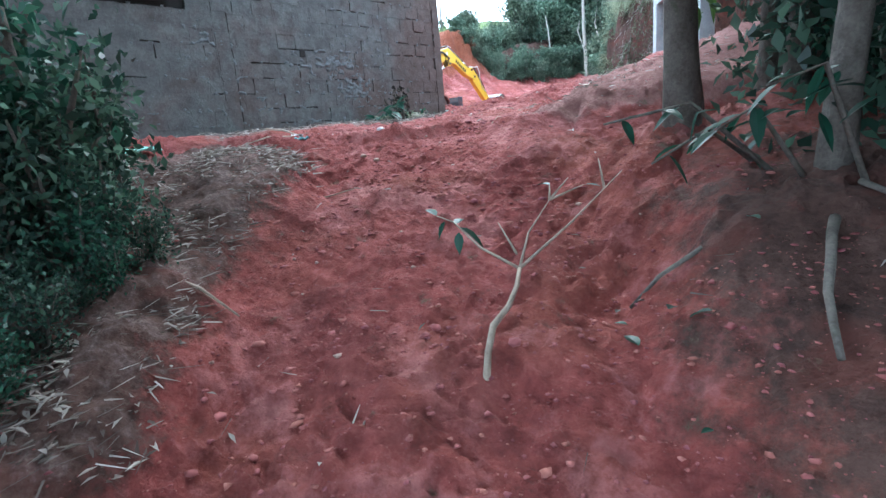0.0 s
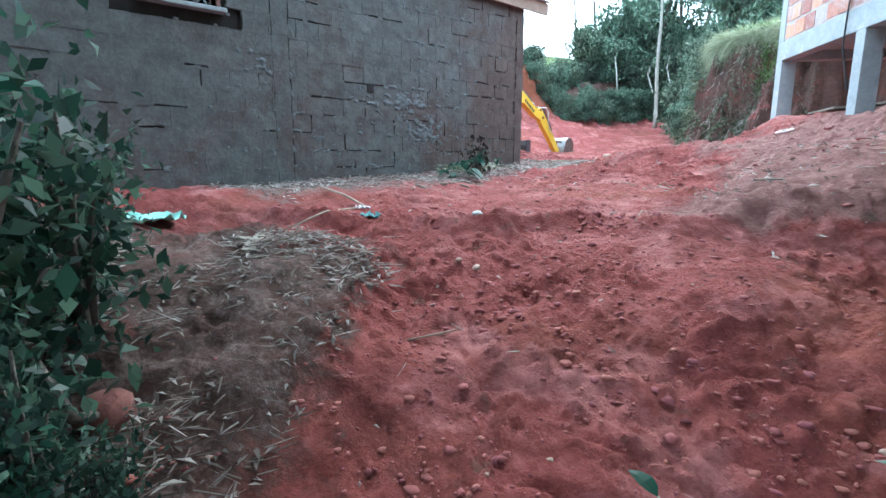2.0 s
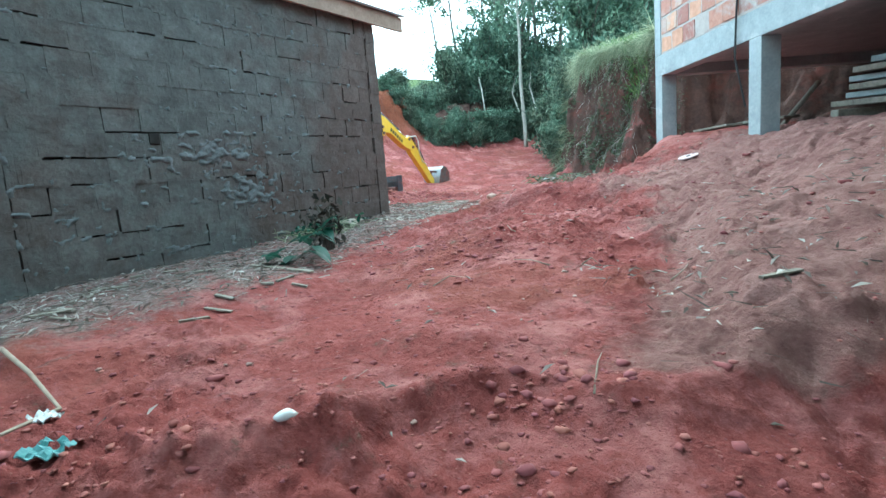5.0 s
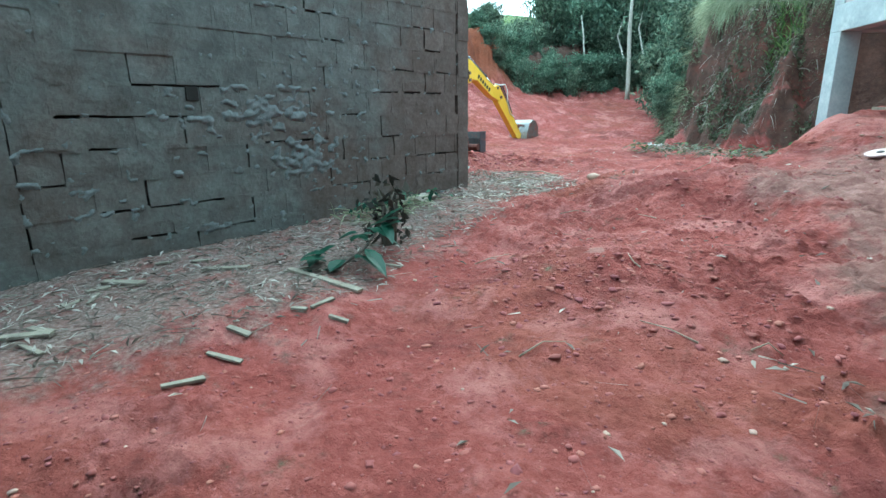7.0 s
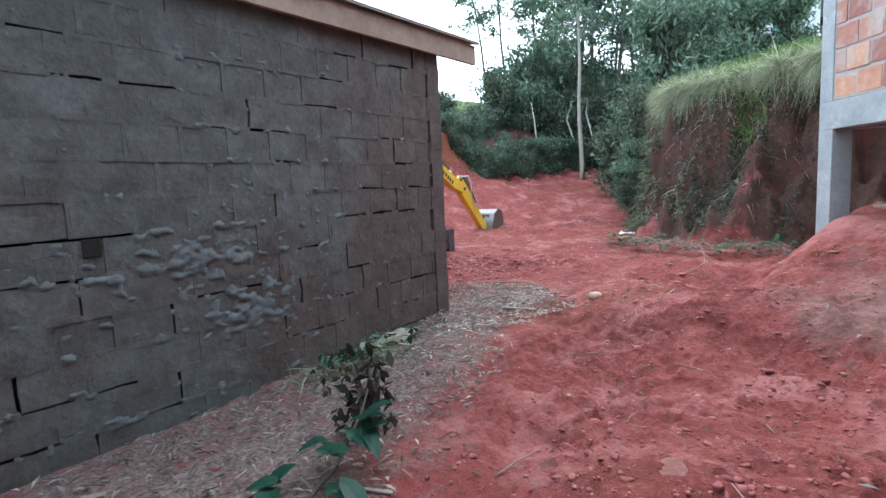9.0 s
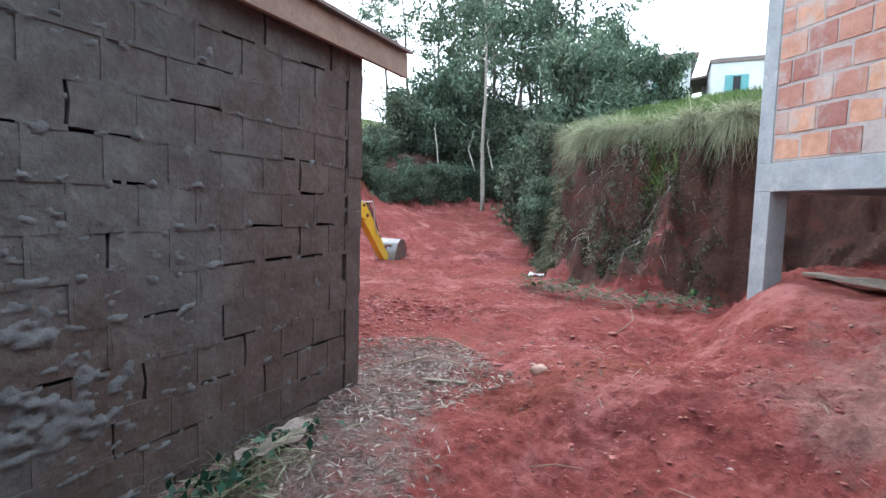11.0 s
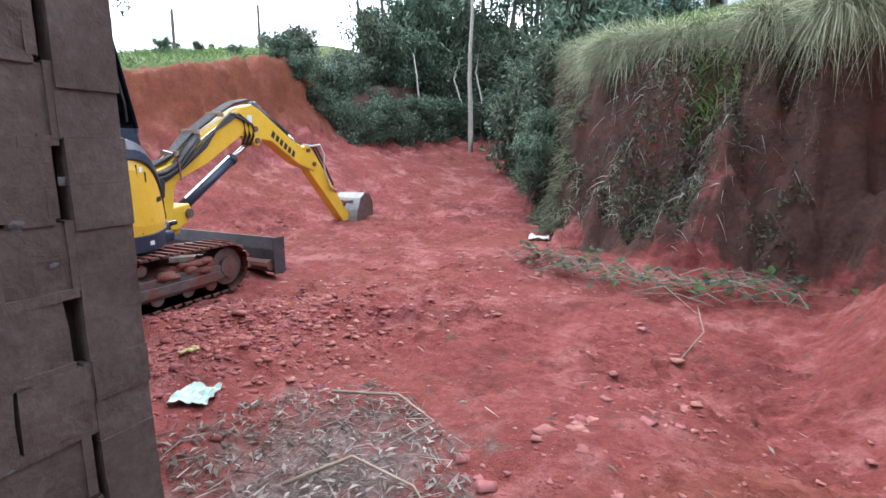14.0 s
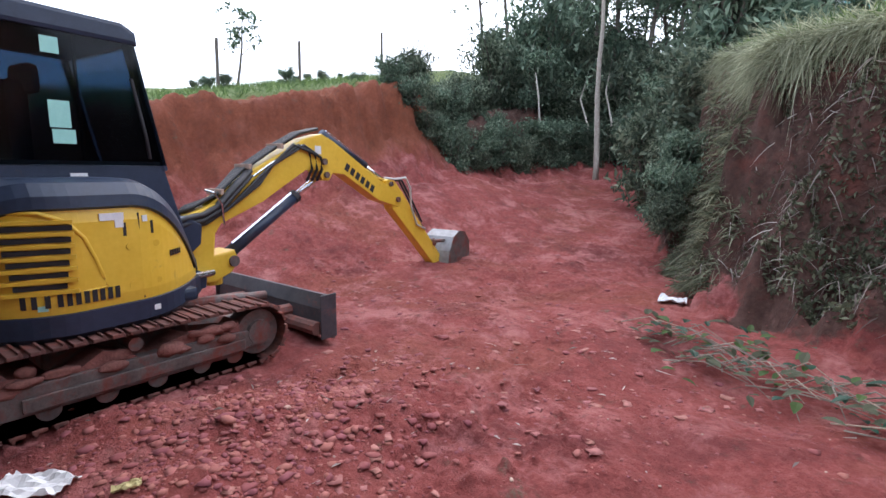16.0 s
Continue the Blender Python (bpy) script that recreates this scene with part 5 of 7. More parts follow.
    tagged(new("bank_weeds", array_mesh("bank_weeds", v, f, LEAF_WEED)), "small dark weeds clinging to the bank face", "weeds", kind="stuff")

    # grass tufts and creepers rooted in the face, thick towards the wood
    p, out = along_toe(1500, 3.6, 7.6)
    q = p - out * NR.uniform(0.0, 1.15, len(p))[:, None]
    keep = 0.5 * fbm(q[:, 0] * 1.1, q[:, 1] * 1.1, 3, 97) + 0.15 * (q[:, 1] - 15.0) > NR.uniform(-0.1, 0.9, len(q))
    q, side = q[keep], out[keep]
    n = 26
    base = np.repeat(np.column_stack((q, full_z(q[:, 0], q[:, 1]))), n, axis=0) + NR.normal(size=(len(q) * n, 3)) * 0.05
    way = np.column_stack((np.repeat(side, n, axis=0) * 0.6 + NR.normal(size=(len(base), 2)) * 0.6, NR.uniform(0.0, 0.9, len(base))))
    v, f = blades(base, way, 0.30, 0.017, 0.7)
    tagged(new("bank_tufts", array_mesh("bank_tufts", v, f, LEAF_WEED)), "grey-green grass tufts rooted in the bank face", "grass", kind="stuff")


bank_grass()


# woods behind the clearing
WOODS = "bushes at the wood's edge"
bushes = [bush_meshes(1.1, 1.9, 3200, 0.19, 20 + k, LEAF_DARK if k % 2 else LEAF_FAR, 18, 0.15, 0.30) for k in range(6)]
brng = random.Random(2)


def bush_row(a, b, n, lift=0.0, scale=(0.8, 1.3), wide=0.5):
    for k in range(n):
        f = (k + brng.random()) / n
        x = a[0] + (b[0] - a[0]) * f + brng.gauss(0, wide)
        y = a[1] + (b[1] - a[1]) * f + brng.gauss(0, wide)
        s = brng.uniform(*scale)
        put_bush(brng.choice(bushes), Matrix.Translation((x, y, ground_z(x, y) - 0.1 + lift)) @ Matrix.Rotation(brng.uniform(0, 6.28), 4, "Z") @ Matrix.Diagonal((s, s, s * brng.uniform(0.8, 1.3), 1)), "dense dark green bush at the edge of the wood", WOODS)


bush_row((-15.2, 18.3), (-15.8, 22.5), 9, 0, (0.35, 0.6), 0.5)
bush_row((-14.7, 18.5), (-13.9, 22.0), 13, 0, (0.35, 0.6), 0.3)
bush_row((-14.2, 21.5), (-13.0, 25.2), 11, 0, (0.45, 0.8), 0.35)
bush_row((-14.9, 17.2), (-14.1, 18.6), 8, 0, (0.32, 0.55), 0.22)
bush_row((-16.4, 18.6), (-17.0, 24.5), 9, 0, (0.3, 0.5), 0.6)
bush_row((-16.0, 23.7), (-12.8, 26.2), 10, 0, (0.75, 1.25), 0.5)
bush_row((-12.6, 26.4), (-10.2, 26.8), 8, 0, (0.9, 1.5), 0.5)
bush_row((-9.3, 19.4), (-10.0, 25.5), 9, 0, (0.7, 1.1), 0.35)
bush_row((-8.3, 18.0), (-8.6, 26.0), 8, 0, (0.8, 1.3), 0.5)
bush_row((-17.5, 26), (-9, 29), 13, 0.2, (1.2, 1.7), 0.8)
bush_row((-18, 30), (-7, 33), 12, 0.2, (1.4, 2.0), 0.9)
bush_row((-8.0, 15.9), (-9.0, 19.0), 7, 0.5, (0.25, 0.45), 0.2)

tall = [tree_meshes(h, r, c, nl, nf, lf, 40 + i, cl) for i, (h, r, c, nl, nf, lf, cl) in enumerate((
    (7.5, 0.10, 2.0, 9, 1900, 0.17, 0.50), (9.0, 0.13, 2.6, 10, 2100, 0.19, 0.50), (6.0, 0.08, 1.7, 8, 1800, 0.16, 0.35), (8.2, 0.11, 2.3, 9, 1600, 0.18, 0.55)))]
trng = random.Random(6)
for k in range(22):
    f = (k + 0.5) / 22
    x = -18.6 + 8.3 * f + trng.gauss(0, 0.6)
    y = (27 if k % 3 == 0 else 29.5 if k % 3 == 1 else 33) + trng.gauss(0, 0.8) + (1.5 if abs(x + 12) < 2.5 else 0)
    s = trng.uniform(0.85, 1.25) * (1.1 if x > -16.5 else 0.85)
    put_tree(tall[k % 4], "tree", Matrix.Translation((x, y, ground_z(x, y) - 0.2)) @ Matrix.Rotation(trng.uniform(0, 6.28), 4, "Z") @ Matrix.Diagonal((s, s, s, 1)), "slender tree with a thin trunk and an airy green crown", "tree", "trees of the wood")

# the pale slender tree in the clearing, with a thin young crown far up
pt = tree_meshes(7.6, 0.095, 1.4, 9, 1500, 0.15, 77, 0.68, 0.015)
pt[0].materials[0] = PALE_BARK
put_tree(pt, "pale_tree", Matrix.Translation((-11.9, 22.35, 3.35)), "tall slender pale-barked tree on the red slope", "tree")
srs = random.Random(9)
for x, y, h in ((-14.1, 22.9, 2.6), (-13.2, 24.4, 3.0), (-15.0, 24.0, 2.4), (-12.6, 25.0, 3.4)):
    z = ground_z(x, y)
    pts = [(x, y, z - 0.1), (x + srs.uniform(-0.1, 0.1), y, z + h * 0.4), (x + srs.uniform(-0.25, 0.2), y, z + h * 0.7), (x + srs.uniform(-0.3, 0.3), y, z + h)]
    thing("sapling", tube(bmesh.new(), pts, [0.045, 0.035, 0.03, 0.012], 7), PALE_BARK, Matrix.Identity(4), "thin bare pale sapling at the wood's edge", "sapling", "bare saplings", smooth=True)

# hill: fence posts, a lone tree and low shrubs
for (x, y), h in zip(((-20, 15.3), (-20, 18.0), (-20, 21.58)), (1.35, 1.3, 1.75)):
    z = ground_z(x, y)
    thing("fence_post", tube(bmesh.new(), [(0, 0, -0.3), (0.01, 0, h * 0.5), (0.0, 0.02, h)], [0.055, 0.05, 0.045], 8), BARK, Matrix.Translation((x, y, z)), "dark weathered timber fence post on the hill", "fence post", "fence posts on the hill")
lone = tree_meshes(2.3, 0.05, 0.62, 8, 420, 0.13, 88, 0.45)
put_tree(lone, "small_tree", Matrix.Translation((-20.3, 16.0, ground_z(-20.3, 16.0))), "small lone tree with sparse crown on the hill", "tree")
for k in range(12):
    x, y = -18.5 - srs.random() * 6, 13.5 + k * 0.9 + srs.gauss(0, 0.4)
    s = srs.uniform(0.12, 0.26)
    put_bush(bushes[k % 5], Matrix.Translation((x, y, ground_z(x, y))) @ Matrix.Diagonal((s * 1.3, s * 1.3, s, 1)), "low green shrub in the pasture", "pasture shrubs", "shrub")


# trees beside the ramp
def ramp_tree(x, y, r, h, seed, label, lean=(0, 0), crown=2.9, n_leaf=7500):
    z = ground_z(x, y)
    tr = tree_meshes(h, r, crown, 10, n_leaf, 0.22, seed, 0.58, 0.008, 0.015, 0.15)
    return put_tree((tr[0], tr[1]), "tree", Matrix.Translation((x, y, z)) @ pose(0, 0, 0, lean[0], lean[1], 0), label, "tree")


ramp_tree(-0.93, 3.17, 0.105, 6.5, 101, "grey mossy tree trunk on the cut earth shoulder", (3.5, -3.5), 2.0, 3000)
ramp_tree(-0.10, 2.62, 0.072, 5.5, 102, "slim grey tree on the cut earth shoulder")
ramp_tree(0.02, 3.45, 0.14, 6.0, 103, "dark tree trunk behind the shoulder", (3, 0))
ramp_tree(0.55, 3.1, 0.10, 6.0, 104, "dark tree trunk behind the shoulder")
ramp_tree(-3.35, 0.35, 0.075, 5.0, 105, "slim mossy tree beside the leaf-strewn bank", (0, -2))
ramp_tree(-0.6, 4.2, 0.11, 6.0, 106, "dark tree trunk behind the shoulder", (0, 0), 1.4, 1500)
for k, (x, y, r) in enumerate(((-0.42, 3.55, 0.07), (-0.2, 3.9, 0.10), (0.25, 3.9, 0.09), (-0.62, 3.75, 0.06), (0.5, 4.5, 0.12))):
    ramp_tree(x, y, r, 5.2, 108 + k, "dark trunk in the thicket behind the shoulder", (0, 0), 1.1, 1300)
# added trees, never in view: their crowns darken the start of the ramp
for k, (x, y) in enumerate(((1.7, -1.6), (2.4, 0.6), (0.3, -2.6), (-1.9, -1.9), (2.6, 2.4), (-3.7, -1.4), (3.6, -0.6))):
    ramp_tree(x, y, 0.11, 5.6, 120 + k, "added tree out of view that dims the foot of the ramp")
near_bush = [bush_meshes(0.5, 1.15, 820, 0.09, 60 + k, LEAF_FRESH if k == 1 else LEAF_SHRUB_SHADED) for k in range(3)]
for k, (x, y, s) in enumerate(((-3.15, 0.38, 0.95), (-3.3, 0.05, 1.1), (-3.5, 0.75, 0.8), (-2.95, -0.15, 0.8), (-3.9, 0.3, 1.2), (-3.7, -0.4, 1.3), (-4.3, 0.9, 0.6), (-4.4, -0.3, 1.4), (-2.75, 0.02, 0.5), (-2.35, -0.4, 0.6), (-3.0, 0.2, 0.6), (-2.6, -0.75, 0.9), (-2.45, 0.1, 0.32), (-2.25, -0.15, 0.38), (-2.05, -0.5, 0.5), (-1.75, -0.75, 0.55), (-2.55, 0.32, 0.42), (-2.72, 0.5, 0.5), (-2.3, 0.2, 0.25), (-2.0, -0.1, 0.3), (-2.85, 0.3, 0.7), (-2.6, 0.62, 0.3), (-2.42, 0.42, 0.28), (-2.15, 0.05, 0.3), (-1.85, -0.3, 0.35))):
    put_bush(near_bush[k % 3], Matrix.Translation((x, y, ground_z(x, y) - 0.05)) @ Matrix.Rotation(k * 1.7, 4, "Z") @ Matrix.Scale(s, 4), "leafy green shrub beside the leaf-strewn bank", "shrubs beside the ramp", "shrub")
for k, (x, y, s) in enumerate(((0.25, 3.0, 0.8), (0.9, 2.7, 1.1), (0.6, 3.9, 1.3), (-0.2, 4.4, 1.1), (1.1, 3.6, 1.4), (1.2, 2.2, 0.9), (-0.45, 3.9, 1.0), (-0.15, 3.4, 0.75), (0.1, 4.2, 1.5), (0.3, 3.4, 1.0), (0.4, 2.4, 0.6), (0.1, 3.2, 1.3), (0.55, 2.9, 1.5), (0.9, 3.2, 1.7), (-0.3, 3.75, 1.2))):
    put_bush(near_bush[k % 3], Matrix.Translation((x, y, ground_z(x, y) - 0.05)) @ Matrix.Rotation(k * 2.1, 4, "Z") @ Matrix.Scale(s, 4), "dark shrub under the trees", "shrubs under the trees", "shrub")


def broad_leaf(bm, p, d, length, width, sag=0.25):
    """A pointed broad leaf with a folded midrib."""
    d = Vector(d).normalized()
    side = d.cross(Vector((0, 0, 1)))
    side = side.normalized() if side.length > 0.05 else Vector((1, 0, 0))
    up = side.cross(d)
    p = Vector(p)
    rows = []
    for f, w in ((0, 0.05), (0.2, 0.75), (0.45, 1.0), (0.75, 0.65), (1.0, 0.03)):
        c = p + d * length * f - Vector((0, 0, sag * length * f * f))
        rows.append((bm.verts.new(c - side * width * w / 2 + up * width * 0.14 * w), bm.verts.new(c), bm.verts.new(c + side * width * w / 2 + up * width * 0.14 * w)))
    for a, b in zip(rows, rows[1:]):
        bm.faces.new((a[0], a[1], b[1], b[0]))
        bm.faces.new((a[1], a[2], b[2], b[1]))
    return bm


def leafy_branch(name, pts, radii, twigs, leaves, label, category, leaf_mat, group="", bark=None):
    """A branch with its twigs, and each broad leaf as a part. twigs: lists of points; leaves: (point, way, length, width)."""
    o = Vector(pts[0])
    t = empty(name, Matrix.Translation(o), label, category, group)
    def rel(p):
        return tuple(Vector(p) - o)
    part("stem", tube(bmesh.new(), [rel(p) for p in pts], radii, 8), bark or TWIG, t, smooth=True)
    for tw in twigs:
        n = len(tw)
        r0 = radii[-1]
        part("twig", tube(bmesh.new(), [rel(p) for p in tw], [r0 * (0.8 - 0.55 * i / (n - 1)) for i in range(n)], 6), bark or TWIG, t, smooth=True)
    for p, d, ln, w in leaves:
        part("leaf", broad_leaf(bmesh.new(), rel(p), d, ln, w), leaf_mat, t)
    return t


gz = ground_z
leafy_branch("cut_branch", [(-0.93, 1.20, gz(-0.93, 1.2) + 0.02), (-0.965, 1.27, 0.80), (-1.005, 1.36, 0.87), (-0.99, 1.45, 0.93), (-1.01, 1.54, 0.99), (-1.05, 1.62, 1.04)], [0.017, 0.014, 0.015, 0.012, 0.011, 0.009],
             [[(-1.05, 1.62, 1.04), (-1.12, 1.80, 1.16), (-1.14, 2.02, 1.28)], [(-1.14, 2.02, 1.28), (-1.20, 2.12, 1.34)], [(-1.14, 2.02, 1.28), (-1.02, 2.14, 1.34)], [(-1.14, 2.02, 1.28), (-1.08, 2.10, 1.38)],
              [(-1.05, 1.62, 1.04), (-0.96, 1.92, 1.20), (-0.86, 2.22, 1.40)], [(-0.90, 2.12, 1.33), (-0.98, 2.22, 1.46)],
              [(-1.05, 1.62, 1.04), (-1.30, 1.66, 1.10), (-1.52, 1.72, 1.20), (-1.66, 1.74, 1.22)], [(-1.12, 1.70, 1.08), (-1.28, 1.78, 1.20)]],
             [((-1.66, 1.74, 1.22), (-0.7, 0.1, 0.4), 0.11, 0.06), ((-1.50, 1.72, 1.19), (-0.2, 0.5, 0.2), 0.10, 0.055), ((-1.46, 1.70, 1.18), (0.4, 0.2, -0.3), 0.14, 0.085), ((-1.58, 1.72, 1.2), (-0.1, -0.4, -0.6), 0.08, 0.045), ((-1.45, 1.68, 1.16), (0.1, -0.2, -0.9), 0.09, 0.05), ((-1.2, 2.12, 1.34), (-0.5, 0.1, 0.1), 0.09, 0.045), ((-1.02, 2.14, 1.34), (0.7, 0.1, 0.1), 0.09, 0.03)],
             "pale cut branch with a few green leaves stuck in the earth", "branch", LEAF_FRESH)
lrng = random.Random(14)
for base, tip, n in (((-0.30, 2.65, 1.55), (-0.95, 2.22, 1.62), 9), ((-0.15, 2.55, 1.6), (-0.55, 2.25, 1.50), 10), ((0.05, 2.5, 1.65), (-0.28, 2.25, 1.72), 8), ((-0.4, 2.75, 1.5), (-0.75, 2.3, 1.42), 7)):
    b, e = Vector(base), Vector(tip)
    mid = b.lerp(e, 0.5) + Vector((0, 0, 0.10))
    lv = []
    for k in range(n):
        p = b.lerp(mid, 2 * k / n) if k < n / 2 else mid.lerp(e, 2 * k / n - 1)
        lv.append((tuple(p), (lrng.uniform(-1, 0.6), lrng.uniform(-1, 0.4), lrng.uniform(-0.6, 0.3)), lrng.uniform(0.10, 0.17), lrng.uniform(0.045, 0.07)))
    b.z = gz(b.x, b.y) - 0.02
    leafy_branch("fallen_branch", [tuple(b), tuple(mid), tuple(e)], [0.014, 0.010, 0.005], [], lv, "leafy green branch lying over the cut shoulder", "branch", LEAF_FRESH, "fallen leafy branches", BARK)
leafy_branch("young_plant", [(-1.28, 4.75, gz(-1.28, 4.75)), (-1.36, 4.66, 2.35), (-1.33, 4.62, 2.72)], [0.007, 0.006, 0.004], [[(-1.36, 4.66, 2.35), (-1.52, 4.5, 2.48)], [(-1.40, 4.62, 2.45), (-1.20, 4.55, 2.55)]],
             [((-1.33 + lrng.uniform(-0.15, 0.15), 4.62 + lrng.uniform(-0.1, 0.1), 2.74 - 0.022 * k), (lrng.uniform(-1, 1), lrng.uniform(-1, 0.3), lrng.uniform(-0.9, 0.1)), lrng.uniform(0.16, 0.27), lrng.uniform(0.08, 0.12)) for k in range(16)],
             "young plant with broad yellow-green leaves on the mound", "plant", leaf_material("young_leaves", (0.06, 0.13, 0.02), (0.24, 0.33, 0.07)), "", BARK)
px, py = -5.75, 5.2
leafy_branch("uprooted_plant", [(-5.55, 4.55, gz(-5.55, 4.55) + 0.03), (-5.62, 4.9, gz(-5.62, 4.9) + 0.10), (px, py, gz(px, py) + 0.22), (px - 0.02, py + 0.12, gz(px, py) + 0.42)], [0.010, 0.009, 0.007, 0.004], [],
             [((-5.60 + lrng.uniform(-0.16, 0.16), 4.50 + 0.030 * k, gz(-5.6, 4.5 + 0.03 * k) + 0.04 + 0.012 * k), (lrng.uniform(-1, 1), lrng.uniform(-1, 1), lrng.uniform(-0.3, 0.5)), lrng.uniform(0.16, 0.27), lrng.uniform(0.08, 0.12)) for k in range(22)],
             "uprooted dark green plant lying on the litter by the wall", "plant", LEAF_FRESH, "", BARK)

DEAD_LEAF = leaf_material("withered_leaves", (0.03, 0.026, 0.022), (0.11, 0.095, 0.075), 0.7)
dead = bush_meshes(0.17, 0.46, 150, 0.085, 91, DEAD_LEAF, 5)
put_bush(dead, Matrix.Translation((-5.82, 5.32, gz(-5.82, 5.32) - 0.02)), "withered dark weed standing in the litter by the wall", "", "weed")


# ---- loose earth, stones and litter ----
def template_ico(sub):
    bm = bmesh.new()
    bmesh.ops.create_icosphere(bm, subdivisions=sub, radius=1)
    v = np.array([q.co[:] for q in bm.verts])
    f = np.array([[q.index for q in p.verts] for p in bm.faces])
    bm.free()
    return v, f


def template_block():
    bm = cube((0, 0, 0), (1.5, 1.3, 1.2))
    bmesh.ops.bevel(bm, geom=bm.verts[:], offset=0.35, affect="VERTICES")
    bmesh.ops.triangulate(bm, faces=bm.faces[:])
    v = np.array([q.co[:] for q in bm.verts])
    f = np.array([[q.index for q in p.verts] for p in bm.faces])
    bm.free()
    return v, f


ICO, CRUMB, LUMP = template_ico(2), template_block(), template_ico(1)


def bare_earth(me):
    """Marks a mesh as bare red earth, with no litter, grass or dust."""
    at = me.color_attributes.new("zone", "FLOAT_COLOR", "POINT")
    at.data.foreach_set("color", np.zeros(4 * len(me.vertices), np.float32))
    return me
# dry clod colour, lightened to make up for the shade on clod sides
LIGHTENED_DRY_CLOD = plain("lightened_dry_clod", (0.205, 0.053, 0.051), (0.37, 0.125, 0.116), 4, (0.88, 0.98), 0.6, 0.008, island=0.22)
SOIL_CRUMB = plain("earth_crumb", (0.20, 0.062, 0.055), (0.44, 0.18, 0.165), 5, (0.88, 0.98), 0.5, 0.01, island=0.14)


def lump_cloud(x, y, size, flat=0.7, sink=0.3, rs=NR, rough=0.34, tmpl=None):
    n = len(x)
    v0, f0 = tmpl or ICO
    sc = size[:, None] * np.column_stack((rs.uniform(0.7, 1.4, n), rs.uniform(0.7, 1.4, n), rs.uniform(0.6, 1.1, n) * flat))
    v = v0[None] * (1 + rs.uniform(-rough, rough, (n, len(v0), 1))) * sc[:, None]
    a = rs.uniform(0, 6.28, n)
    c, s = np.cos(a)[:, None], np.sin(a)[:, None]
    v = np.stack((v[..., 0] * c - v[..., 1] * s, v[..., 0] * s + v[..., 1] * c, v[..., 2]), -1)
    z = full_z(x, y) + size * flat * (1 - 2 * sink) * 0.5
    v += np.stack((x, y, z), -1)[:, None]
    f = f0[None] + (np.arange(n) * len(v0))[:, None, None]
    return v.reshape(-1, 3), f.reshape(-1, 3)


def scatter(n, s_lo, s_hi, v_lo, v_hi, rs=NR):
    s, v = rs.uniform(s_lo, s_hi, n), rs.uniform(v_lo, v_hi, n)
    return (v - s) * 0.70711, (v + s) * 0.70711


def free_of_things(x, y):
    """True where no wall, machine or steep bank stands."""
    ok = ~((x < WALL_X + 0.03) & (y < CORNER_Y + 0.05))
    ok &= ~((np.abs(x - MACHINE.x) < 0.95) & (y > 7.9) & (y < 10.7))
    return ok & (right_of_toe(x, y) < 0.6) & (x > -14.5)


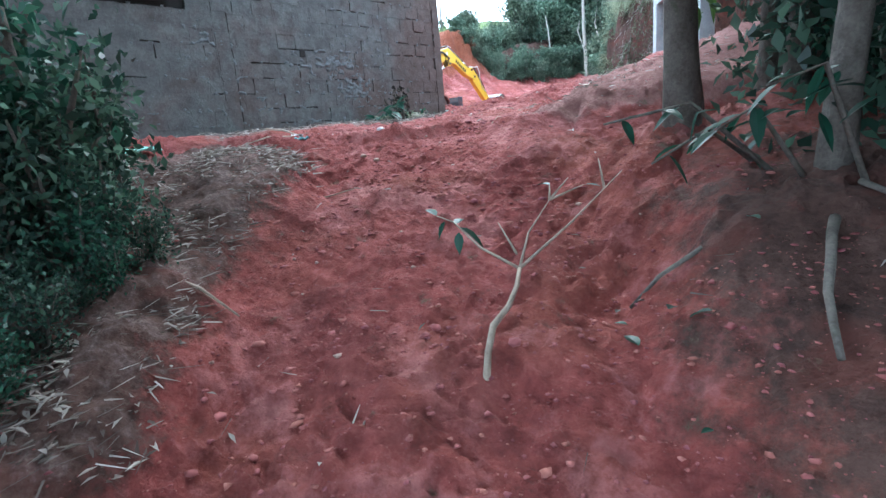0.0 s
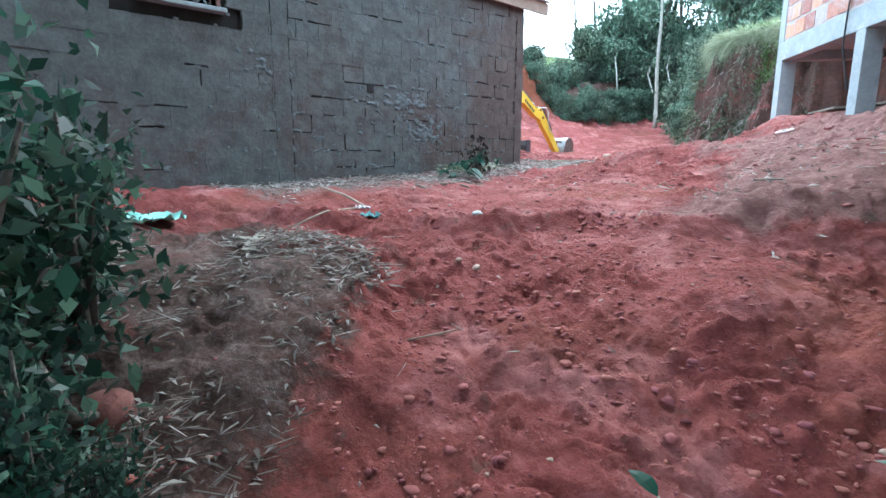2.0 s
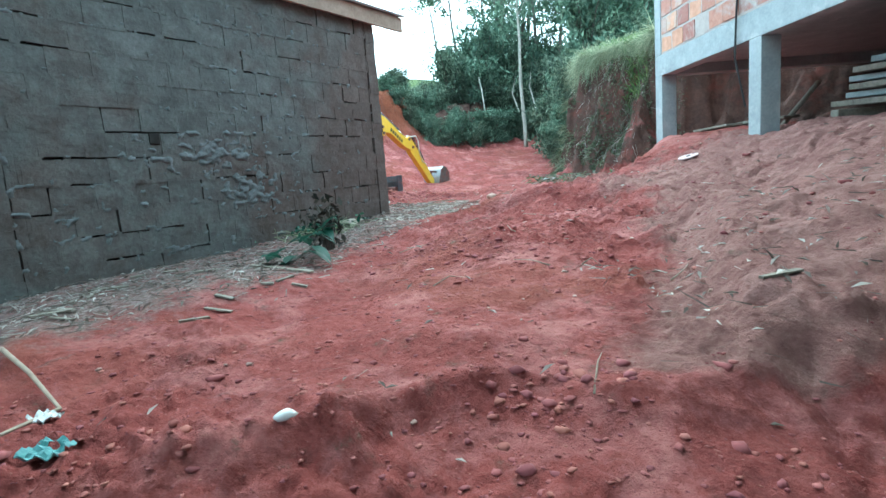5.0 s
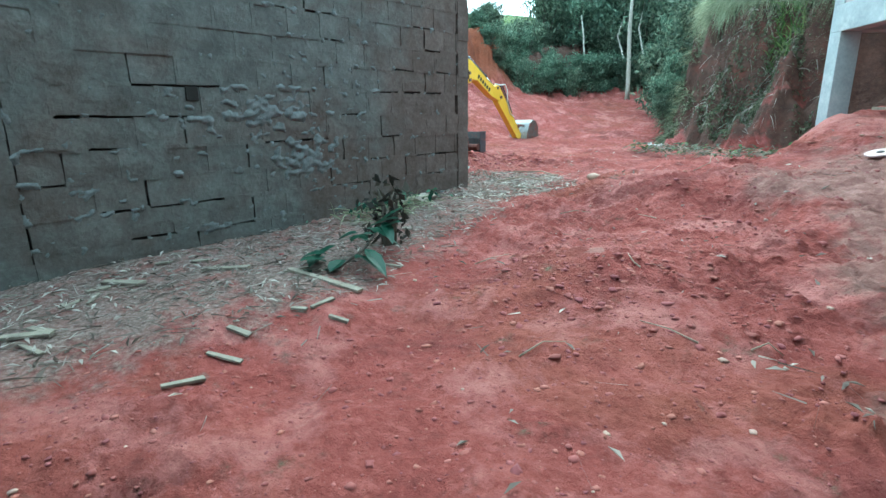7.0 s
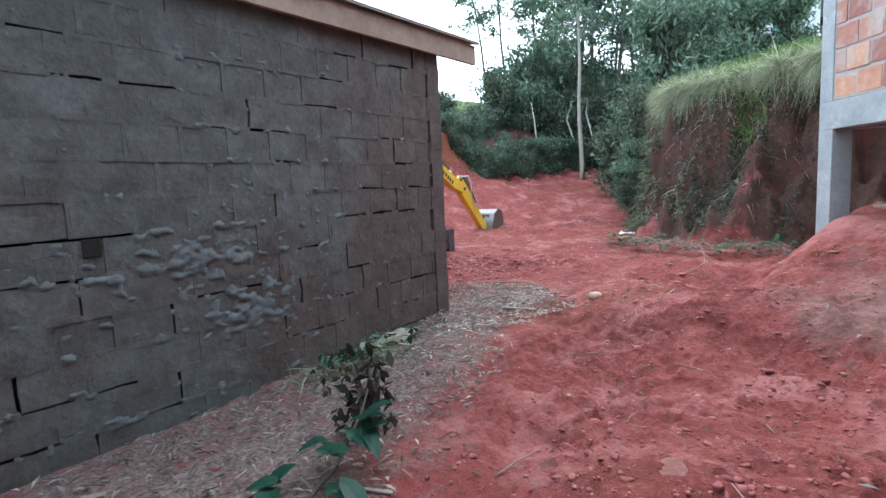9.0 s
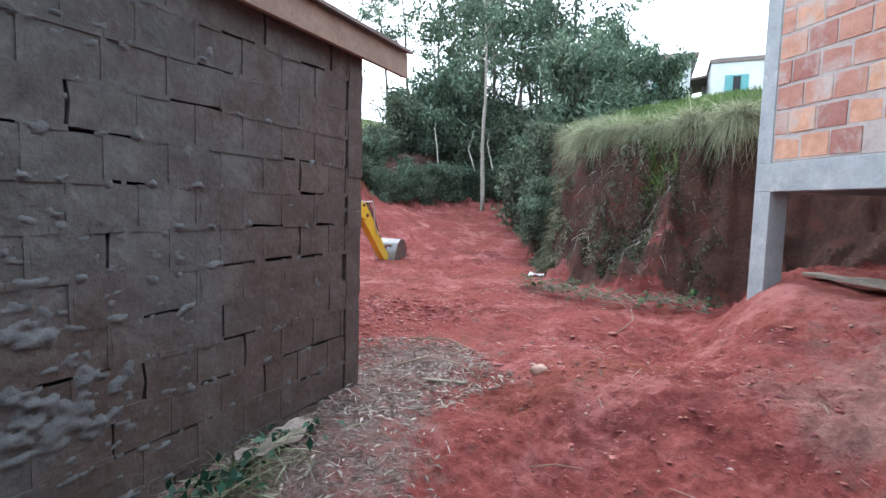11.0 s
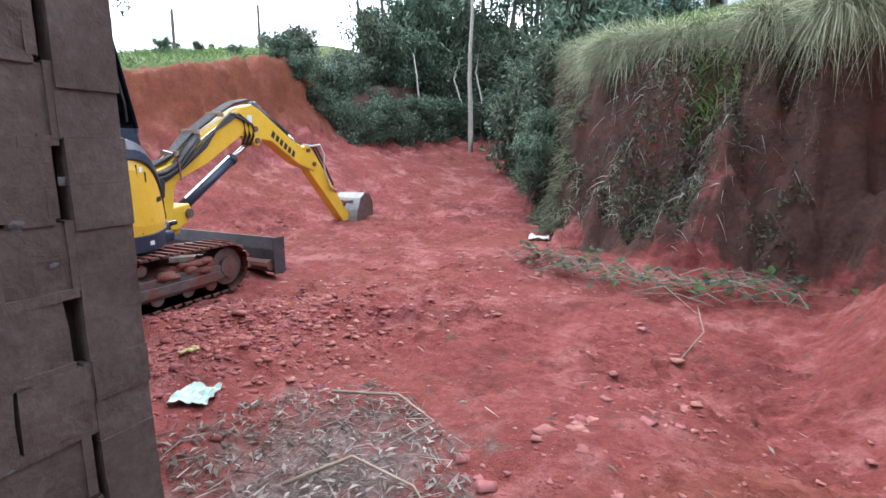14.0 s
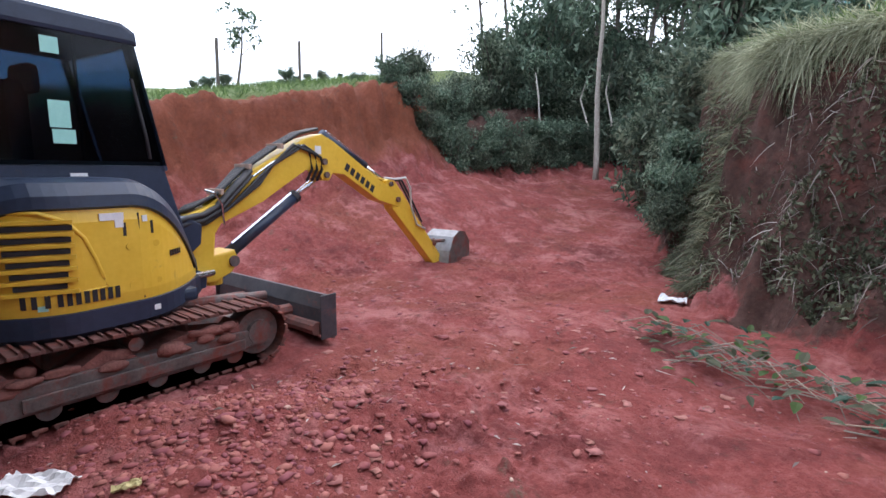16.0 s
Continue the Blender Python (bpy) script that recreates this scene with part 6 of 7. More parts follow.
def loose_earth():
    # fine crumbs, many and small where the earth was dug
    parts_v, parts_f, base = [], [], 0
    for n, lo, hi, va, vb, small, grow in ((26000, 0.4, 7.2, -1.5, 3.2, 0.0045, 0.020), (15000, 7.0, 13.0, -0.6, 4.6, 0.005, 0.017), (6000, 13.0, 20.0, 0.5, 6.0, 0.007, 0.02)):
        x, y = scatter(n, lo, hi, va, vb)
        z, lit, gr, dry, r, s, v = ground_parts(x, y)
        dug = fbm(x * 0.7, y * 0.7, 3, 61) + 0.5 * fbm(x * 2.6, y * 2.6, 2, 63)
        rim = v - 0.75 - np.clip(0.62 * (s - 4.6), 0, 1.75)
        dug = np.maximum(dug, 0.3 * ss(2.9, 2.0, s)) - 0.95 * ss(-0.1, 0.3, rim) * ss(4.2, 4.6, s) * (1 - ss(9.5, 11, s))
        keep = free_of_things(x, y) & (NR.uniform(-0.75, 0.45, n) < dug) & (lit < 0.55)
        x, y = x[keep], y[keep]
        size = 0.62 * (small + grow * NR.uniform(0, 1, len(x)) ** 4.5)
        v1, f1 = lump_cloud(x, y, size, 0.5, 0.55, rough=0.45, tmpl=LUMP)
        parts_v.append(v1)
        parts_f.append(f1 + base)
        base += len(v1)
    # the loose spoil beside the machine's track
    x, y = -8.25 + 0.42 * NR.normal(size=2600), 9.2 + 0.75 * NR.normal(size=2600)
    keep = free_of_things(x, y) & (x < -7.2)
    x, y = x[keep], y[keep]
    v1, f1 = lump_cloud(x, y, 0.006 + 0.030 * NR.uniform(0, 1, len(x)) ** 3.5, 0.55, 0.5, rough=0.45, tmpl=LUMP)
    parts_v.append(v1)
    parts_f.append(f1 + base)
    base += len(v1)
    # loose spoil on the ramp, along the lip of its crest and on the mound in the track
    for n, sc, vc, ds, dv, grow in ((2000, 3.0, 0.0, 0.9, 0.55, 0.034), (520, 4.62, 0.2, 0.12, 0.8, 0.036), (1100, 6.95, 0.85, 0.55, 0.5, 0.030), (700, 6.6, 2.1, 0.8, 0.3, 0.030), (900, 8.9, 2.5, 0.7, 0.5, 0.028), (900, 15.0, 2.4, 1.6, 0.9, 0.05)):
        s, w = sc + ds * NR.normal(size=n), vc + dv * NR.normal(size=n)
        x, y = (w - s) * 0.70711, (w + s) * 0.70711
        keep = free_of_things(x, y) & (fbm(x * 2.1, y * 2.1, 3, 35) > -0.15) & (s > 1.0) & (ground_parts(x, y)[1] < 0.4)
        x, y = x[keep], y[keep]
        v1, f1 = lump_cloud(x, y, 0.005 + 0.72 * grow * NR.uniform(0, 1, len(x)) ** 4.0, 0.55, 0.5, rough=0.45, tmpl=LUMP)
        parts_v.append(v1)
        parts_f.append(f1 + base)
        base += len(v1)
    tagged(new("loose_clods", bare_earth(array_mesh("loose_clods", np.concatenate(parts_v), np.concatenate(parts_f), LIGHTENED_DRY_CLOD))), "crumbled red earth clods strewn over the track", "earth", kind="stuff")
    x, y = scatter(260, 1.5, 14, -2.0, 4.5)
    keep = free_of_things(x, y)
    x, y = x[keep], y[keep]
    v1, f1 = lump_cloud(x, y, 0.005 + 0.012 * NR.uniform(0, 1, len(x)) ** 2)
    tagged(new("pebbles", array_mesh("pebbles", v1, f1, STONE)), "small pale stones scattered on the red earth", "stones", kind="stuff")
    # flat slabs pressed and broken by the tracks
    x, y = scatter(1700, 8.5, 17.5, 0.2, 4.4)
    keep = free_of_things(x, y) & (fbm(x * 0.9, y * 0.9, 2, 19) > 0.0) & (ground_parts(x, y)[1] < 0.4)
    x, y = x[keep], y[keep]
    v1, f1 = lump_cloud(x, y, 0.012 + 0.034 * NR.uniform(0, 1, len(x)) ** 2.4, 0.22, 0.35, rough=0.3, tmpl=CRUMB)
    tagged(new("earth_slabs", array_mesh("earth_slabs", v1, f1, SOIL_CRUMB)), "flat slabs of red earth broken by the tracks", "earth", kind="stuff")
    # the larger clods
    rs = np.random.RandomState(12)
    x, y = scatter(110, 1.2, 15, -1.2, 4.2, rs)
    keep = free_of_things(x, y)
    v0, f0 = CRUMB
    for i in np.nonzero(keep)[0]:
        size = 0.016 + 0.026 * rs.uniform() ** 2.5
        d = 1 + 0.2 * rs.normal(size=(len(v0), 1))
        v = v0 * d * size * np.array((rs.uniform(0.8, 1.5), rs.uniform(0.8, 1.3), rs.uniform(0.35, 0.65)))
        o = new("earth_clod", bare_earth(array_mesh("earth_clod", v, f0, LIGHTENED_DRY_CLOD)))
        o.matrix_world = Matrix.Translation((x[i], y[i], float(full_z(x[i:i + 1], y[i:i + 1])[0]) + size * 0.08)) @ Matrix.Rotation(rs.uniform(0, 6.28), 4, "Z")
        tagged(o, "crumbly clod of red earth on the track", "clod", "larger clods of earth")


def stone(x, y, size, label, mat):
    rs = np.random.RandomState(int(abs(x * 91 + y * 37)) + 5)
    v0, f0 = template_ico(2)
    v = v0 * (1 + 0.13 * rs.normal(size=(len(v0), 1))) * np.array(size)
    o = new("stone", array_mesh("stone", v, f0, mat))
    o.matrix_world = Matrix.Translation((x, y, gz2(x, y) + size[2] * 0.35)) @ Matrix.Rotation(rs.uniform(0, 6), 4, "Z")
    return tagged(o, label, "stone", "stones on the track")


def gz2(x, y):
    return float(full_z(np.array([x]), np.array([y]))[0])


loose_earth()
stone(-3.2, 2.62, (0.028, 0.024, 0.02), "small pale stone on the red earth", STONE)
stone(-3.28, 2.55, (0.03, 0.02, 0.015), "small pale stone on the red earth", STONE)
stone(-3.61, 3.04, (0.04, 0.022, 0.02), "white chipped stone on the crest", WHITE)
stone(-5.66, 8.15, (0.08, 0.06, 0.045), "dusty pale stone in the track", STONE)
stone(-4.27, 5.62, (0.14, 0.10, 0.012), "flat slab of red earth on the mound", CLOD)
stone(-3.05, 0.72, (0.10, 0.09, 0.08), "round lump of red earth by the litter", CLOD)


def litter():
    """Dry leaves, straw and chips on the littered strips."""
    spans = [(11000, 0.3, 4.8, -3.0, -0.85), (11000, 3.4, 9.9, -3.6, 0.8), (5200, 9.6, 12.0, 0.0, 2.2), (500, 1.0, 14, -1.2, 4.4), (260, 4.5, 6.0, 1.2, 3.2)]
    P = []
    for n, a, b, c, d in spans:
        x, y = scatter(n, a, b, c, d)
        lit = ground_parts(x, y)[1]
        strip = n in (500, 260)
        k = free_of_things(x, y) & ((lit + 0.22 * fbm(x * 2.5, y * 2.5, 2, 33) > 0.29) | strip)
        P.append(np.column_stack((x[k], y[k])))
    P = np.concatenate(P)
    z = full_z(P[:, 0], P[:, 1])
    pts = np.column_stack((P, z + NR.uniform(0.004, 0.03, len(P))))
    v, f = leaf_quads(pts[::2], 0.062, 0.26, 0.0, NR, 0.7)
    tagged(new("leaf_litter", array_mesh("leaf_litter", v, f, LEAF_DRY)), "dry brown and pale fallen leaves on the earth", "litter", kind="stuff")
    q = pts[1::2]
    way = np.column_stack((NR.normal(size=(len(q), 2)), NR.normal(size=len(q)) * 0.10))
    v, f = blades(q, way, 0.12, 0.006, 0.0)
    tagged(new("straw", array_mesh("straw", v, f, LEAF_DRY)), "dry straw and stalks strewn on the earth", "litter", kind="stuff")


litter()


def chip(a, b, w, h, label, mat=OLD_WOOD, name="plank", group="scrap wood"):
    """A splintered board or stick lying between two places."""
    a, b = Vector((*a, gz2(*a) + h)), Vector((*b, gz2(*b) + h))
    d = b - a
    ln = d.length
    bm = cube((0, 0, 0), (ln, w, h), min(w, h) * 0.2)
    for vv in bm.verts:
        vv.co.y *= 1 + 0.25 * math.sin(vv.co.x * 9)
    m = Matrix.Translation((a + b) / 2) @ d.to_track_quat("X", "Z").to_matrix().to_4x4()
    return thing(name, bm, mat, m, label, "wood", group)


chip((-4.30, 1.52), (-3.85, 1.62), 0.05, 0.015, "pale splintered board on the dry litter")
chip((-4.12, 1.72), (-3.78, 1.50), 0.06, 0.018, "pale splintered board on the dry litter")
chip((-5.75, 4.42), (-5.20, 4.55), 0.045, 0.02, "grey strip of wood on the litter by the wall")
chip((-6.3, 4.1), (-6.05, 4.3), 0.05, 0.015, "pale wood chip on the litter by the wall")
chip((-6.6, 3.6), (-6.35, 3.75), 0.06, 0.02, "pale wood chip on the litter by the wall")
chip((-5.9, 3.0), (-5.75, 3.2), 0.05, 0.015, "pale wood chip on the litter by the wall")
chip((-6.55, 7.85), (-6.22, 7.98), 0.05, 0.015, "pale wood chip in the corner litter")
crng = random.Random(31)
for k in range(34):
    x, y = crng.uniform(-6.8, -4.9), crng.uniform(2.6, 6.6)
    if y > 5 and x > -6.1:
        continue
    a, ln = crng.uniform(0, 3.14), crng.uniform(0.06, 0.18)
    chip((x, y), (x + ln * math.cos(a), y + ln * math.sin(a)), crng.uniform(0.018, 0.045), crng.uniform(0.008, 0.016), "small pale wood chip on the litter by the wall", group="wood chips by the wall")


def stick(pts, r, label, mat=TWIG, group="sticks on the ground"):
    q = [(x, y, gz2(x, y) + r + dz) for x, y, dz in pts]
    o = Vector(q[0])
    n = len(q)
    return thing("stick", tube(bmesh.new(), [tuple(Vector(p) - o) for p in q], [r * (1 - 0.6 * i / (n - 1)) for i in range(n)], 7), mat, Matrix.Translation(o), label, "stick", group, smooth=True)


stick([(-5.2, 2.72, 0.02), (-4.8, 2.70, 0.05), (-4.45, 2.68, 0.02), (-4.3, 2.25, 0.03), (-4.1, 1.85, 0.02)], 0.011, "bent dry stick lying across the litter")
stick([(-2.5, 0.55, 0.01), (-2.25, 0.70, 0.03), (-2.1, 0.8, 0.01)], 0.012, "dry stick at the foot of the ramp")
stick([(-2.95, 1.9, 0.01), (-2.8, 2.1, 0.02)], 0.006, "thin pale straw on the red earth")
stick([(-7.2, 8.75, 0.02), (-6.8, 8.85, 0.05), (-6.5, 8.7, 0.02), (-6.62, 8.45, 0.01)], 0.010, "curved pale twig in the corner litter")
stick([(-6.9, 8.0, 0.01), (-6.7, 8.25, 0.05), (-6.35, 8.2, 0.03), (-6.15, 8.05, 0.0)], 0.011, "curved pale twig in the corner litter")
stick([(-6.45, 7.7, 0.0), (-6.3, 7.95, 0.02)], 0.008, "short twig in the corner litter")
stick([(-5.35, 10.2, 0.0), (-5.2, 10.55, 0.10), (-5.25, 10.75, 0.22)], 0.007, "thin dry stalk leaning on the earth")
for k in range(16):
    x, y, a, ln = crng.uniform(-6.4, -2.2), crng.uniform(3.4, 8.5), crng.uniform(0, 3.14), crng.uniform(0.1, 0.3)
    if x < -4.8 and y < 5:
        continue
    stick([(x, y, 0.0), (x + ln * 0.5 * math.cos(a), y + ln * 0.5 * math.sin(a), 0.02), (x + ln * math.cos(a), y + ln * math.sin(a), 0.0)], 0.0045, "thin dry stalk on the red earth", group="dry stalks on the track")


# brush heap at the foot of the bank
def brush_heap():
    t = empty("brush_heap", Matrix.Translation((-5.9, 12.2, gz(-5.9, 12.2))), "heap of cut green branches and pale stalks on the earth", "brush heap")
    o = t.matrix_world.translation.copy()
    rng = random.Random(17)
    for k in range(70):
        f = rng.random()
        x, y = -7.0 + 2.6 * f + rng.gauss(0, 0.15), 12.75 - 0.9 * math.sin(f * 2.6) + rng.gauss(0, 0.22)
        a, ln = rng.gauss(-0.45, 0.4), rng.uniform(0.3, 0.8)
        z = gz(x, y) + rng.uniform(0.03, 0.16)
        dx, dy = ln * math.cos(a) / 2, ln * math.sin(a) / 2
        pts = [Vector((x - dx, y - dy, gz(x - dx, y - dy) + 0.03)) - o, Vector((x, y, z + 0.05)) - o, Vector((x + dx, y + dy, gz(x + dx, y + dy) + rng.uniform(0.02, 0.14))) - o]
        part("stalk", tube(bmesh.new(), pts, [0.006, 0.005, 0.0025], 5), OLD_WOOD if k % 4 else TWIG, t)
    for k in range(295):
        f = rng.random()
        x, y = -7.1 + 2.8 * f + rng.gauss(0, 0.22), 12.72 - 0.95 * math.sin(f * 2.6) + rng.gauss(0, 0.28)
        ln = rng.uniform(0.07, 0.15) if k > 12 else rng.uniform(0.16, 0.22)
        part("leaf", broad_leaf(bmesh.new(), Vector((x, y, gz(x, y) + rng.uniform(0.04, 0.20))) - o, (rng.gauss(0, 1), rng.gauss(0, 1), rng.uniform(-0.2, 0.6)), ln, ln * 0.5), (LEAF_WEED, LEAF_WEED, GRASS_GREEN, LEAF_WEED, LEAF_FRESH)[k % 5], t)


brush_heap()


# rags, papers and other rubbish
def crumpled(name, x, y, w, d, h, mat, label, category, seed, rot=0.0):
    rs = np.random.RandomState(seed)
    bm = bmesh.new()
    bmesh.ops.create_grid(bm, x_segments=12, y_segments=9, size=0.5)
    for vv in bm.verts:
        q = vv.co.copy()
        vv.co = Vector((q.x * w, q.y * d, h * (0.5 + 0.5 * noise.noise(Vector((q.x * 4 + seed, q.y * 4, 0.3)))) + 0.25 * h * noise.noise(Vector((q.x * 11, q.y * 11, seed)))))
    bmesh.ops.solidify(bm, geom=bm.faces[:], thickness=0.004)
    return thing(name, bm, mat, Matrix.Translation((x, y, gz2(x, y))) @ Matrix.Rotation(rot, 4, "Z"), label, category)


RAGM = plain("dirty_cloth", (0.27, 0.22, 0.19), (0.46, 0.39, 0.35), 10, (0.8, 0.95), 0.4, 0.006)
crumpled("rag", -6.78, 6.45, 0.16, 0.62, 0.12, RAGM, "crumpled dirty pale cloth at the foot of the wall", "rag", 2)
crumpled("paper", -7.82, 8.32, 0.22, 0.20, 0.07, plain("pale_green_plastic", (0.45, 0.62, 0.56), (0.58, 0.74, 0.68), 9), "crumpled pale green packaging on the litter", "packaging", 5, 0.4)
crumpled("plastic_bag", -8.60, 8.35, 0.34, 0.16, 0.08, WHITE, "torn white plastic bag on the earth", "plastic bag", 7, 0.6)
crumpled("plastic_bag", -7.33, 13.9, 0.30, 0.18, 0.10, WHITE, "torn white plastic bag beside the brush heap", "plastic bag", 9, 0.2)
crumpled("plastic_sheet", -4.95, 1.25, 0.5, 0.22, 0.09, MINT, "crumpled mint plastic sheet on the litter", "plastic sheet", 12, 0.9)
crumpled("paper_scrap", -4.40, 2.62, 0.10, 0.07, 0.04, WHITE, "white paper scrap by the dry stick", "paper scrap", 13, 0.2)
crumpled("paper_scrap", -8.2, 8.6, 0.12, 0.05, 0.04, plain("yellowed_paper", (0.42, 0.36, 0.16), (0.55, 0.48, 0.24), 9), "yellowed paper scrap on the litter", "paper scrap", 15, 1.2)


def disc_lid():
    bm = tube(bmesh.new(), [(0, 0, 0), (0, 0, 0.012)], 0.105, 28)
    t = empty("plastic_disc", Matrix.Translation((-3.28, 8.44, gz2(-3.28, 8.44) + 0.02)) @ pose(0, 0, 0, 12, -10, 0), "faded pink plastic disc with a dark centre", "plastic disc")
    part("disc", bm, PINK, t)
    part("hub", tube(bmesh.new(), [(0, 0, 0.008), (0, 0, 0.018)], 0.026, 16), INK, t, "dark hub")


disc_lid()

# boards and pipes stored below the brick building
B2 = building_2.matrix_world


def stored(name, a, d, z, size, rot, mat, label, tilt=0.0):
    p = B2 @ Vector((a, d, 0))
    bm = cube((0, 0, 0), size, min(size) * 0.12)
    return thing(name, bm, mat, Matrix.Translation((p.x, p.y, z)) @ Matrix.Rotation(rot, 4, "Z") @ Matrix.Rotation(tilt, 4, "Y"), label, "board", "boards stored under the building")


ang = math.atan2(ALONG.y, ALONG.x)
for k in range(3):
    p = B2 @ Vector((0.62 + 0.5 * k, 0.55 + 0.15 * k, 0))
    stored("board", 0.75 + 0.35 * k, 0.50 + 0.12 * k, gz(p.x, p.y) + 0.05 + 0.035 * k, (1.1 - 0.2 * k, 0.22, 0.03), ang + 0.15 * (k - 1), OLD_WOOD, "grey weathered board lying below the building")
PALE_SHEET = plain("pale_sheet", (0.24, 0.28, 0.29), (0.38, 0.42, 0.43), 6, (0.6, 0.85), 0.2, 0.004)
for k in range(6):
    stored("stored_sheet", 3.55 + 0.08 * k, 0.95 + 0.07 * (k % 2), 2.82 + 0.072 * k, (2.3 - 0.13 * (k % 3), 0.50, 0.055), ang + 0.03 * (k - 2), PALE_SHEET if k % 2 else OLD_WOOD, "pale board stacked under the building", 0.05)
for a in (2.7, 4.3):
    p = B2 @ Vector((a, 0.8, 0))
    lo = gz(p.x, p.y) - 0.1
    stored("trestle", a, 0.8, (lo + 2.80) / 2, (0.10, 0.5, 2.80 - lo), ang, OLD_WOOD, "rough timber trestle under the stacked boards")
p = B2 @ Vector((1.75, 0.7, 0))
thing("prop", tube(bmesh.new(), [(0.35, 0.2, 0.5), (0, 0, 0.02)], 0.03, 8), OLD_WOOD, Matrix.Translation((p.x, p.y, gz(p.x, p.y))), "short leaning timber prop below the building", "prop")
part("cable", tube(bmesh.new(), [(2.02, -0.02, 6.4), (2.05, -0.03, 4.6), (2.0, -0.03, 3.95), (1.98, -0.03, 3.5), (2.05, 0.05, 2.95)], 0.012, 6), RUBBER, building_2, "hanging black cable")


# houses on the hill
def hill_house(x, y, z, w, d, h, rot, roof, label):
    t = empty("house", Matrix.Translation((x, y, z)) @ Matrix.Rotation(rot, 4, "Z"), label, "house", "houses on the hill")
    part("wall", cube((0, 0, h / 2 - 1.5), (w, d, h + 3), 0.02), HOUSE_WHITE, t, "whitewashed wall")
    part("roof", cube((0, 0, h + 0.12), (w + roof, d + roof, 0.24), 0.03), ROOFTILE, t, "flat dark roof edge")
    part("parapet", cube((0, -0.2, h + 0.34), (w * 0.9, d * 0.8, 0.2), 0.03), HOUSE_WHITE, t)
    n = max(1, int(w / 2.6))
    for k in range(n):
        wx = -w / 2 + w * (k + 0.5) / n
        win = part("window", cube((wx, -d / 2 - 0.01, h * 0.55), (1.15, 0.08, 1.15), 0.02), SHUTTER, t, "teal shuttered window")
        part("pane", cube((wx, -d / 2 - 0.055, h * 0.55), (0.36, 0.02, 0.98)), INK, win)
        for sx in (-0.39, 0.39):
            part("shutter", cube((wx + sx, -d / 2 - 0.07, h * 0.55), (0.36, 0.03, 1.05), 0.01), SHUTTER, win)
    return t


hill_house(-1.9, 40, 9.0, 5.2, 6, 2.8, 0.05, 0.15, "small white house with teal shuttered windows on the hill")
hill_house(-8.4, 40, 8.8, 5.6, 6, 3.5, 0.08, 0.7, "white house with a flat dark roof on the hill")
thing("shed_roof", cube((0, 0, 0), (1.9, 4, 0.14), 0.02), ROOFTILE, Matrix.Translation((-5.0, 41, 11.6)) @ Matrix.Rotation(radians(-8), 4, "Y"), "sloping sheet roof between two white houses", "roof")
for sx in (-5.4, -4.7):
    thing("shed_post", cube((0, 0, 0), (0.16, 0.16, 4.6), 0.01), HOUSE_WHITE, Matrix.Translation((sx, 41, 9.2)), "post under the sheet roof", "post", "shed posts")


def dry_tuft(x, y, w, n, seed):
    """Pulled-up weeds left in a tangle at the wall."""
    rs = np.random.RandomState(seed)
    q = np.column_stack((x + rs.normal(size=n) * 0.10, y + rs.normal(size=n) * w))
    pts = np.column_stack((q, full_z(q[:, 0], q[:, 1]) + rs.uniform(0, 0.10, n)))
    way = np.column_stack((rs.normal(size=(n, 2)), rs.uniform(-0.1, 0.6, n)))
    v, f = blades(pts, way, 0.24, 0.008, 0.3, rs)
    t = empty("weed_tangle", Matrix.Identity(4), "tangle of pulled-up dry weeds at the foot of the wall", "weeds")
    o = new("stalk", array_mesh("stalk", v, f, GRASS_DRY))
    o.parent = t
    o["kind"] = "stuff"
    v, f = leaf_quads(pts[: n // 3] + np.array((0, 0, 0.05)), 0.07, 0.5, 0.2, rs)
    o = new("foliage", array_mesh("foliage", v, f, LEAF_FRESH))
    o.parent = t


dry_tuft(-6.70, 6.05, 0.28, 320, 5)


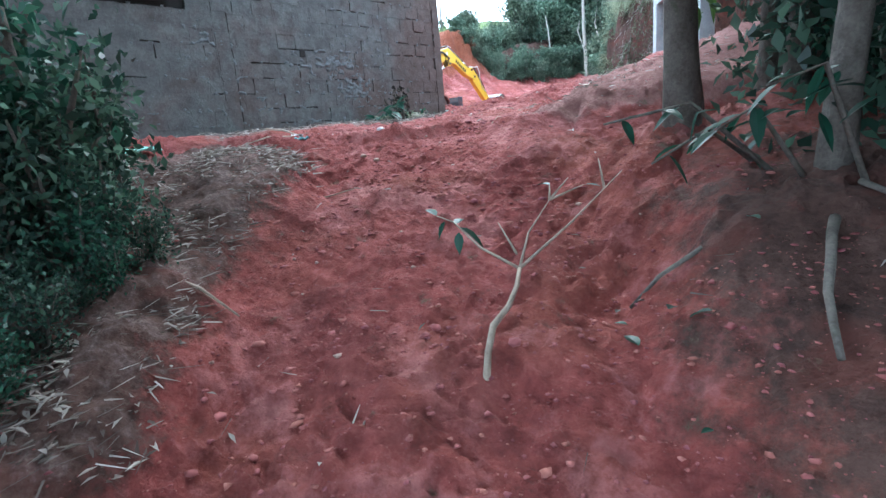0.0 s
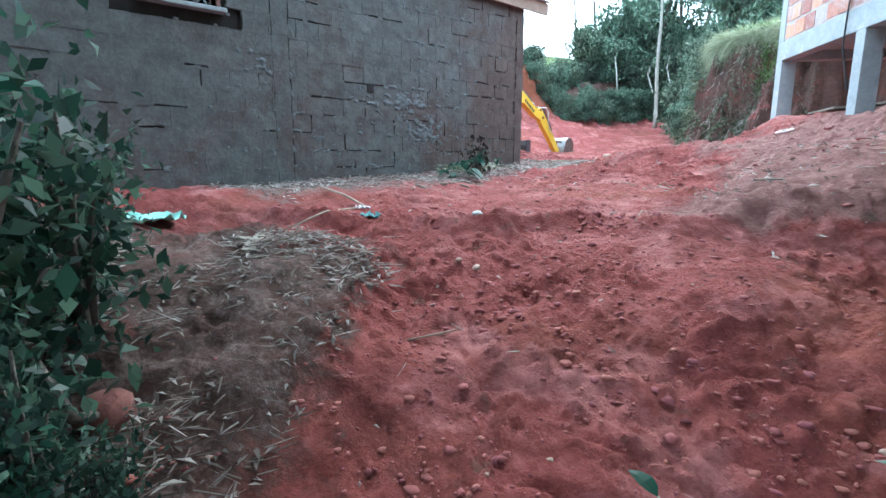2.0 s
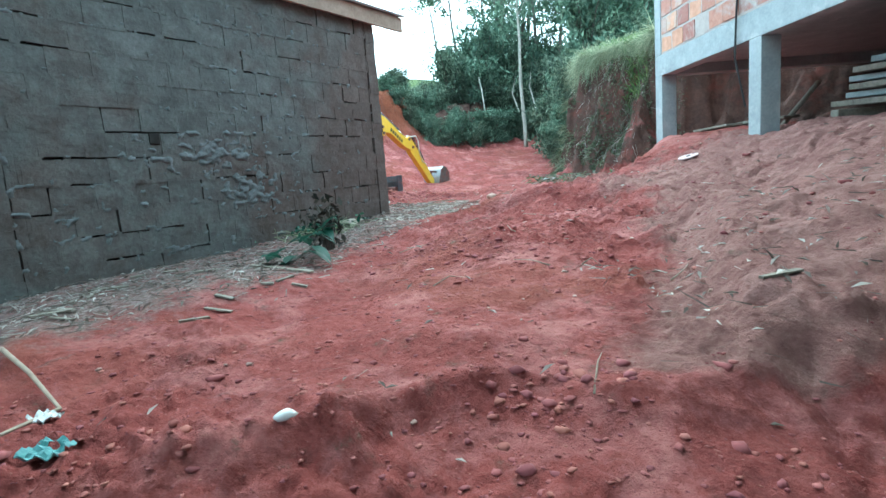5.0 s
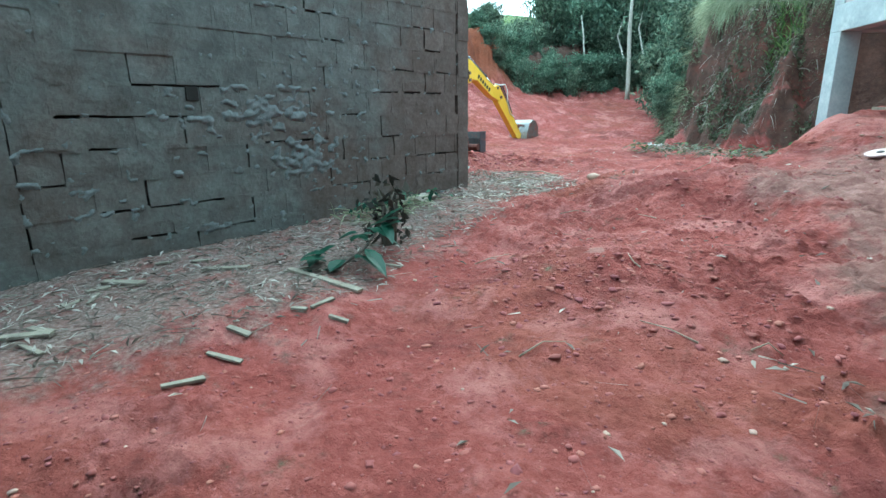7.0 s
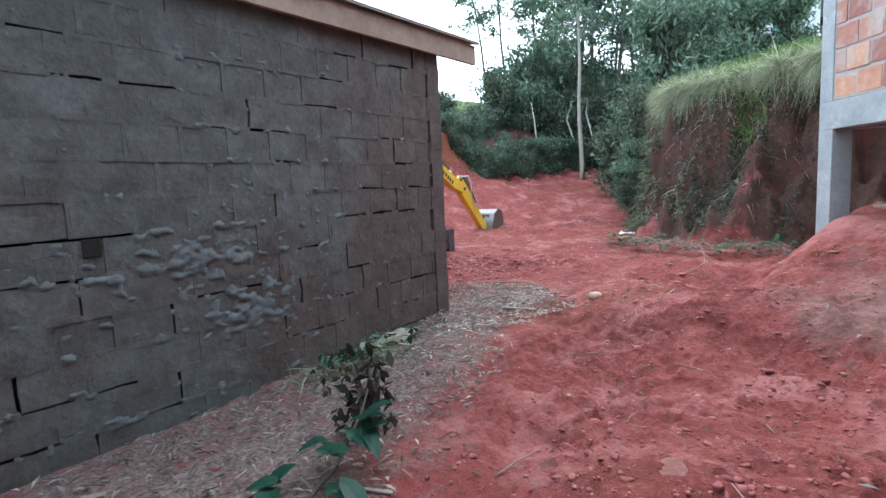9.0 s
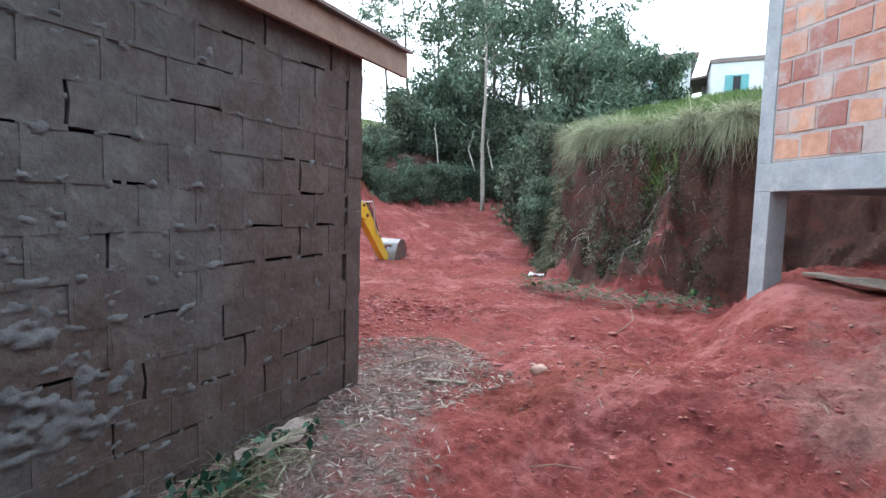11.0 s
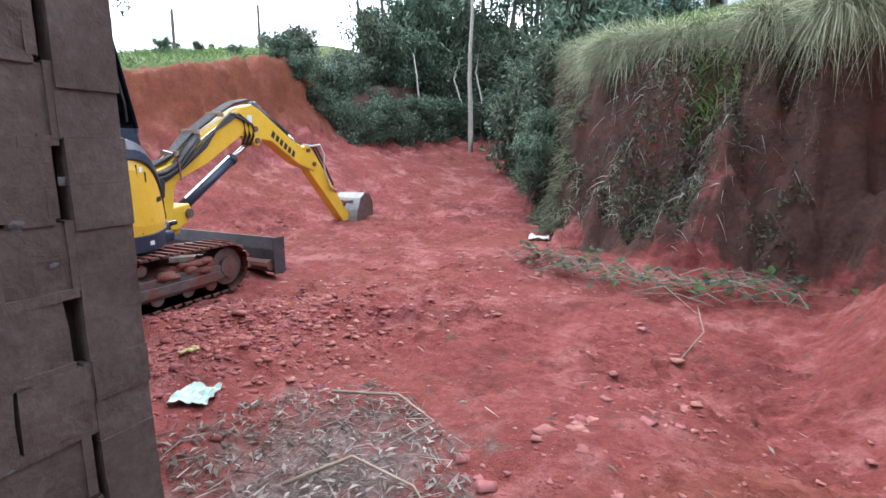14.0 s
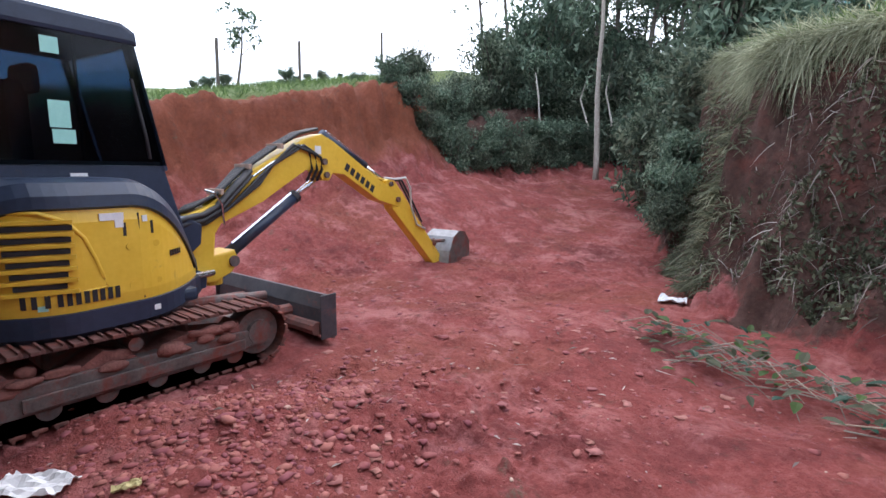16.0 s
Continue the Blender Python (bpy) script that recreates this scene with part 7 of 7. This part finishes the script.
# roots and leaves at the foot of the ramp, a board on the ledge
def root(pts, r, label):
    q = [(x, y, gz2(x, y) + dz) for x, y, dz in pts]
    o, n = Vector(q[0]), len(q)
    return thing("root", tube(bmesh.new(), [tuple(Vector(p) - o) for p in q], [r * (1 - 0.45 * i / (n - 1)) for i in range(n)], 8), BARK, Matrix.Translation(o), label, "root", "roots in the cut shoulder", smooth=True)


root([(-0.03, 2.25, 0.0), (-0.02, 2.12, 0.03), (0.0, 1.98, 0.045), (0.015, 1.85, 0.04), (0.05, 1.74, 0.04), (0.085, 1.64, 0.05)], 0.020, "thick pale root running down the cut shoulder")
root([(0.02, 2.45, 0.05), (0.16, 2.25, 0.10), (0.32, 2.12, 0.04)], 0.014, "crooked root in the cut shoulder")
root([(-0.45, 2.1, 0.02), (-0.6, 2.03, 0.05), (-0.72, 2.0, 0.01)], 0.012, "thin root in the cut shoulder")
root([(-3.05, 0.75, 0.0), (-2.95, 0.62, 0.12), (-3.0, 0.55, 0.3)], 0.025, "dark leaning stub beside the litter")
frng = random.Random(21)
for k, (x, y, ln) in enumerate(((-0.55, 1.70, 0.10), (-0.39, 1.79, 0.11), (0.02, 0.98, 0.07), (-1.04, 2.1, 0.05), (-0.47, 1.86, 0.09), (-0.65, 1.82, 0.06), (-0.76, 1.97, 0.05), (-0.3, 2.15, 0.08), (-0.2, 1.45, 0.05))):
    dry_one = k in (3, 6)
    thing("fallen_leaf", broad_leaf(bmesh.new(), (0, 0, 0), (frng.uniform(-1, 1), frng.uniform(-1, 1), 0.25), ln, ln * 0.55), LEAF_DRY if dry_one else LEAF_FRESH, Matrix.Translation((x, y, gz2(x, y) + 0.012)), "dry pinkish fallen leaf on the ramp" if dry_one else "green broad leaf fallen on the ramp", "leaf", "fallen leaves on the ramp")
chip((-2.35, 4.45), (-2.22, 4.62), 0.03, 0.012, "pale wood chip on the earth ledge")
crumpled("plastic_scrap", -4.19, 2.55, 0.13, 0.10, 0.06, plain("teal_plastic", (0.13, 0.30, 0.30), (0.22, 0.42, 0.42), 9), "crumpled dull teal plastic scrap by the litter", "plastic scrap", 17, 0.5)


# ---- masonry units ----
blocks_of(house_1)
bricks_of(building_2)
